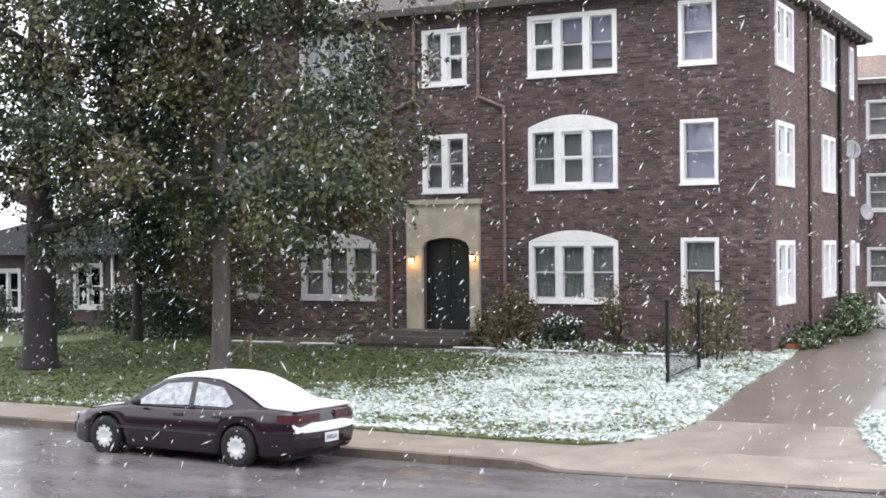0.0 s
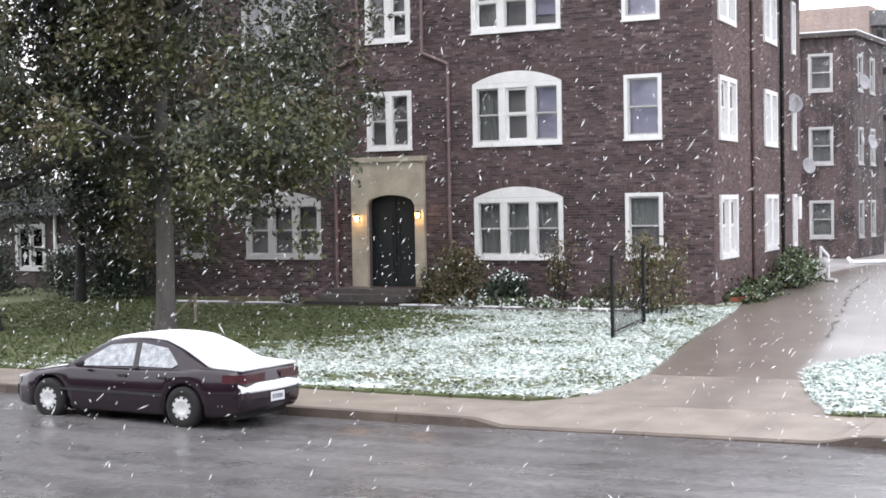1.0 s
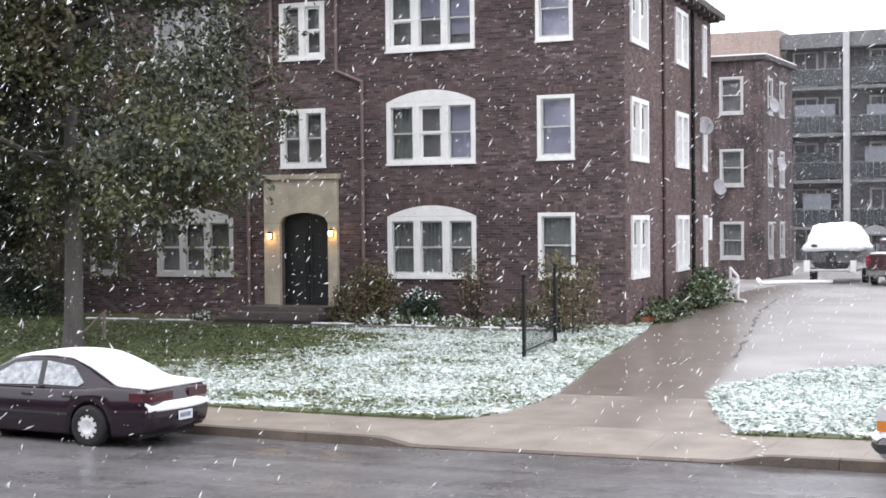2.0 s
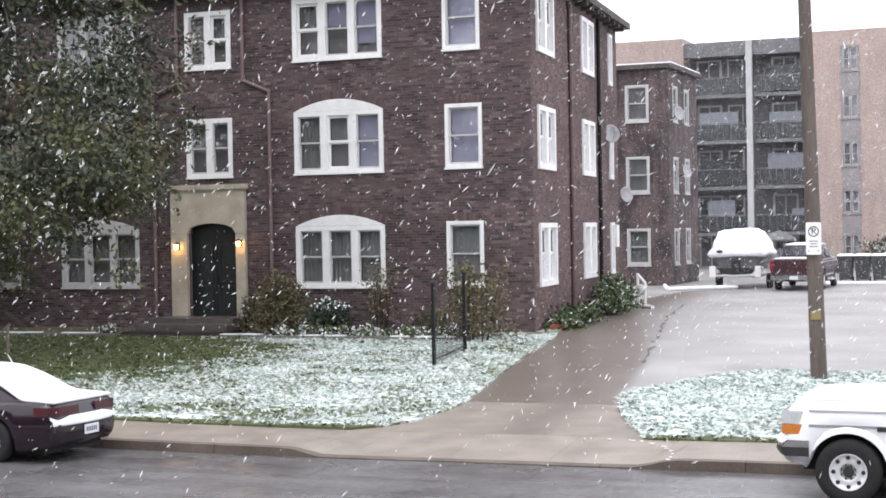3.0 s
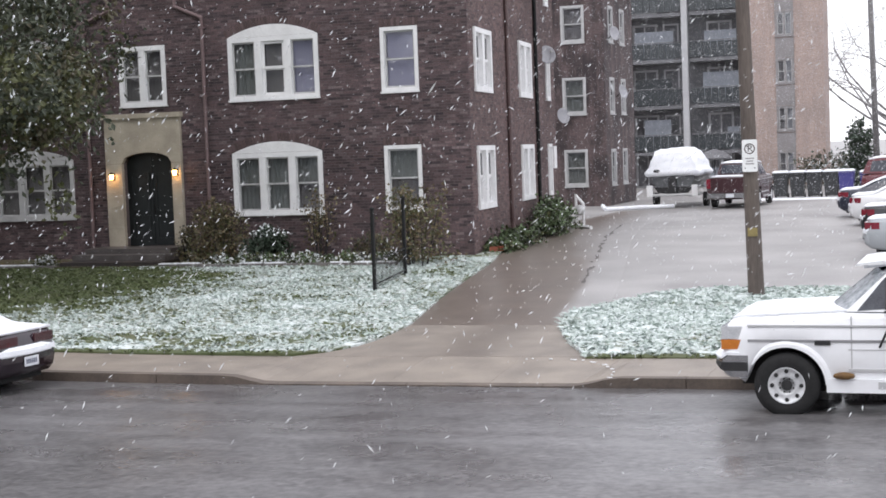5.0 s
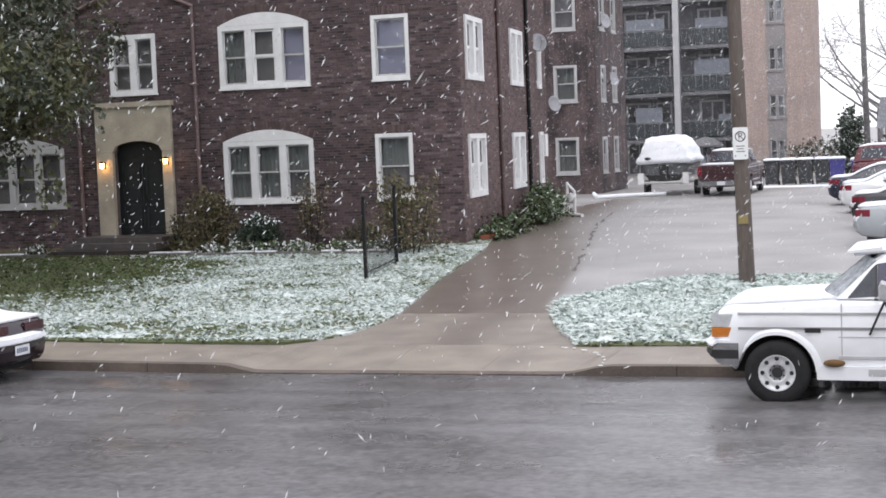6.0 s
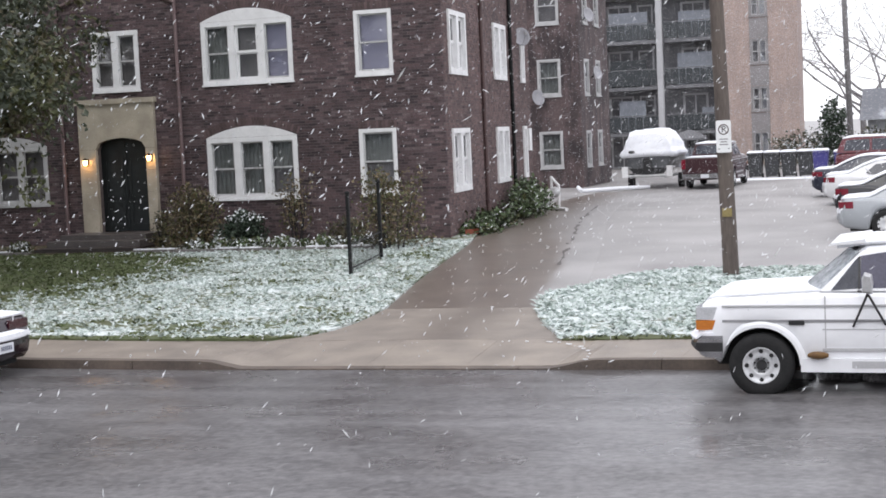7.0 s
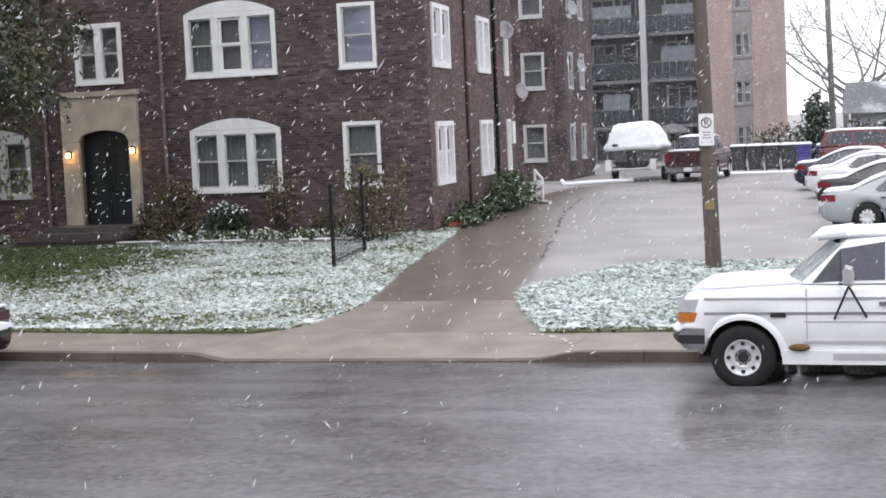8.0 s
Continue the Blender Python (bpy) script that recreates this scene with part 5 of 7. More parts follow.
LAMP_W = mat("clear_head_lamp", (0.62, 0.63, 0.65), 0.15, (0.42, 0.43, 0.45), 9, 60, bump=0.05, coat=0.6)
PLATE = mat("white_number_plate", (0.7, 0.72, 0.75), 0.4, (0.6, 0.62, 0.66), 9, 60, bump=0.02)
INK = mat("dark_plate_bars", (0.05, 0.06, 0.12), 0.5, bump=0)
UNDER = mat("dirty_black_underbody", (0.012, 0.012, 0.012), 0.9, bump=0.1)


def wheel(ob, x, y, r, width, out, style="cover", rim=ALLOY):
    """Tyre and rim; out is -1 or 1, the side that shows."""
    prof = [(0.56, -0.46), (0.66, -0.5), (0.78, -0.5), (0.93, -0.46), (1.0, -0.3), (1.0, 0.3), (0.93, 0.46), (0.78, 0.5), (0.66, 0.5), (0.56, 0.46)]
    bm = bmesh.new()
    n = 32
    loft(bm, [[(r * a * math.cos(i * math.tau / n), width * b, r * a * math.sin(i * math.tau / n)) for i in range(n)] for a, b in prof], caps=False)
    t = part("wheel", bm, RUBBER, ob, "black tyre", m=pose(x, y, r), smooth=True)
    bm = bmesh.new()
    rs = 0.85 if style == "steel" else 1.0
    ps = [(0.67, 0.47), (0.63, 0.48), (0.6, 0.42), (0.42, 0.36 if style == "steel" else 0.5), (0.3, 0.44 if style == "steel" else 0.52), (0.28, 0.3 if style == "steel" else 0.5), (0.01, 0.32 if style == "steel" else 0.48)]
    loft(bm, [[(r * rs * a * math.cos(i * math.tau / n), out * width * b, r * rs * a * math.sin(i * math.tau / n)) for i in range(n)] for a, b in ps], caps=False)
    part("rim", bm, rim, t, "silver wheel", smooth=True)
    k = 8 if style == "steel" else 10
    for i in range(k):
        a = i * math.tau / k
        rr, hr = (0.445, 0.05) if style == "steel" else (0.5, 0.05)
        bm = bmesh.new()
        c = Vector((r * rr * math.cos(a), out * width * (0.4 if style == "steel" else 0.455), r * rr * math.sin(a)))
        tube(bm, c, c + Vector((0, out * width * 0.04, 0)), r * hr * 1.4, r * hr * 1.3, 8)
        part("vent_hole", bm, TRIM, t)
    if style == "steel":
        bm = bmesh.new()
        tube(bm, (0, out * width * 0.2, 0), (0, out * width * 0.46, 0), r * 0.19, r * 0.14, 12)
        part("hub", bm, TRIM, t)
        for i in range(8):
            a = (i + 0.5) * math.tau / 8
            bm = bmesh.new()
            tube(bm, (r * 0.22 * math.cos(a), out * width * 0.28, r * 0.22 * math.sin(a)), (r * 0.22 * math.cos(a), out * width * 0.4, r * 0.22 * math.sin(a)), r * 0.03, seg=6)
            part("lug_nut", bm, TRIM, t)


def body_shell(xs, top, bottom, half, wheels, arch, shoulder=0.07):
    """Lower body: cross-sections along x with wheel arches cut into the flanks."""
    bm = bmesh.new()
    rings = []
    for x in xs:
        zt, zb, w = lerp_table(top, x), lerp_table(bottom, x), lerp_table(half, x)
        za = zb
        for c, zc in wheels:
            if abs(x - c) < arch:
                za = max(za, zc + math.sqrt(arch * arch - (x - c) ** 2))
        zs = zt - shoulder
        za = min(za, zs - 0.06)
        zm = (za + zs) / 2
        ring_pts = [(-0.93 * w, za), (-0.985 * w, min(za + 0.06, zs - 0.03)), (-w, zm), (-0.985 * w, zs - 0.02), (-0.95 * w, zs + 0.02), (-0.86 * w, zt - 0.01), (-0.45 * w, zt + 0.012), (0, zt + 0.018)]
        ring_pts += [(-a, b) for a, b in ring_pts[-2::-1]]
        rings.append([(x, a, b) for a, b in ring_pts])
    loft(bm, rings)
    return bm


def cabin(stations, belt):
    """Greenhouse: (x, roof z, half width at the roof, half width at the belt)."""
    bm = bmesh.new()
    rings = []
    for x, zr, yr, yb in stations:
        b = lerp_table(belt, x) - 0.03
        pts = [(-yb, b), (-yr, max(zr - 0.05, b + 0.004)), (-yr * 0.9, max(zr - 0.012, b + 0.008)), (-yr * 0.5, max(zr, b + 0.01))]
        rings.append([(x, a, c) for a, c in pts + [(-a, c) for a, c in pts[::-1]]])
    loft(bm, rings)
    return bm


def side_glass(stations, belt, poly, off, side):
    """A window plate lying on the cabin's flank; poly of (x, share of the height)."""
    tab_z, tab_r, tab_b = [[(s[0], s[i]) for s in stations] for i in (1, 2, 3)]
    bm = bmesh.new()
    fr, bk = [], []
    for x, f in poly:
        b, zr, yr, yb = lerp_table(belt, x) - 0.03, lerp_table(tab_z, x), lerp_table(tab_r, x), lerp_table(tab_b, x)
        y, z = yb + (yr - yb) * f, b + (zr - 0.05 - b) * f
        fr.append(bm.verts.new((x, side * (y + off), z)))
        bk.append(bm.verts.new((x, side * (y - 0.01), z)))
    bm.faces.new(fr)
    bm.faces.new(bk[::-1])
    for i in range(len(fr)):
        j = (i + 1) % len(fr)
        bm.faces.new((fr[i], fr[j], bk[j], bk[i]))
    return bm


def slope_glass(x0, z0, w0, x1, z1, w1, lift=0.008):
    """Windscreen or rear window: a slightly bowed plate between two edges."""
    bm = bmesh.new()
    n = 8
    rows = []
    d = Vector((x1 - x0, 0, z1 - z0)).normalized()
    nv = Vector((-d.z, 0, d.x))
    nv = nv if nv.z > 0 else -nv
    for f in (0, 0.5, 1):
        rows.append([Vector((x0 + (x1 - x0) * f, (w0 + (w1 - w0) * f) * (2 * i / n - 1), z0 + (z1 - z0) * f)) + nv * (lift + 0.012 * (1 - (2 * i / n - 1) ** 2)) for i in range(n + 1)])
    loft(bm, [[*a, *[p - nv * 0.03 for p in a[::-1]]] for a in rows])
    return bm


def snow_shell(xs, top, half, thick):
    """A rounded blanket of snow over a table of heights along x."""
    bm = bmesh.new()
    n = 12
    rings = []
    for k, x in enumerate(xs):
        t = thick * (0.35 if k in (0, len(xs) - 1) else 1)
        w, z = lerp_table(half, x), lerp_table(top, x)
        up = [(x, w * (2 * i / n - 1), z + 0.004 + t * (1 - abs(2 * i / n - 1) ** 4) + 0.012 * noise.noise((x * 4, i * 0.8, z))) for i in range(n + 1)]
        rings.append(up + [(x, a * 0.98, z - 0.03) for _, a, _ in up[::-1]])
    loft(bm, rings)
    return bm


def sedan(name, m, colour, label, group="", glass=CARGLASS, snow="rear", detail=True, wheel_y=0.8):
    L = 4.9
    ob = thing(name, label, "car", m, group)
    top = [(0, 0.52), (0.04, 0.6), (0.15, 0.68), (0.5, 0.78), (1.0, 0.86), (1.4, 0.92), (2.5, 0.93), (3.6, 0.95), (4.0, 0.985), (4.72, 0.97), (4.84, 0.9), (4.9, 0.66)]
    bot = [(0, 0.34), (0.2, 0.2), (0.6, 0.18), (4.2, 0.19), (4.7, 0.24), (4.9, 0.36)]
    half = [(0, 0.5), (0.06, 0.62), (0.2, 0.75), (0.5, 0.83), (1.2, 0.875), (3.8, 0.875), (4.4, 0.83), (4.75, 0.77), (4.9, 0.66)]
    wx = ((0.98, 0.31), (3.68, 0.31))
    lamp_z, lamp_x = (0.75, 4.5) if colour is PLUM else (0.72, 4.5)
    xs = sorted({0, 0.02, 0.06, 0.12, 4.72, 4.8, 4.85, 4.88, 4.9, *[round(0.2 + 0.075 * i, 3) for i in range(60)]})
    part("body", body_shell(xs, top, bot, half, wx, 0.375), colour, ob, smooth=True)
    belt = [(1.2, 0.92), (3.6, 0.95), (4.2, 0.98)]
    st = [(1.28, 0.93, 0.74, 0.79), (1.6, 1.13, 0.68, 0.8), (2.05, 1.345, 0.6, 0.81), (2.35, 1.4, 0.59, 0.81), (2.8, 1.415, 0.59, 0.81), (3.15, 1.385, 0.59, 0.8), (3.5, 1.25, 0.62, 0.79), (4.1, 0.985, 0.7, 0.76)]
    part("cabin", cabin(st, belt), colour, ob, smooth=False)
    for s in (-1, 1):
        part("side_window", side_glass(st, belt, [(1.55, 0.1), (2.68, 0.1), (2.62, 0.9), (2.1, 0.9), (1.75, 0.62)], 0.022, s), glass, ob)
        part("side_window", side_glass(st, belt, [(2.78, 0.1), (3.42, 0.1), (3.5, 0.3), (3.22, 0.86), (2.72, 0.9)], 0.018, s), glass, ob)
        part("door_pillar", side_glass(st, belt, [(2.68, 0.05), (2.78, 0.05), (2.72, 0.93), (2.62, 0.93)], 0.024, s), TRIM, ob)
        bm = bmesh.new()
        box(bm, 1.2, 3.3, min(s * 0.868, s * 0.888), max(s * 0.868, s * 0.888), 0.5, 0.54)
        part("side_trim", bm, TRIM, ob, bevel=0.006)
        bm = bmesh.new()
        bmesh.ops.create_icosphere(bm, subdivisions=2, radius=1, matrix=Matrix.Translation((1.72, s * 0.95, 0.97)) @ Matrix.Diagonal((0.06, 0.1, 0.07, 1)))
        part("door_mirror", bm, TRIM, ob, smooth=True)
        for xd in (2.42, 3.2):
            bm = bmesh.new()
            box(bm, xd, xd + 0.17, min(s * 0.868, s * 0.886), max(s * 0.868, s * 0.886), 0.78, 0.815)
            part("door_handle", bm, TRIM, ob, bevel=0.006)
        bm = bmesh.new()
        loft(bm, [[(x, s * (lerp_table(half, x) * 0.985 + 0.008) * q, z) for q, z in ((1, lamp_z), (1, 0.885), (0.3, 0.89), (0.3, 0.76))] for x in (lamp_x, 4.7, 4.8, 4.895)])
        part("tail_lamp", bm, LAMP_P if colour is PLUM else LAMP_R, ob, "dark red tail lamp")
        bm = bmesh.new()
        loft(bm, [[(x, s * (lerp_table(half, x) + 0.004) * q, z) for q, z in ((1, 0.55), (1, 0.66), (0.5, 0.66), (0.5, 0.55))] for x in (0.015, 0.1, 0.24)])
        part("head_lamp", bm, LAMP_W, ob)
        for x, _ in wx:
            wheel(ob, x, s * wheel_y, 0.315, 0.2, s)
    part("windscreen", slope_glass(1.33, 0.95, 0.68, 2.02, 1.33, 0.56), glass, ob)
    part("rear_window", slope_glass(4.05, 1.0, 0.64, 3.2, 1.37, 0.54), glass, ob)
    bm = bmesh.new()
    loft(bm, [[(x, y, z) for x, z in ((4.7, 0.34), (4.93, 0.38), (4.985, 0.5), (4.975, 0.66), (4.9, 0.71), (4.7, 0.7))] for y in frange(-0.74, 0.74, 8)])
    for v in bm.verts:
        v.co.x -= 0.16 * (v.co.y / 0.8) ** 2
    bumper = part("rear_bumper", bm, colour, ob, smooth=False)
    bm = bmesh.new()
    loft(bm, [[(x, y, z) for x, z in ((0.2, 0.24), (0.02, 0.28), (-0.04, 0.4), (-0.02, 0.52), (0.2, 0.54))] for y in frange(-0.72, 0.72, 8)])
    for v in bm.verts:
        v.co.x += 0.2 * (v.co.y / 0.8) ** 2
    part("front_bumper", bm, colour, ob)
    bm = bmesh.new()
    box(bm, 4.985, 4.993, -0.17, 0.17, 0.42, 0.57)
    pl = part("number_plate", bm, PLATE, ob, "white number plate")
    for i in range(6):
        bm = bmesh.new()
        box(bm, 4.994, 4.997, -0.13 + 0.044 * i, -0.105 + 0.044 * i, 0.46, 0.53)
        part("plate_bar", bm, INK, pl)
    bm = bmesh.new()
    box(bm, 0.3, 4.6, -0.68, 0.68, 0.16, 0.66)
    part("underbody", bm, UNDER, ob)
    bm = bmesh.new()
    loft(bm, [[(4.9 - 0.16 * (y / 0.8) ** 2 + dx, y, z) for dx, z in ((0.0, 0.712), (0.062, 0.665), (0.09, 0.6), (0.1, 0.62), (0.09, 0.69), (0.02, 0.74))] for y in frange(-0.74, 0.74, 8)])
    part("bumper_snow", bm, SNOW, ob, "snow lying on the bumper")
    if snow == "rear":
        part("snow_blanket", snow_shell(frange(1.95, 4.82, 26), [(1.95, 1.31), (2.05, 1.345), (2.35, 1.4), (2.8, 1.415), (3.15, 1.39), (3.5, 1.27), (4.05, 1.02), (4.15, 0.995), (4.82, 0.965)],
                                        [(1.95, 0.55), (2.8, 0.58), (3.2, 0.57), (4.0, 0.66), (4.3, 0.74), (4.82, 0.7)], 0.035), SNOW, ob, "blanket of fresh snow on roof, rear window and boot", smooth=True)
        part("bonnet_snow", snow_shell(frange(0.35, 1.35, 8), [(x, z) for x, z in top if x < 1.5], [(0.35, 0.55), (1.35, 0.7)], 0.006), SNOW, ob, "thin snow on the bonnet", smooth=True)
    else:
        part("snow_blanket", snow_shell(frange(0.2, 4.82, 40), [(0.2, 0.7), (0.5, 0.79), (1.0, 0.88), (1.3, 0.95), (2.05, 1.36), (2.35, 1.4), (2.8, 1.415), (3.15, 1.39), (3.5, 1.27), (4.05, 1.02), (4.15, 0.995), (4.82, 0.965)],
                                        [(0.2, 0.6), (1.2, 0.72), (1.6, 0.6), (2.8, 0.58), (3.2, 0.57), (4.0, 0.66), (4.3, 0.74), (4.82, 0.7)], 0.05), SNOW, ob, "snow over the whole car", smooth=True)
    for ch in ob.children_recursive:
        if ch.name.split(".")[0] in ("wheel", "rim", "vent_hole"):
            continue
        for v in ch.data.vertices:
            if v.co.x > 3.68:
                v.co.x = 3.68 + (v.co.x - 3.68) * 0.86
            elif v.co.x < 0.98:
                v.co.x = 0.98 + (v.co.x - 0.98) * 0.97
            v.co.z = v.co.z * 0.94
    return ob


PLUM = mat("dark_plum_car_paint", (0.014, 0.004, 0.011), 0.22, (0.009, 0.003, 0.008), 2, 10, bump=0.0, spec=0.4, coat=0.4)
sedan("sedan_car", pose(1.76, -19.1, -0.005, 0, 0.4, -1.2), PLUM, "dark plum sedan at the kerb, snow on roof and boot", glass=ICEGLASS)
SILVER = paint("silver_car_paint", (0.36, 0.38, 0.4))
BLACK = paint("black_car_paint", (0.015, 0.015, 0.018))
NAVY = paint("dark_blue_car_paint", (0.012, 0.016, 0.035))
WHITEC = paint("white_car_paint", (0.7, 0.7, 0.71))
for x, y, c, label in ((17.0, -1.1, SILVER, "silver sedan in the lot with snow on top"), (16.55, 3.6, BLACK, "black sedan in the lot with snow on top"),
                       (15.75, 9.4, WHITEC, "white sedan in the lot covered with snow"), (14.95, 14.4, NAVY, "dark blue sedan in the lot covered with snow")):
    sedan("sedan_car", pose(x + 4.75, y, lot_z(x, y) + 0.008, 0, 0, 180), c, label, "cars parked in the lot", snow="all")


def pickup(name, m, colour, label, snow=True, steel=True, mirrors=True, visor=True):
    ob = thing(name, label, "pickup truck", m)
    top = [(0, 0.9), (0.03, 1.07), (0.08, 1.14), (0.22, 1.185), (0.5, 1.205), (1.45, 1.25), (1.7, 1.25), (3.6, 1.25), (3.62, 1.22), (5.4, 1.22)]
    bot = [(0, 0.6), (0.12, 0.5), (0.35, 0.33), (5.2, 0.35), (5.4, 0.45)]
    half = [(0, 0.86), (0.06, 0.91), (0.3, 0.94), (5.3, 0.94), (5.4, 0.92)]
    wx = ((0.74, 0.38), (4.1, 0.38))
    xs = sorted({0, 0.03, 0.06, 0.1, 5.4, *[round(0.15 + 0.05 * i, 3) for i in range(105)]})
    part("body", body_shell(xs, top, bot, half, wx, 0.455, 0.06), colour, ob, smooth=True)
    belt = [(1.3, 1.27), (1.7, 1.27), (3.6, 1.27)]
    st = [(1.42, 1.27, 0.8, 0.86), (1.83, 1.68, 0.73, 0.88), (1.95, 1.76, 0.71, 0.88), (2.4, 1.8, 0.71, 0.88), (3.3, 1.79, 0.71, 0.88), (3.45, 1.72, 0.72, 0.88), (3.58, 1.27, 0.8, 0.86)]
    part("cabin", cabin(st, belt), colour, ob)
    for s in (-1, 1):
        lo, hi = lambda d, e: min(s * d, s * e), lambda d, e: max(s * d, s * e)
        part("quarter_window", side_glass(st, belt, [(1.55, 0.08), (1.86, 0.08), (1.86, 0.93), (1.82, 0.9)], 0.008, s), CARGLASS, ob)
        part("window_divider", side_glass(st, belt, [(1.86, 0.06), (1.885, 0.06), (1.885, 0.93), (1.86, 0.93)], 0.016, s), TRIM, ob)
        bm = bmesh.new()
        box(bm, 1.48, 1.492, lo(0.925, 0.9405), hi(0.925, 0.9405), 0.5, 1.2)
        box(bm, 2.52, 2.532, lo(0.925, 0.9405), hi(0.925, 0.9405), 0.5, 1.2)
        part("door_gap", bm, STRIPE, ob)
        bm = bmesh.new()
        box(bm, 2.3, 2.48, lo(0.93, 0.962), hi(0.93, 0.962), 1.0, 1.04)
        part("door_handle", bm, CHROME, ob, bevel=0.008)
        part("door_window", side_glass(st, belt, [(1.885, 0.08), (2.37, 0.08), (2.37, 0.92), (1.89, 0.92)], 0.008, s), VIOLETGLASS, ob)
        part("rear_side_window", side_glass(st, belt, [(2.6, 0.1), (3.35, 0.1), (3.28, 0.88), (2.6, 0.9)], 0.008, s), VIOLETGLASS, ob)
        for z, hgt, mm in ((1.07, 0.022, STRIPE), (0.89, 0.03, STRIPE_D), (0.8, 0.012, STRIPE), (0.55, 0.035, STRIPE)):
            bm = bmesh.new()
            box(bm, 0.3 if z > 0.8 else 1.45, 5.1 if z > 1 else 3.5, lo(0.92, 0.944), hi(0.92, 0.944), z, z + hgt)
            part("side_stripe", bm, mm, ob, "thin grey stripe", bevel=0.005)
        bm = bmesh.new()
        box(bm, 1.2, 3.6, lo(0.8, 0.975), hi(0.8, 0.975), 0.31, 0.47)
        board = part("running_board", bm, colour, ob, bevel=0.03)
        for xa, xb in ((1.78, 2.42), (2.5, 3.3)):
            bm = bmesh.new()
            box(bm, xa, xb, lo(0.968, 0.979), hi(0.968, 0.979), 0.36, 0.44)
            part("step_pad", bm, STRIPE, board, "grey step pad", bevel=0.004)
        bm = bmesh.new()
        box(bm, 1.07, 1.25, lo(0.93, 0.953), hi(0.93, 0.953), 0.86, 0.91)
        part("fender_badge", bm, TRIM, ob)
        for cx in (0.74, 4.1):
            bm = bmesh.new()
            n = 16
            loft(bm, [[(cx + (0.455 + (q - 0.455) * e) * math.cos(a), s * (0.9 + (yy - 0.9) * (0.45 + 0.55 * e)), 0.38 + (0.455 + (q - 0.455) * e) * math.sin(a)) for q, yy in ((0.452, 0.88), (0.53, 0.92), (0.52, 0.948), (0.49, 0.962), (0.45, 0.964))] for a, e in [(math.pi * (0.01 + 0.82 * i / n), min(1.0, 0.25 + (n - i) / 5)) for i in range(n + 1)]])
            part("wheel_arch_lip", bm, colour, ob, smooth=False)
        bm = bmesh.new()
        box(bm, -0.012, 0.25, lo(0.6, 0.92), hi(0.6, 0.92), 0.92, 1.07)
        part("head_lamp", bm, LAMP_W, ob, bevel=0.01)
        bm = bmesh.new()
        box(bm, -0.014, 0.24, lo(0.6, 0.924), hi(0.6, 0.924), 0.8, 0.915)
        part("turn_lamp", bm, LAMP_A, ob, "amber turn signal", bevel=0.01)
        bm = bmesh.new()
        box(bm, 5.34, 5.41, lo(0.78, 0.945), hi(0.78, 0.945), 0.8, 1.17)
        part("tail_lamp", bm, LAMP_R, ob, bevel=0.01)
        for x, _ in wx:
            wheel(ob, x, s * 0.84, 0.38, 0.24, s, "steel" if steel else "cover")
        if mirrors:
            bm = bmesh.new()
            loft(bm, [[(1.98 + a * q, s * (1.08 + w), 1.36 + b * q) for a, b in ((-0.06, -0.1), (0.05, -0.12), (0.065, 0.0), (0.05, 0.1), (-0.03, 0.125), (-0.06, 0.06))] for w, q in ((0.0, 0.8), (0.04, 1.0), (0.13, 1.0), (0.17, 0.75))])
            mir = part("tow_mirror", bm, MIRROR_G, ob, "chrome towing mirror on a tripod arm", bevel=0.012)
            for a, b in (((1.98, s * 1.15, 1.24), (1.8, s * 0.95, 0.84)), ((1.98, s * 1.15, 1.24), (2.16, s * 0.95, 0.86)), ((1.98, s * 1.15, 1.26), (1.86, s * 0.9, 1.24))):
                bm = bmesh.new()
                tube(bm, a, b, 0.014, seg=6)
                part("mirror_arm", bm, TRIM, mir)
    bm = bmesh.new()
    loft(bm, [[(1.435 + 0.4 * f - (0.24 - 0.12 * f) * (1 - (y / 0.8) ** 2) + e, y * (1 - 0.1 * f), 1.262 + 0.43 * f) for f in (0, 0.25, 0.5, 0.75, 1)] + [(1.47 + 0.4 * f - (0.24 - 0.12 * f) * (1 - (y / 0.8) ** 2), y * (1 - 0.1 * f), 1.262 + 0.43 * f) for f in (1, 0.5, 0)] for e in (0,) for y in frange(-0.8, 0.8, 14)])
    part("windscreen", bm, ICEGLASS, ob, "bowed windscreen wet with melting snow", smooth=False)
    part("rear_window", slope_glass(3.565, 1.34, 0.68, 3.47, 1.68, 0.62, 0.014), CARGLASS, ob)
    bm = bmesh.new()
    loft(bm, [[(x + 0.14 * (y / 0.95) ** 4, y, z) for x, z in ((0.08 * (abs(y) > 0.9) + 0.08, 0.46), (-0.05, 0.475), (-0.13, 0.58), (-0.155, 0.63), (-0.13, 0.69), (-0.07, 0.73), (0.08 * (abs(y) > 0.9) + 0.08, 0.73))] for y in frange(-0.95, 0.95, 12)])
    bumper = part("front_bumper", bm, CHROME, ob, "wet chrome bumper")
    # a black strip crosses the bumper at mid height
    bm = bmesh.new()
    loft(bm, [[(x + 0.14 * (y / 0.95) ** 4, y * 1.004, z) for x, z in ((0.08 * (abs(y) > 0.9) + 0.08, 0.545), (-0.12, 0.545), (-0.162, 0.6), (-0.15, 0.65), (0.08 * (abs(y) > 0.9) + 0.08, 0.65))] for y in frange(-0.95, 0.95, 12)])
    part("rub_strip", bm, TRIM, bumper, "black strip along the bumper")
    bm = bmesh.new()
    box(bm, -0.015, 0.1, -0.58, 0.58, 0.8, 1.06)
    part("grille", bm, TRIM, ob)
    bm = bmesh.new()
    box(bm, 5.4, 5.56, -0.9, 0.9, 0.42, 0.6)
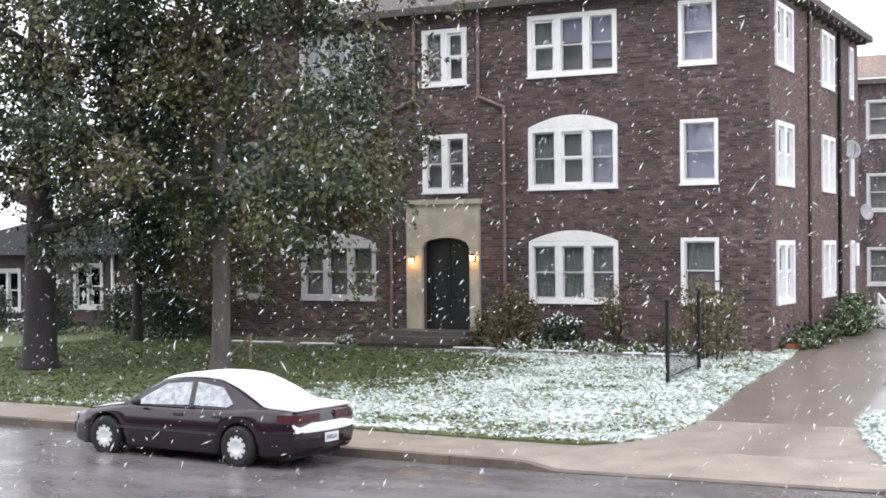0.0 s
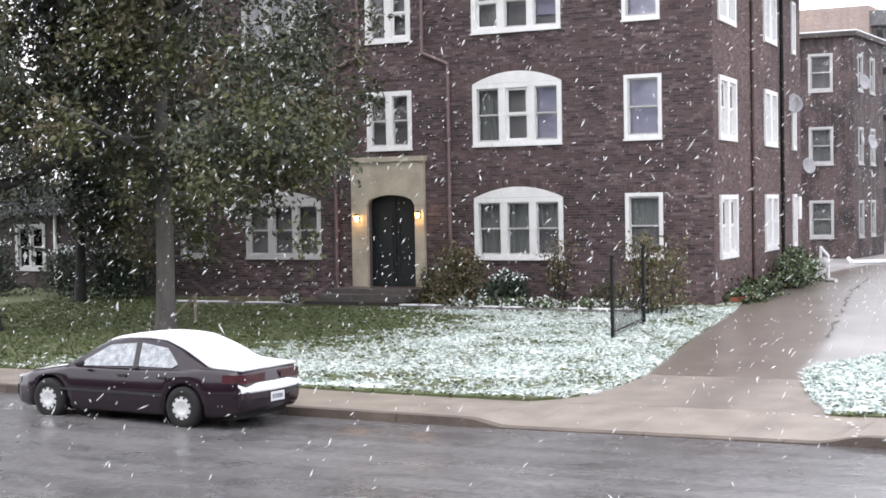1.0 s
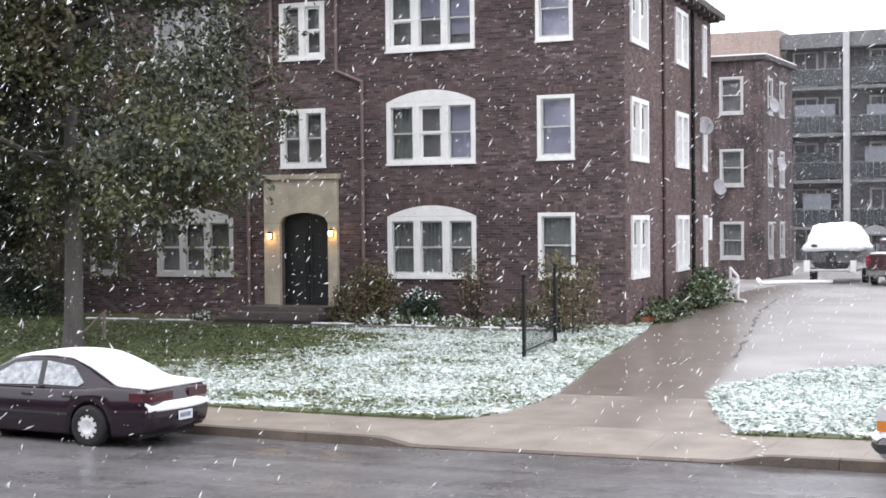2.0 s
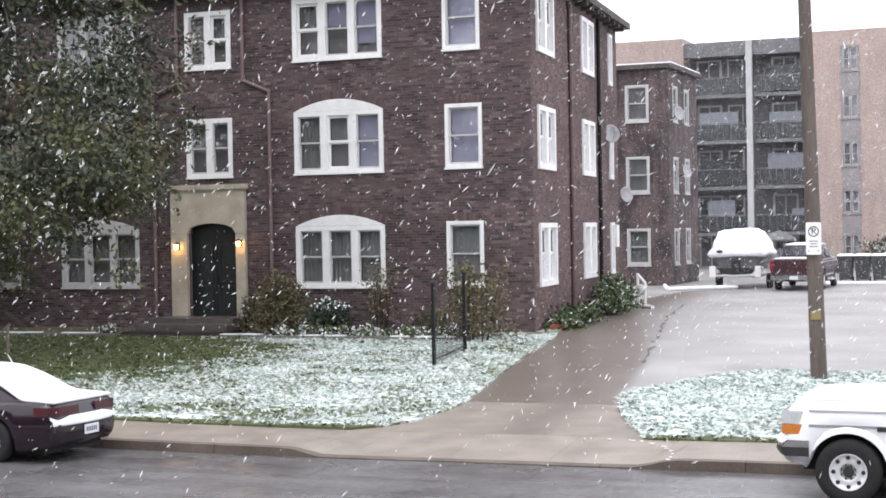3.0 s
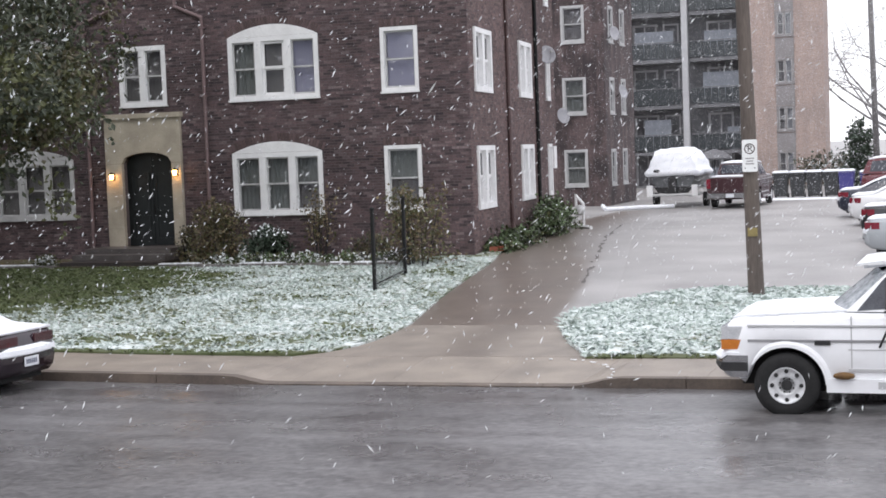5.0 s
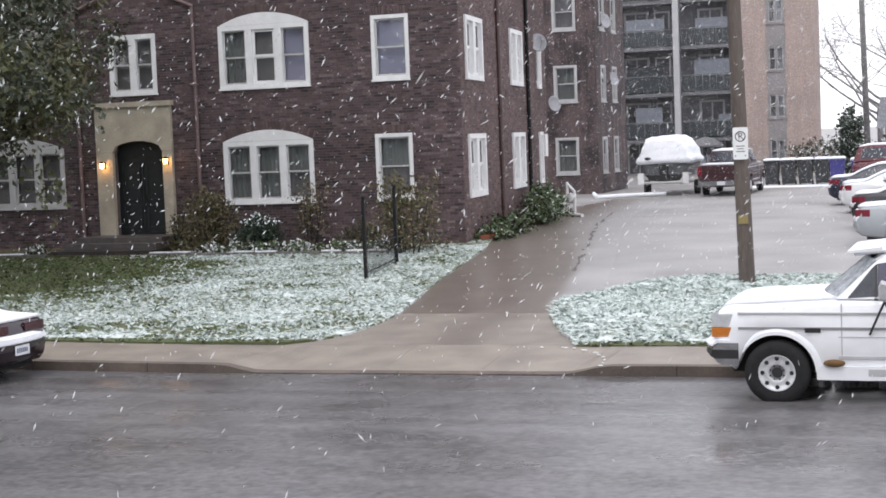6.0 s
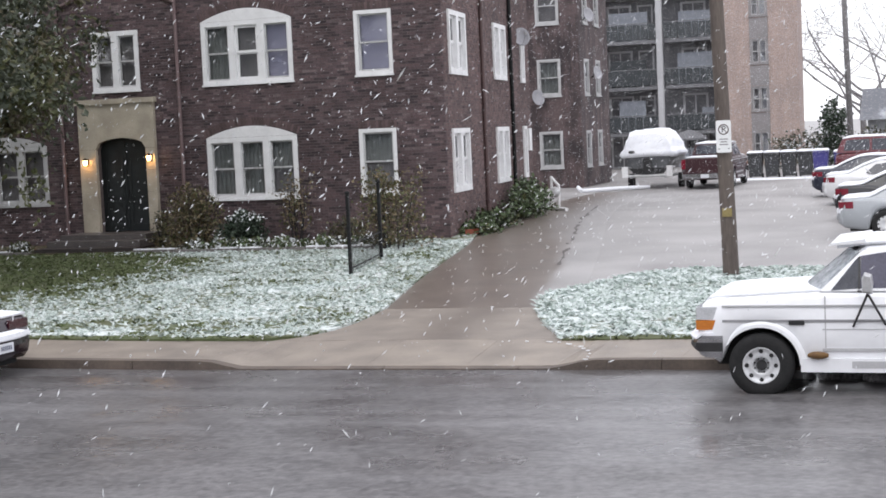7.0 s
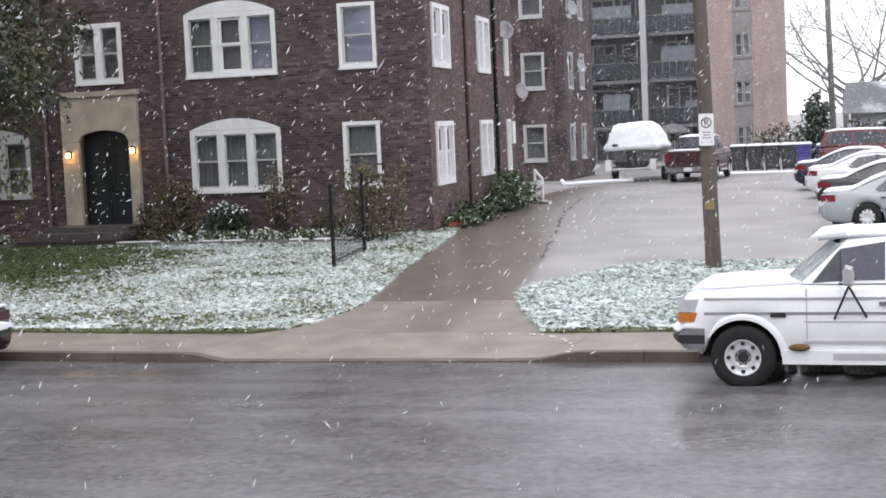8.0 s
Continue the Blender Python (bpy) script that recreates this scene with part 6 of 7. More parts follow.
    part("rear_bumper", bm, CHROME, ob, bevel=0.03)
    bm = bmesh.new()
    box(bm, 5.398, 5.415, -0.75, 0.75, 0.64, 1.19)
    part("tailgate", bm, colour, ob, bevel=0.006)
    bm = bmesh.new()
    box(bm, 5.561, 5.567, -0.16, 0.16, 0.44, 0.58)
    part("number_plate", bm, PLATE, ob)
    bm = bmesh.new()
    box(bm, 0.2, 5.1, -0.7, 0.7, 0.36, 0.95)
    part("underbody", bm, UNDER, ob)
    if snow:
        bm = bmesh.new()
        loft(bm, [[(x + 0.14 * (y / 0.95) ** 4, y, z) for x, z in ((0.06, 0.732), (-0.09, 0.732), (-0.155, 0.69), (-0.16, 0.71), (-0.1, 0.765), (0.06, 0.765))] for y in frange(-0.95, 0.95, 12)])
        part("bumper_snow", bm, SNOW, ob, "snow on the bumper")
    if visor:
        bm = bmesh.new()
        loft(bm, [[(1.52 + dx, y, z) for dx, z in ((0, 1.755), (0.03, 1.785), (0.42, 1.83), (0.42, 1.78))] for y in frange(-0.72, 0.72, 6)])
        part("sun_visor", bm, colour, ob, "white outside sun visor")
    if snow:
        part("roof_snow", snow_shell(frange(1.62, 3.42, 14), [(1.6, 1.75), (1.95, 1.79), (2.4, 1.8), (3.4, 1.77)], [(1.6, 0.7), (3.4, 0.69)], 0.04), SNOW, ob, "snow on the cab roof", smooth=True)
        part("bonnet_snow", snow_shell(frange(0.1, 1.44, 12), [(0.1, 1.15), (0.22, 1.19), (0.5, 1.21), (1.45, 1.255)], [(0.1, 0.78), (0.4, 0.86), (1.45, 0.84)], 0.03), SNOW, ob, "snow on the bonnet", smooth=True)
        bm = bmesh.new()
        box(bm, 3.7, 5.3, -0.78, 0.78, 1.235, 1.28)
        part("bed_snow", bm, SNOW, ob, bevel=0.02)
    return ob


WHITET = paint("white_truck_paint", (0.86, 0.87, 0.89), 0.3)
MAROON = paint("dark_red_truck_paint", (0.038, 0.009, 0.013), 0.4)
truck = pickup("pickup_truck", pose(16.82, -19.13, 0.0), WHITET, "white pickup truck with snowy bonnet and roof, parked at the kerb")
DRIFTWOOD = mat("wet_brown_leaf_clump", (0.2, 0.11, 0.03), 0.7, (0.1, 0.05, 0.02), 20, 90, bump=0.4)
bm = bmesh.new()
bmesh.ops.create_icosphere(bm, subdivisions=2, radius=1, matrix=Matrix.Translation((1.4, -0.99, 0.51)) @ Matrix.Diagonal((0.13, 0.05, 0.045, 1)))
part("leaf_clump", bm, DRIFTWOOD, truck, "clump of brown leaves caught behind the wheel", smooth=True)
pickup("pickup_truck", pose(10.05, 27.8, lot_z(9, 25) + 0.004, 0, 0, -90), MAROON, "dark red pickup truck with a snowy roof, tailgate towards the lot", steel=False, mirrors=False, visor=False)

# red estate far off in the lot
suv = thing("suv_car", "dark red sport utility car with snow on its roof", "car", pose(14.55, 29.0, lot_z(14, 29) + 0.004))
REDC = paint("red_suv_paint", (0.11, 0.014, 0.022), 0.4)
part("body", body_shell(sorted({0, 0.05, 4.6, *[round(0.1 + 0.09 * i, 3) for i in range(50)]}), [(0, 0.8), (0.05, 1.0), (0.3, 1.05), (1.2, 1.1), (4.55, 1.12), (4.6, 0.9)], [(0, 0.4), (4.6, 0.4)], [(0, 0.8), (0.2, 0.88), (4.5, 0.88), (4.6, 0.84)], ((0.85, 0.35), (3.65, 0.35)), 0.43), REDC, suv, smooth=True)
sb, ss = [(0.0, 1.1), (4.6, 1.1)], [(0.05, 1.12, 0.78, 0.82), (0.3, 1.68, 0.66, 0.83), (0.8, 1.74, 0.66, 0.83), (2.7, 1.74, 0.66, 0.83), (3.5, 1.12, 0.78, 0.82)]
part("cabin", cabin(ss, sb), REDC, suv)
for s in (-1, 1):
    part("side_window", side_glass(ss, sb, [(0.35, 0.15), (1.4, 0.15), (1.4, 0.9), (0.45, 0.9)], 0.008, s), CARGLASS, suv)
    part("side_window", side_glass(ss, sb, [(1.5, 0.15), (2.95, 0.15), (2.6, 0.9), (1.5, 0.9)], 0.008, s), CARGLASS, suv)
    for x in (0.85, 3.65):
        wheel(suv, x, s * 0.78, 0.35, 0.22, s)
part("snow_blanket", snow_shell(frange(0.3, 2.75, 10), [(0.3, 1.68), (0.8, 1.74), (2.75, 1.73)], [(0.3, 0.64), (2.75, 0.64)], 0.06), SNOW, suv, smooth=True)

# boat on its trailer, under snow
HULL = mat("grey_boat_hull", (0.14, 0.145, 0.15), 0.4, (0.08, 0.085, 0.09), 2, 30, bump=0.05)
boat = thing("boat", "grey boat on a trailer under a snow-covered tarpaulin", "boat", pose(7.48, 24.0, lot_z(8, 24)))
bm = bmesh.new()
loft(bm, [[(w * a, y, 0.55 + 0.85 * b + 0.15 * (y / 6) ** 2) for a, b in ((0, 0), (-0.5, 0.18), (-0.9, 0.5), (-1.0, 1.0), (1.0, 1.0), (0.9, 0.5), (0.5, 0.18))] for y, w in ((0, 0.88), (1.5, 0.93), (3.2, 0.9), (4.6, 0.75), (5.6, 0.4), (6.0, 0.06))])
part("hull", bm, HULL, boat)
bm = bmesh.new()
rings = []
for y, w, h in ((-0.1, 0.99, 0.8), (0.1, 1.0, 0.99), (1.0, 1.0, 1.02), (2.4, 0.98, 1.0), (3.8, 0.86, 0.75), (5.2, 0.62, 0.4), (6.0, 0.12, 0.2)):
    rings.append([(w * a, y, 1.42 + h * b) for a, b in ((-1.08, -0.12), (-1.14, -0.02), (-1.1, 0.1), (-0.96, 0.22), (-0.9, 0.62), (-0.74, 0.92), (-0.5, 1.0), (0.5, 1.01), (0.74, 0.9), (0.9, 0.6), (0.97, 0.22), (1.1, 0.12), (1.14, 0.0), (1.08, -0.1))])
loft(bm, rings)
bmesh.ops.subdivide_edges(bm, edges=bm.edges[:], cuts=3, use_grid_fill=True)
bm.normal_update()
for v in bm.verts:
    v.co += v.normal * (0.07 * noise.noise(v.co * 1.5) + 0.03 * noise.noise(v.co * 4.0))
part("snowy_cover", bm, SNOW, boat, "tarpaulin buried in snow", smooth=True)
for a, b, c, w in ((-0.66, -0.1, 1.53, 0.15),):
    bm = bmesh.new()
    bmesh.ops.create_icosphere(bm, subdivisions=2, radius=1, matrix=Matrix.Translation((a, b, c)) @ Matrix.Diagonal((w, 0.05, 0.07, 1)))
    part("cover_opening", bm, TRIM, boat, "dark opening in the tarpaulin", smooth=True)
for a, b, r in (((-0.95, -0.25, 0.55), (0.95, -0.25, 0.55), 0.05), ((-0.7, -0.2, 0.5), (-0.7, 5.5, 0.5), 0.05), ((0.7, -0.2, 0.5), (0.7, 5.5, 0.5), 0.05)):
    bm = bmesh.new()
    tube(bm, a, b, r, seg=8)
    part("trailer_beam", bm, GREYWHITE, boat)
for s in (-1, 1):
    bm = bmesh.new()
    tube(bm, (s * 0.95, 1.6, 0.3), (s * 1.15, 1.6, 0.3), 0.3, seg=20)
    part("trailer_wheel", bm, RUBBER, boat)
    bm = bmesh.new()
    box(bm, s * 0.92 - 0.12, s * 0.92 + 0.12, -0.33, -0.27, 0.5, 0.95)
    part("trailer_board", bm, WHITE, boat)

# dark plate set on the lower stern to paint the shade below the hull
bm = bmesh.new()
loft(bm, [[(0.88 * x, -0.012 - 0.03 * e, z) for x, z in ((-0.9, 0.86), (0.9, 0.86), (0.7, 0.62), (0, 0.58), (-0.7, 0.62))] for e in (0, 1)])
part("transom_shade", bm, TRIM, boat, "dark plate painting the shade under the stern")
bm = bmesh.new()
box(bm, -0.16, 0.16, -0.28, 0.02, 0.62, 1.28)
part("outboard_motor", bm, TRIM, boat, bevel=0.05)

# ---- wheeled bins ----
BIN = mat("dark_grey_bin_plastic", (0.03, 0.032, 0.034), 0.5, (0.02, 0.021, 0.022), 6, 60, bump=0.05)
BIN_B = mat("blue_violet_bin_plastic", (0.05, 0.045, 0.22), 0.45, (0.04, 0.035, 0.16), 6, 60, bump=0.05)


def wheeled_bin(x, y, material, label, w=0.66, h=1.08):
    ob = thing("wheeled_bin", label, "bin", pose(x, y, lot_z(x, y)), "bins in a row")
    bm = bmesh.new()
    loft(bm, [[(a * w / 2 * q, b * 0.36 * q, z) for a, b in ((-1, -1), (1, -1), (1, 1), (-1, 1))] for z, q in ((0.06, 0.8), (h * 0.9, 0.98), (h * 0.92, 1.03), (h, 1.03))])
    part("bin_body", bm, material, ob)
    bm = bmesh.new()
    loft(bm, [[(a * w / 2 * q, b * 0.39 * q, z) for a, b in ((-1, -1), (1, -1), (1, 1), (-1, 1))] for z, q in ((h + 0.003, 1.05), (h + 0.05, 1.0), (h + 0.07, 0.85))])
    part("lid", bm, material, ob)
    bm = bmesh.new()
    loft(bm, [[(a * w / 2 * q, b * 0.39 * q, z) for a, b in ((-1, -1), (1, -1), (1, 1), (-1, 1))] for z, q in ((h + 0.052, 1.04), (h + 0.1, 1.0), (h + 0.14, 0.8))])
    part("snow_cap", bm, SNOW, ob, "snow on the lid")
    for s in (-1, 1):
        bm = bmesh.new()
        tube(bm, (s * w * 0.36, 0.3, 0.1), (s * w * 0.46, 0.3, 0.1), 0.1, seg=12)
        part("bin_wheel", bm, RUBBER, ob)
    return ob


for i in range(4):
    wheeled_bin(10.72 + 0.74 * i, 32.3, BIN, "dark grey wheeled bin with snow on its lid")
wheeled_bin(13.6, 32.3, BIN_B, "blue-violet wheeled bin with snow on its lid")
wheeled_bin(14.45, 32.8, BIN_B, "blue-violet wheeled bin with snow on its lid", 0.6, 1.0)
structure("snow_patch", grid_sheet(lambda y: (9.8 + 0.2 * math.sin(y * 3), 14.2), frange(29.6, 31.8, 8), 16, lambda x, y: lot_z(x, y) + 0.014 + 0.01 * noise.noise((x, y, 0)), 0.02), SNOW, "patch of lying snow in front of the bins", "snow")

# ---- utility poles and the parking sign ----
POLE = mat("weathered_brown_pole", (0.13, 0.105, 0.09), 0.85, (0.07, 0.056, 0.05), 5, 40, stretch=(1, 1, 0.12), bump=0.5)
gz = lot_z(15.65, -9.0) + 0.05
upole = thing("utility_pole", "weathered wooden utility pole rising from the snowy strip", "pole", pose(15.6, -9.0, gz))
bm = bmesh.new()
loft(bm, [[(-0.024 * h + (0.155 - 0.005 * h) * math.cos(i * math.tau / 16), (0.155 - 0.005 * h) * math.sin(i * math.tau / 16), h) for i in range(16)] for h in (-0.2, 0, 1.5, 3, 5, 7, 9.5)])
part("shaft", bm, POLE, upole, smooth=True)
TAG = mat("yellow_pole_tag", (0.28, 0.22, 0.08), 0.5, (0.18, 0.14, 0.06), 9, 60, bump=0.02)
bm = bmesh.new()
box(bm, -0.11, 0.07, -0.166, -0.152, 1.12, 1.28)
part("tag", bm, TAG, upole, "yellow metal tag", bevel=0.004)
sign = thing("parking_sign", "white no-parking sign fixed to the pole", "sign", pose(15.57, -9.22, gz + 2.33))
bm = bmesh.new()
pts = []
for cx, cz, a0 in ((0.11, 0.03, -90), (0.11, 0.57, 0), (-0.11, 0.57, 90), (-0.11, 0.03, 180)):
    pts += [(cx + 0.03 * math.cos(radians(a0 + 30 * k)), cz + 0.03 * math.sin(radians(a0 + 30 * k))) for k in range(4)]
prism(bm, pts, -0.004, 0.004)
part("sign_plate", bm, WHITE, sign)
SIGN_K = mat("black_sign_print", (0.02, 0.02, 0.022), 0.5, bump=0)
SIGN_R = mat("dark_sign_ring", (0.06, 0.03, 0.03), 0.5, bump=0)
bm = bmesh.new()
n = 28
loft(bm, [[(q * math.cos(i * math.tau / n), y, 0.43 + q * math.sin(i * math.tau / n)) for i in range(n)] for q, y in ((0.1, -0.0045), (0.1, -0.007), (0.08, -0.007), (0.08, -0.0045))], caps=False)
part("prohibition_ring", bm, SIGN_R, sign)
bm = bmesh.new()
prism(bm, [(-0.068, 0.488), (-0.058, 0.498), (0.068, 0.372), (0.058, 0.362)], -0.0085, -0.0065)
part("prohibition_bar", bm, SIGN_R, sign)
cu = bpy.data.curves.new("letter", "FONT")
cu.body, cu.size, cu.extrude, cu.align_x, cu.align_y = "P", 0.17, 0.001, "CENTER", "CENTER"
cu.materials.append(SIGN_K)
letter = new("sign_letter", cu)
letter.parent, letter.matrix_basis = sign, pose(0, -0.0055, 0.43, 90, 0, 0)
for z, w in ((0.24, 0.16), (0.19, 0.12), (0.14, 0.16)):
    bm = bmesh.new()
    box(bm, -w / 2, w / 2, -0.006, -0.0045, z, z + 0.02)
    part("text_bar", bm, SPAN, sign)
for s in (-1, 1):
    bm = bmesh.new()
    tube(bm, (s * 0.09, -0.012, 0.07), (s * 0.09, 0.0, 0.07), 0.012, seg=8)
    part("bolt", bm, IRON, sign)
bm = bmesh.new()
box(bm, -0.03, 0.03, 0.005, 0.08, 0.1, 0.5)
part("bracket", bm, IRON, sign)

POLE_G = mat("silvered_pole_wood", (0.17, 0.16, 0.16), 0.85, (0.1, 0.097, 0.097), 5, 40, stretch=(1, 1, 0.12), bump=0.4)
far_pole = thing("utility_pole", "grey wooden utility pole far behind the lot", "pole", pose(14.4, 40.0, 0.5))
bm = bmesh.new()
tube(bm, (0, 0, -0.2), (-0.25, 0, 11), 0.16, 0.12, 12)
part("shaft", bm, POLE_G, far_pole, smooth=True)

# ---- far right: low house, evergreen, bare trees ----
SIDING = mat("pale_grey_siding", (0.34, 0.35, 0.36), 0.7, (0.28, 0.29, 0.3), 2, 30, stretch=(0.2, 1, 6), bump=0.1)
far = thing("garage_house", "low grey house with a snow-dusted roof beyond the lot", "house", pose(14.95, 44.0, 0.6))
bm = bmesh.new()
box(bm, 0, 9, 0, 6, 0, 2.4)
part("wall", bm, SIDING, far)
SHINGLE = mat("grey_shingles_with_snow", (0.13, 0.135, 0.15), 0.8, (0.55, 0.57, 0.6), 0.4, 12, mix=0.8, contrast=(0.5, 0.62), bump=0.2)
bm = bmesh.new()
loft(bm, [[(x, y, z) for y, z in ((-0.5, 2.36), (3, 4.0), (6.5, 2.36), (3, 2.41))] for x in (-0.4, 9.4)])
part("roof", bm, SHINGLE, far, "grey shingle roof with drifts of snow")
for x in (1.5, 5.2):
    bm = bmesh.new()
    ring(bm, x, x + 1.4, 0.9, 2.0, 0.1, -0.04, -0.002)
    wf = part("window", bm, WHITE, far)
    bm = bmesh.new()
    box(bm, x + 0.1, x + 1.3, -0.02, -0.004, 1.0, 1.9)
    part("pane", bm, CARGLASS, wf)
shrub(13.4, 40.6, 0.55, 0.85, 0.85, 3.5, 2600, 0.17, [LEAF_D], (1,), 71, "tall dark evergreen shrub beyond the lot", 8, airy=0.55)
for i in range(5):
    shrub(10.9 + 1.5 * i, 43.0, 0.55, 1.3, 0.6, 1.7 + 0.3 * (i % 2), 900, 0.16, [LEAF_B, LEAF_D, SNOW_L], (4, 2, 1), 72 + i, "brown leafless hedge plant behind the bins", 16, airy=0.5)


# bark of the far trees, lightened to paint in the haze of distance
BARK_F = mat("haze_paled_bark", (0.22, 0.21, 0.215), 0.85, (0.15, 0.14, 0.145), 6, 40, bump=0.3)


def bare_tree(x, y, h, r, seed, lean=0.0):
    """A short bole that splits into arching limbs, with a haze of fine twigs."""
    rnd = random.Random(seed)
    ob = thing("bare_tree", "leafless grey tree far behind the lot", "tree", pose(x, y, 0.5), "bare trees")
    bm = bmesh.new()
    f = h * 0.28
    loft(bm, [[(r * s * math.cos(k * math.tau / 10) + lean * z, r * s * math.sin(k * math.tau / 10), z) for k in range(10)] for z, s in ((-0.2, 1.4), (0.4, 1.1), (f * 0.6, 0.95), (f, 0.9), (f * 1.15, 0.5))])
    part("trunk", bm, BARK_F, ob, smooth=True)
    bm = bmesh.new()
    tips = []
    for k in range(7):
        a = k * 2.4 + rnd.uniform(-0.3, 0.3)
        d = Vector((math.cos(a), 0.6 * math.sin(a), 0.35 + 0.55 * rnd.random())).normalized()
        limb(bm, (lean * f, 0, f * (0.75 + 0.055 * k)), d, h * rnd.uniform(0.42, 0.6), r * 0.42, rnd, tips, 3, 0.16)
    tagged(part("branchwork", bm, BARK_F, ob), kind="stuff")
    bm = bmesh.new()
    for p, _ in tips:
        if rnd.random() < 0.6:
            q = p + Vector((rnd.gauss(0, 0.5), rnd.gauss(0, 0.5), rnd.gauss(0.1, 0.4)))
            tube(bm, p, q, 0.012, 0.006, 3, caps=False)
    tagged(part("twig_haze", bm, BARK_F, ob), kind="stuff")


for x, y, h, r, seed, lean in ((14.75, 60, 13, 0.22, 1, 0.02), (13.5, 64, 12, 0.2, 2, -0.02), (18.6, 66, 14, 0.2, 3, 0.0)):
    bare_tree(x, y, h, r, seed, lean)

# a folded garden umbrella on the ground-floor terrace of the tower
terrace = thing("garden_umbrella", "grey garden umbrella dusted with snow before the tower", "umbrella", pose(4.88, 49.0, lot_z(4.9, 49)))
bm = bmesh.new()
tube(bm, (0, 0, 0), (0, 0, 2.2), 0.03, seg=8)
part("pole", bm, IRON, terrace)
bm = bmesh.new()
loft(bm, [[(q * math.cos(i * math.tau / 8), q * math.sin(i * math.tau / 8), z) for i in range(8)] for q, z in ((1.0, 1.62), (1.02, 1.72), (0.55, 2.05), (0.05, 2.22))])
part("canopy", bm, CONC_D, terrace, "sloping grey canopy")
bm = bmesh.new()
tube(bm, (0, 0, -0.02), (0, 0, 0.1), 0.3, 0.25, 14)
part("base", bm, CONC_D, terrace)

# ---- falling snow, hanging in the air between the street and the houses ----
FLAKE = mat("falling_snow_flake", (0.9, 0.91, 0.93), 0.7, (0.84, 0.85, 0.88), 3, 20, bump=0)
fn, fl = FLAKE.node_tree.nodes, FLAKE.node_tree.links
thin, through_mix = fn.new("ShaderNodeBsdfTransparent"), fn.new("ShaderNodeMixShader")
through_mix.inputs["Fac"].default_value = 0.42
fl.new(fn["Principled BSDF"].outputs[0], through_mix.inputs[1])
fl.new(thin.outputs[0], through_mix.inputs[2])
fl.new(through_mix.outputs[0], fn["Material Output"].inputs["Surface"])
rnd = random.Random(77)
verts, faces = [], []
slant = Vector((0.56, 0.22, 0.8)).normalized()


def flakes(count, near, far, a0, a1, z1, r0, r1, stretch, power=0.8):
    """Flakes between two distances from the porch, over a fan of directions."""
    for i in range(count):
        d = near + (far - near) * rnd.random() ** power
        a = radians(rnd.uniform(a0, a1))
        c = Vector((19.9 - d * math.sin(a), -38.2 + d * math.cos(a), rnd.uniform(0.05, min(z1, 3.3 + d * 0.2))))
        if c.z < 3.3 - d * 0.27 or (c.y > -0.3 and c.x < 7.2 and c.y < 26.5) or c.y > 50:
            continue
        r = rnd.uniform(r0, r1)
        dirv = (slant + Vector((rnd.gauss(0, 0.5), rnd.gauss(0, 0.4), rnd.gauss(0, 0.25)))).normalized() * r * rnd.choice(stretch)
        s1 = dirv.orthogonal().normalized() * r
        s2 = dirv.cross(s1).normalized() * r * rnd.uniform(0.5, 1)
        k = len(verts)
        verts.extend(tuple(p) for p in (c + dirv, c - dirv, c + s1, c + s2, c - s1, c - s2))
        faces.extend(((k, k + 2, k + 3), (k, k + 3, k + 4), (k, k + 4, k + 5), (k, k + 5, k + 2), (k + 1, k + 3, k + 2), (k + 1, k + 4, k + 3), (k + 1, k + 5, k + 4), (k + 1, k + 2, k + 5)))


flakes(110, 4, 9, 0, 48, 9, 0.002, 0.0034, (5.0, 7.0, 9.0), 0.6)
flakes(420, 9, 18, 0, 48, 9, 0.0035, 0.0065, (3.0, 5.0, 7.0), 0.8)
flakes(6500, 19, 38, -1, 50, 13, 0.004, 0.0085, (1.2, 1.8, 2.6, 4.5), 0.9)
flakes(2000, 18, 34, -1, 50, 13, 0.008, 0.0125, (1.6, 2.6, 4.0, 5.5), 0.9)
flakes(85000, 42, 88, 0, 22, 15, 0.005, 0.0095, (1.2, 1.8, 2.6), 1.0)
me = bpy.data.meshes.new("falling_snow")
me.from_pydata(verts, [], faces)
me.materials.append(FLAKE)
tagged(new("falling_snow", me), "white snowflakes falling through the air", "snow", kind="stuff")

# ---- small things on the ground ----
SLUSH = mat("dirty_slush", (0.72, 0.72, 0.73), 0.6, (0.16, 0.16, 0.165), 14, 60, bump=0.4)
rnd = random.Random(5)
for i in range(14):
    bm = bmesh.new()
    bmesh.ops.create_icosphere(bm, subdivisions=2, radius=1)
    for v in bm.verts:
        v.co *= 1 + 0.35 * noise.noise(v.co * 2.1 + Vector((i, 0, 0)))
        v.co = Vector((v.co.x * rnd.uniform(0.08, 0.085) * (1 + i % 3), v.co.y * 0.09, v.co.z * 0.085))
    tagged(part("slush_lump", bm, SLUSH, None, m=pose(18.0 + 0.22 * i + rnd.uniform(-0.05, 0.05), -18.75 - 0.35 * rnd.random(), 0.05, 0, 0, rnd.uniform(-20, 20)), smooth=True), "lump of dirty slush in the gutter", "slush", "slush in the gutter")
POT = mat("wet_terracotta", (0.26, 0.07, 0.035), 0.6, (0.17, 0.045, 0.025), 8, 50, bump=0.2)
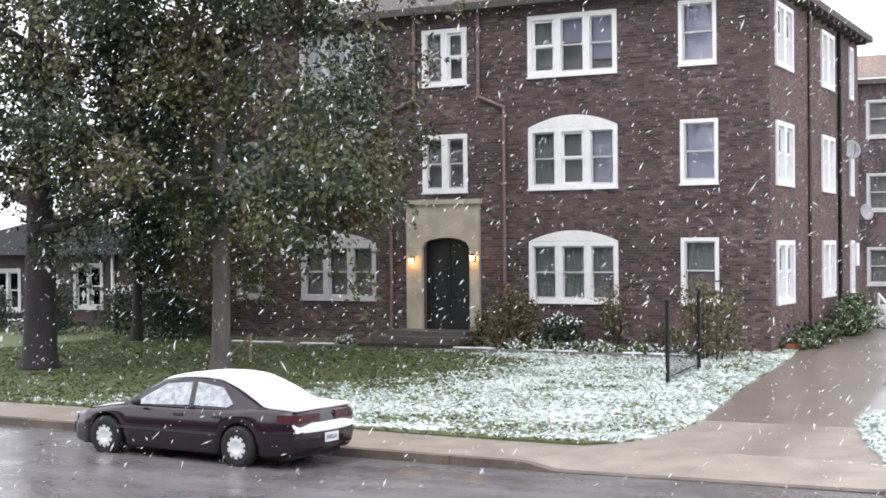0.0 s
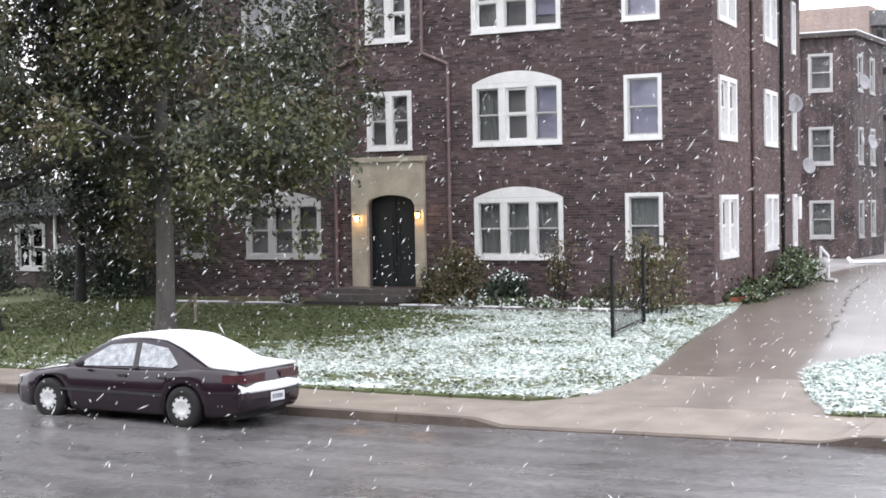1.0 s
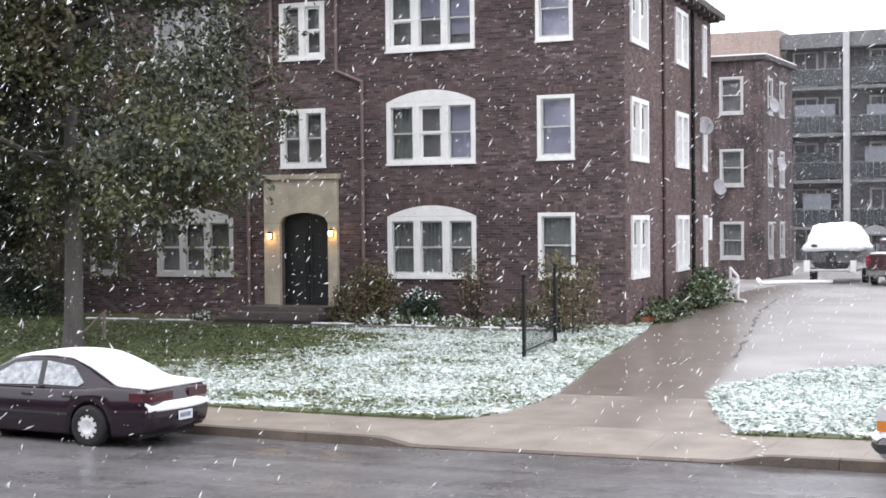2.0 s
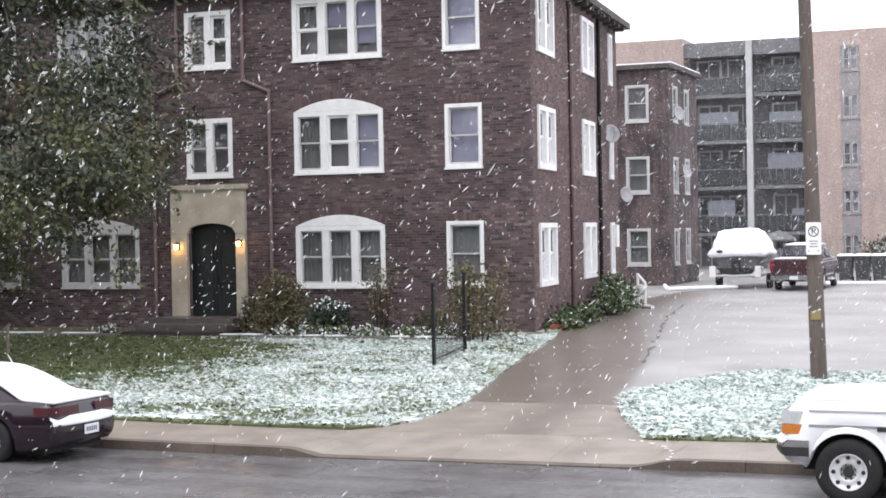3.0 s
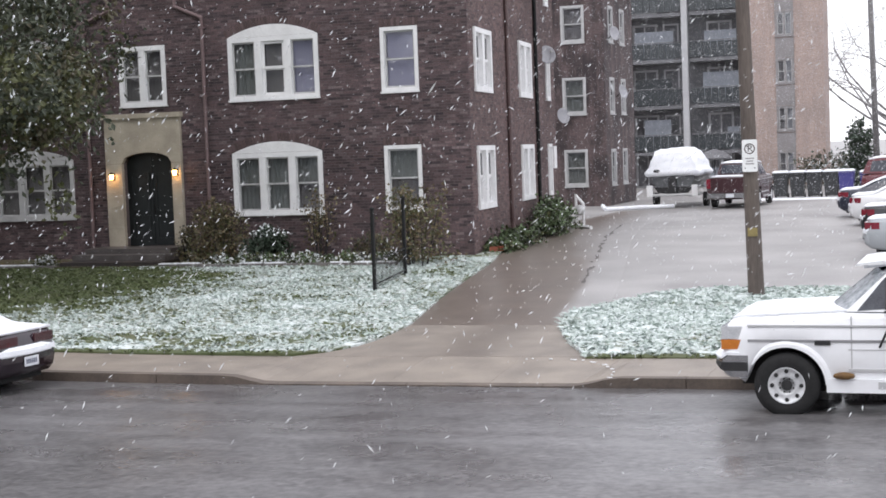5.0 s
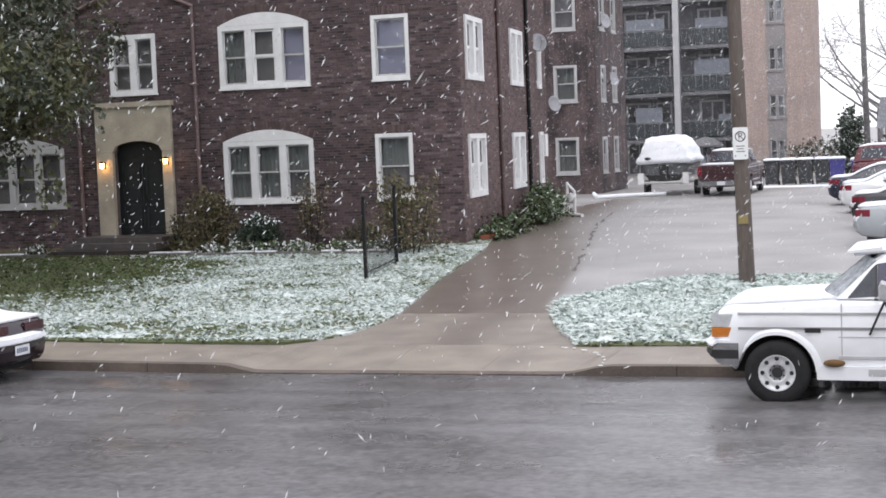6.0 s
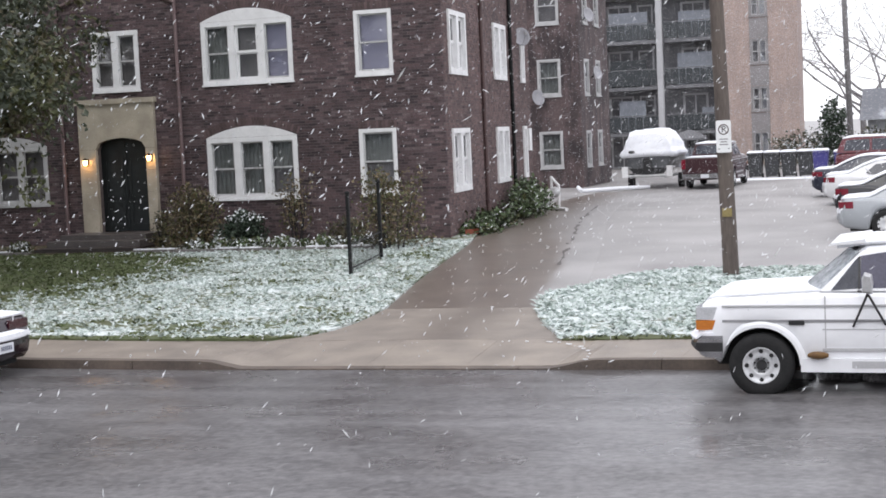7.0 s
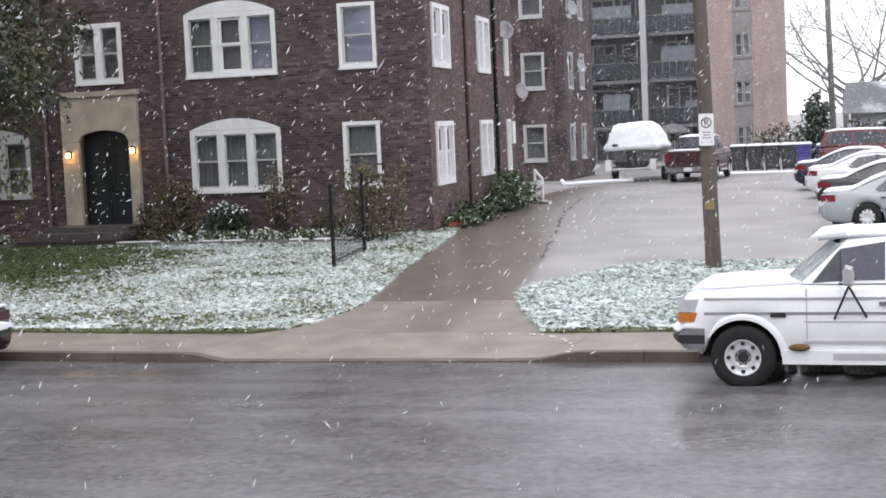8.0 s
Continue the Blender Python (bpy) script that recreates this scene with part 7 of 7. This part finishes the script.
for i, (px_, py_, rz) in enumerate(((7.2, 0.9, 20), (7.34, 1.15, 75), (7.12, 1.3, 130))):
    bm = bmesh.new()
    box(bm, -0.11, 0.11, -0.055, 0.055, 0, 0.13)
    tagged(part("loose_brick", bm, POT, None, m=pose(px_, py_, lawn_z(px_, py_) + 0.0, 0, 0, rz), bevel=0.012), "loose wet red brick lying at the corner of the wall", "brick", "loose bricks")


# ---- brickwork of the apartment building, laid course by course ----
def lay_bricks(wall, length, z0, z1, holes, material, picked, seed, pitch=0.225, rise=0.0755):
    """Stretcher courses round the openings; those in the picked stretch are single bricks, the rest one joined part."""
    rnd = random.Random(seed)
    verts, faces = [], []
    singles = 0
    k = 0
    while z0 + k * rise + 0.066 < z1:
        za = z0 + k * rise
        zb = za + 0.064
        cuts = [(h[0] + 0.02, h[1] - 0.02) for h in holes if h[2] < (za + zb) / 2 < h[3]]
        u = -pitch * (0.5 * (k % 2)) - 0.03 * rnd.random()
        while u < length:
            ua, ub = max(u, 0.0), min(u + pitch - 0.011, length)
            for a, b in cuts:
                if a < ua < b:
                    ua = min(b, ub)
                elif ua <= a < ub:
                    ub = a
            u += pitch
            if ub - ua < 0.025:
                continue
            front = -0.006 - 0.011 * rnd.random()
            back = 0.06 if ub > length - 0.02 or ua < 0.02 else 0.004
            if picked(ua, za) and ub - ua > 0.2 and back < 0.05 and singles < 300:
                singles += 1
                part("brick", shared(("unit", material.name), lambda: unit_brick(pitch - 0.011, 0.064, material)), None, wall, m=pose(ua, front, za + rnd.uniform(-0.002, 0.002), 0, rnd.gauss(0, 0.3), 0))
                continue
            jog = rnd.uniform(-0.002, 0.002)
            i = len(verts)
            verts.extend(((ua, back, za), (ub, back, za), (ub, back, zb), (ua, back, zb), (ua + 0.003, front, za + 0.003 + jog), (ub - 0.003, front, za + 0.003 + jog), (ub - 0.003, front, zb - 0.003 + jog), (ua + 0.003, front, zb - 0.003 + jog)))
            faces.extend(((i + 4, i + 5, i + 6, i + 7), (i, i + 1, i + 5, i + 4), (i + 1, i + 2, i + 6, i + 5), (i + 2, i + 3, i + 7, i + 6), (i + 3, i, i + 4, i + 7)))
        k += 1
    me = bpy.data.meshes.new("brickwork")
    me.from_pydata(verts, [], faces)
    me.materials.append(material)
    tagged(part("brickwork", me, None, wall), kind="stuff")


def unit_brick(w, h, material):
    bm = bmesh.new()
    loft(bm, [[(x, y, z) for x, z in ((e, e), (w - e, e), (w - e, h - e), (e, h - e))] for e, y in ((0, 0.02), (0, 0.004), (0.003, 0.0))])
    return mesh_of("brick", bm, material)


lay_bricks(front_wall, X1 - X0, ZB, ZT, front_holes, BRICK_UNIT, lambda u, z: 17.85 < u and z < 4.4, 101)
lay_bricks(side_wall, SIDE_L - 0.04, ZB, ZT, side_holes, BRICK_UNIT_R, lambda u, z: 2.75 < u < 4.7 and 1.0 < z < 3.7, 102)
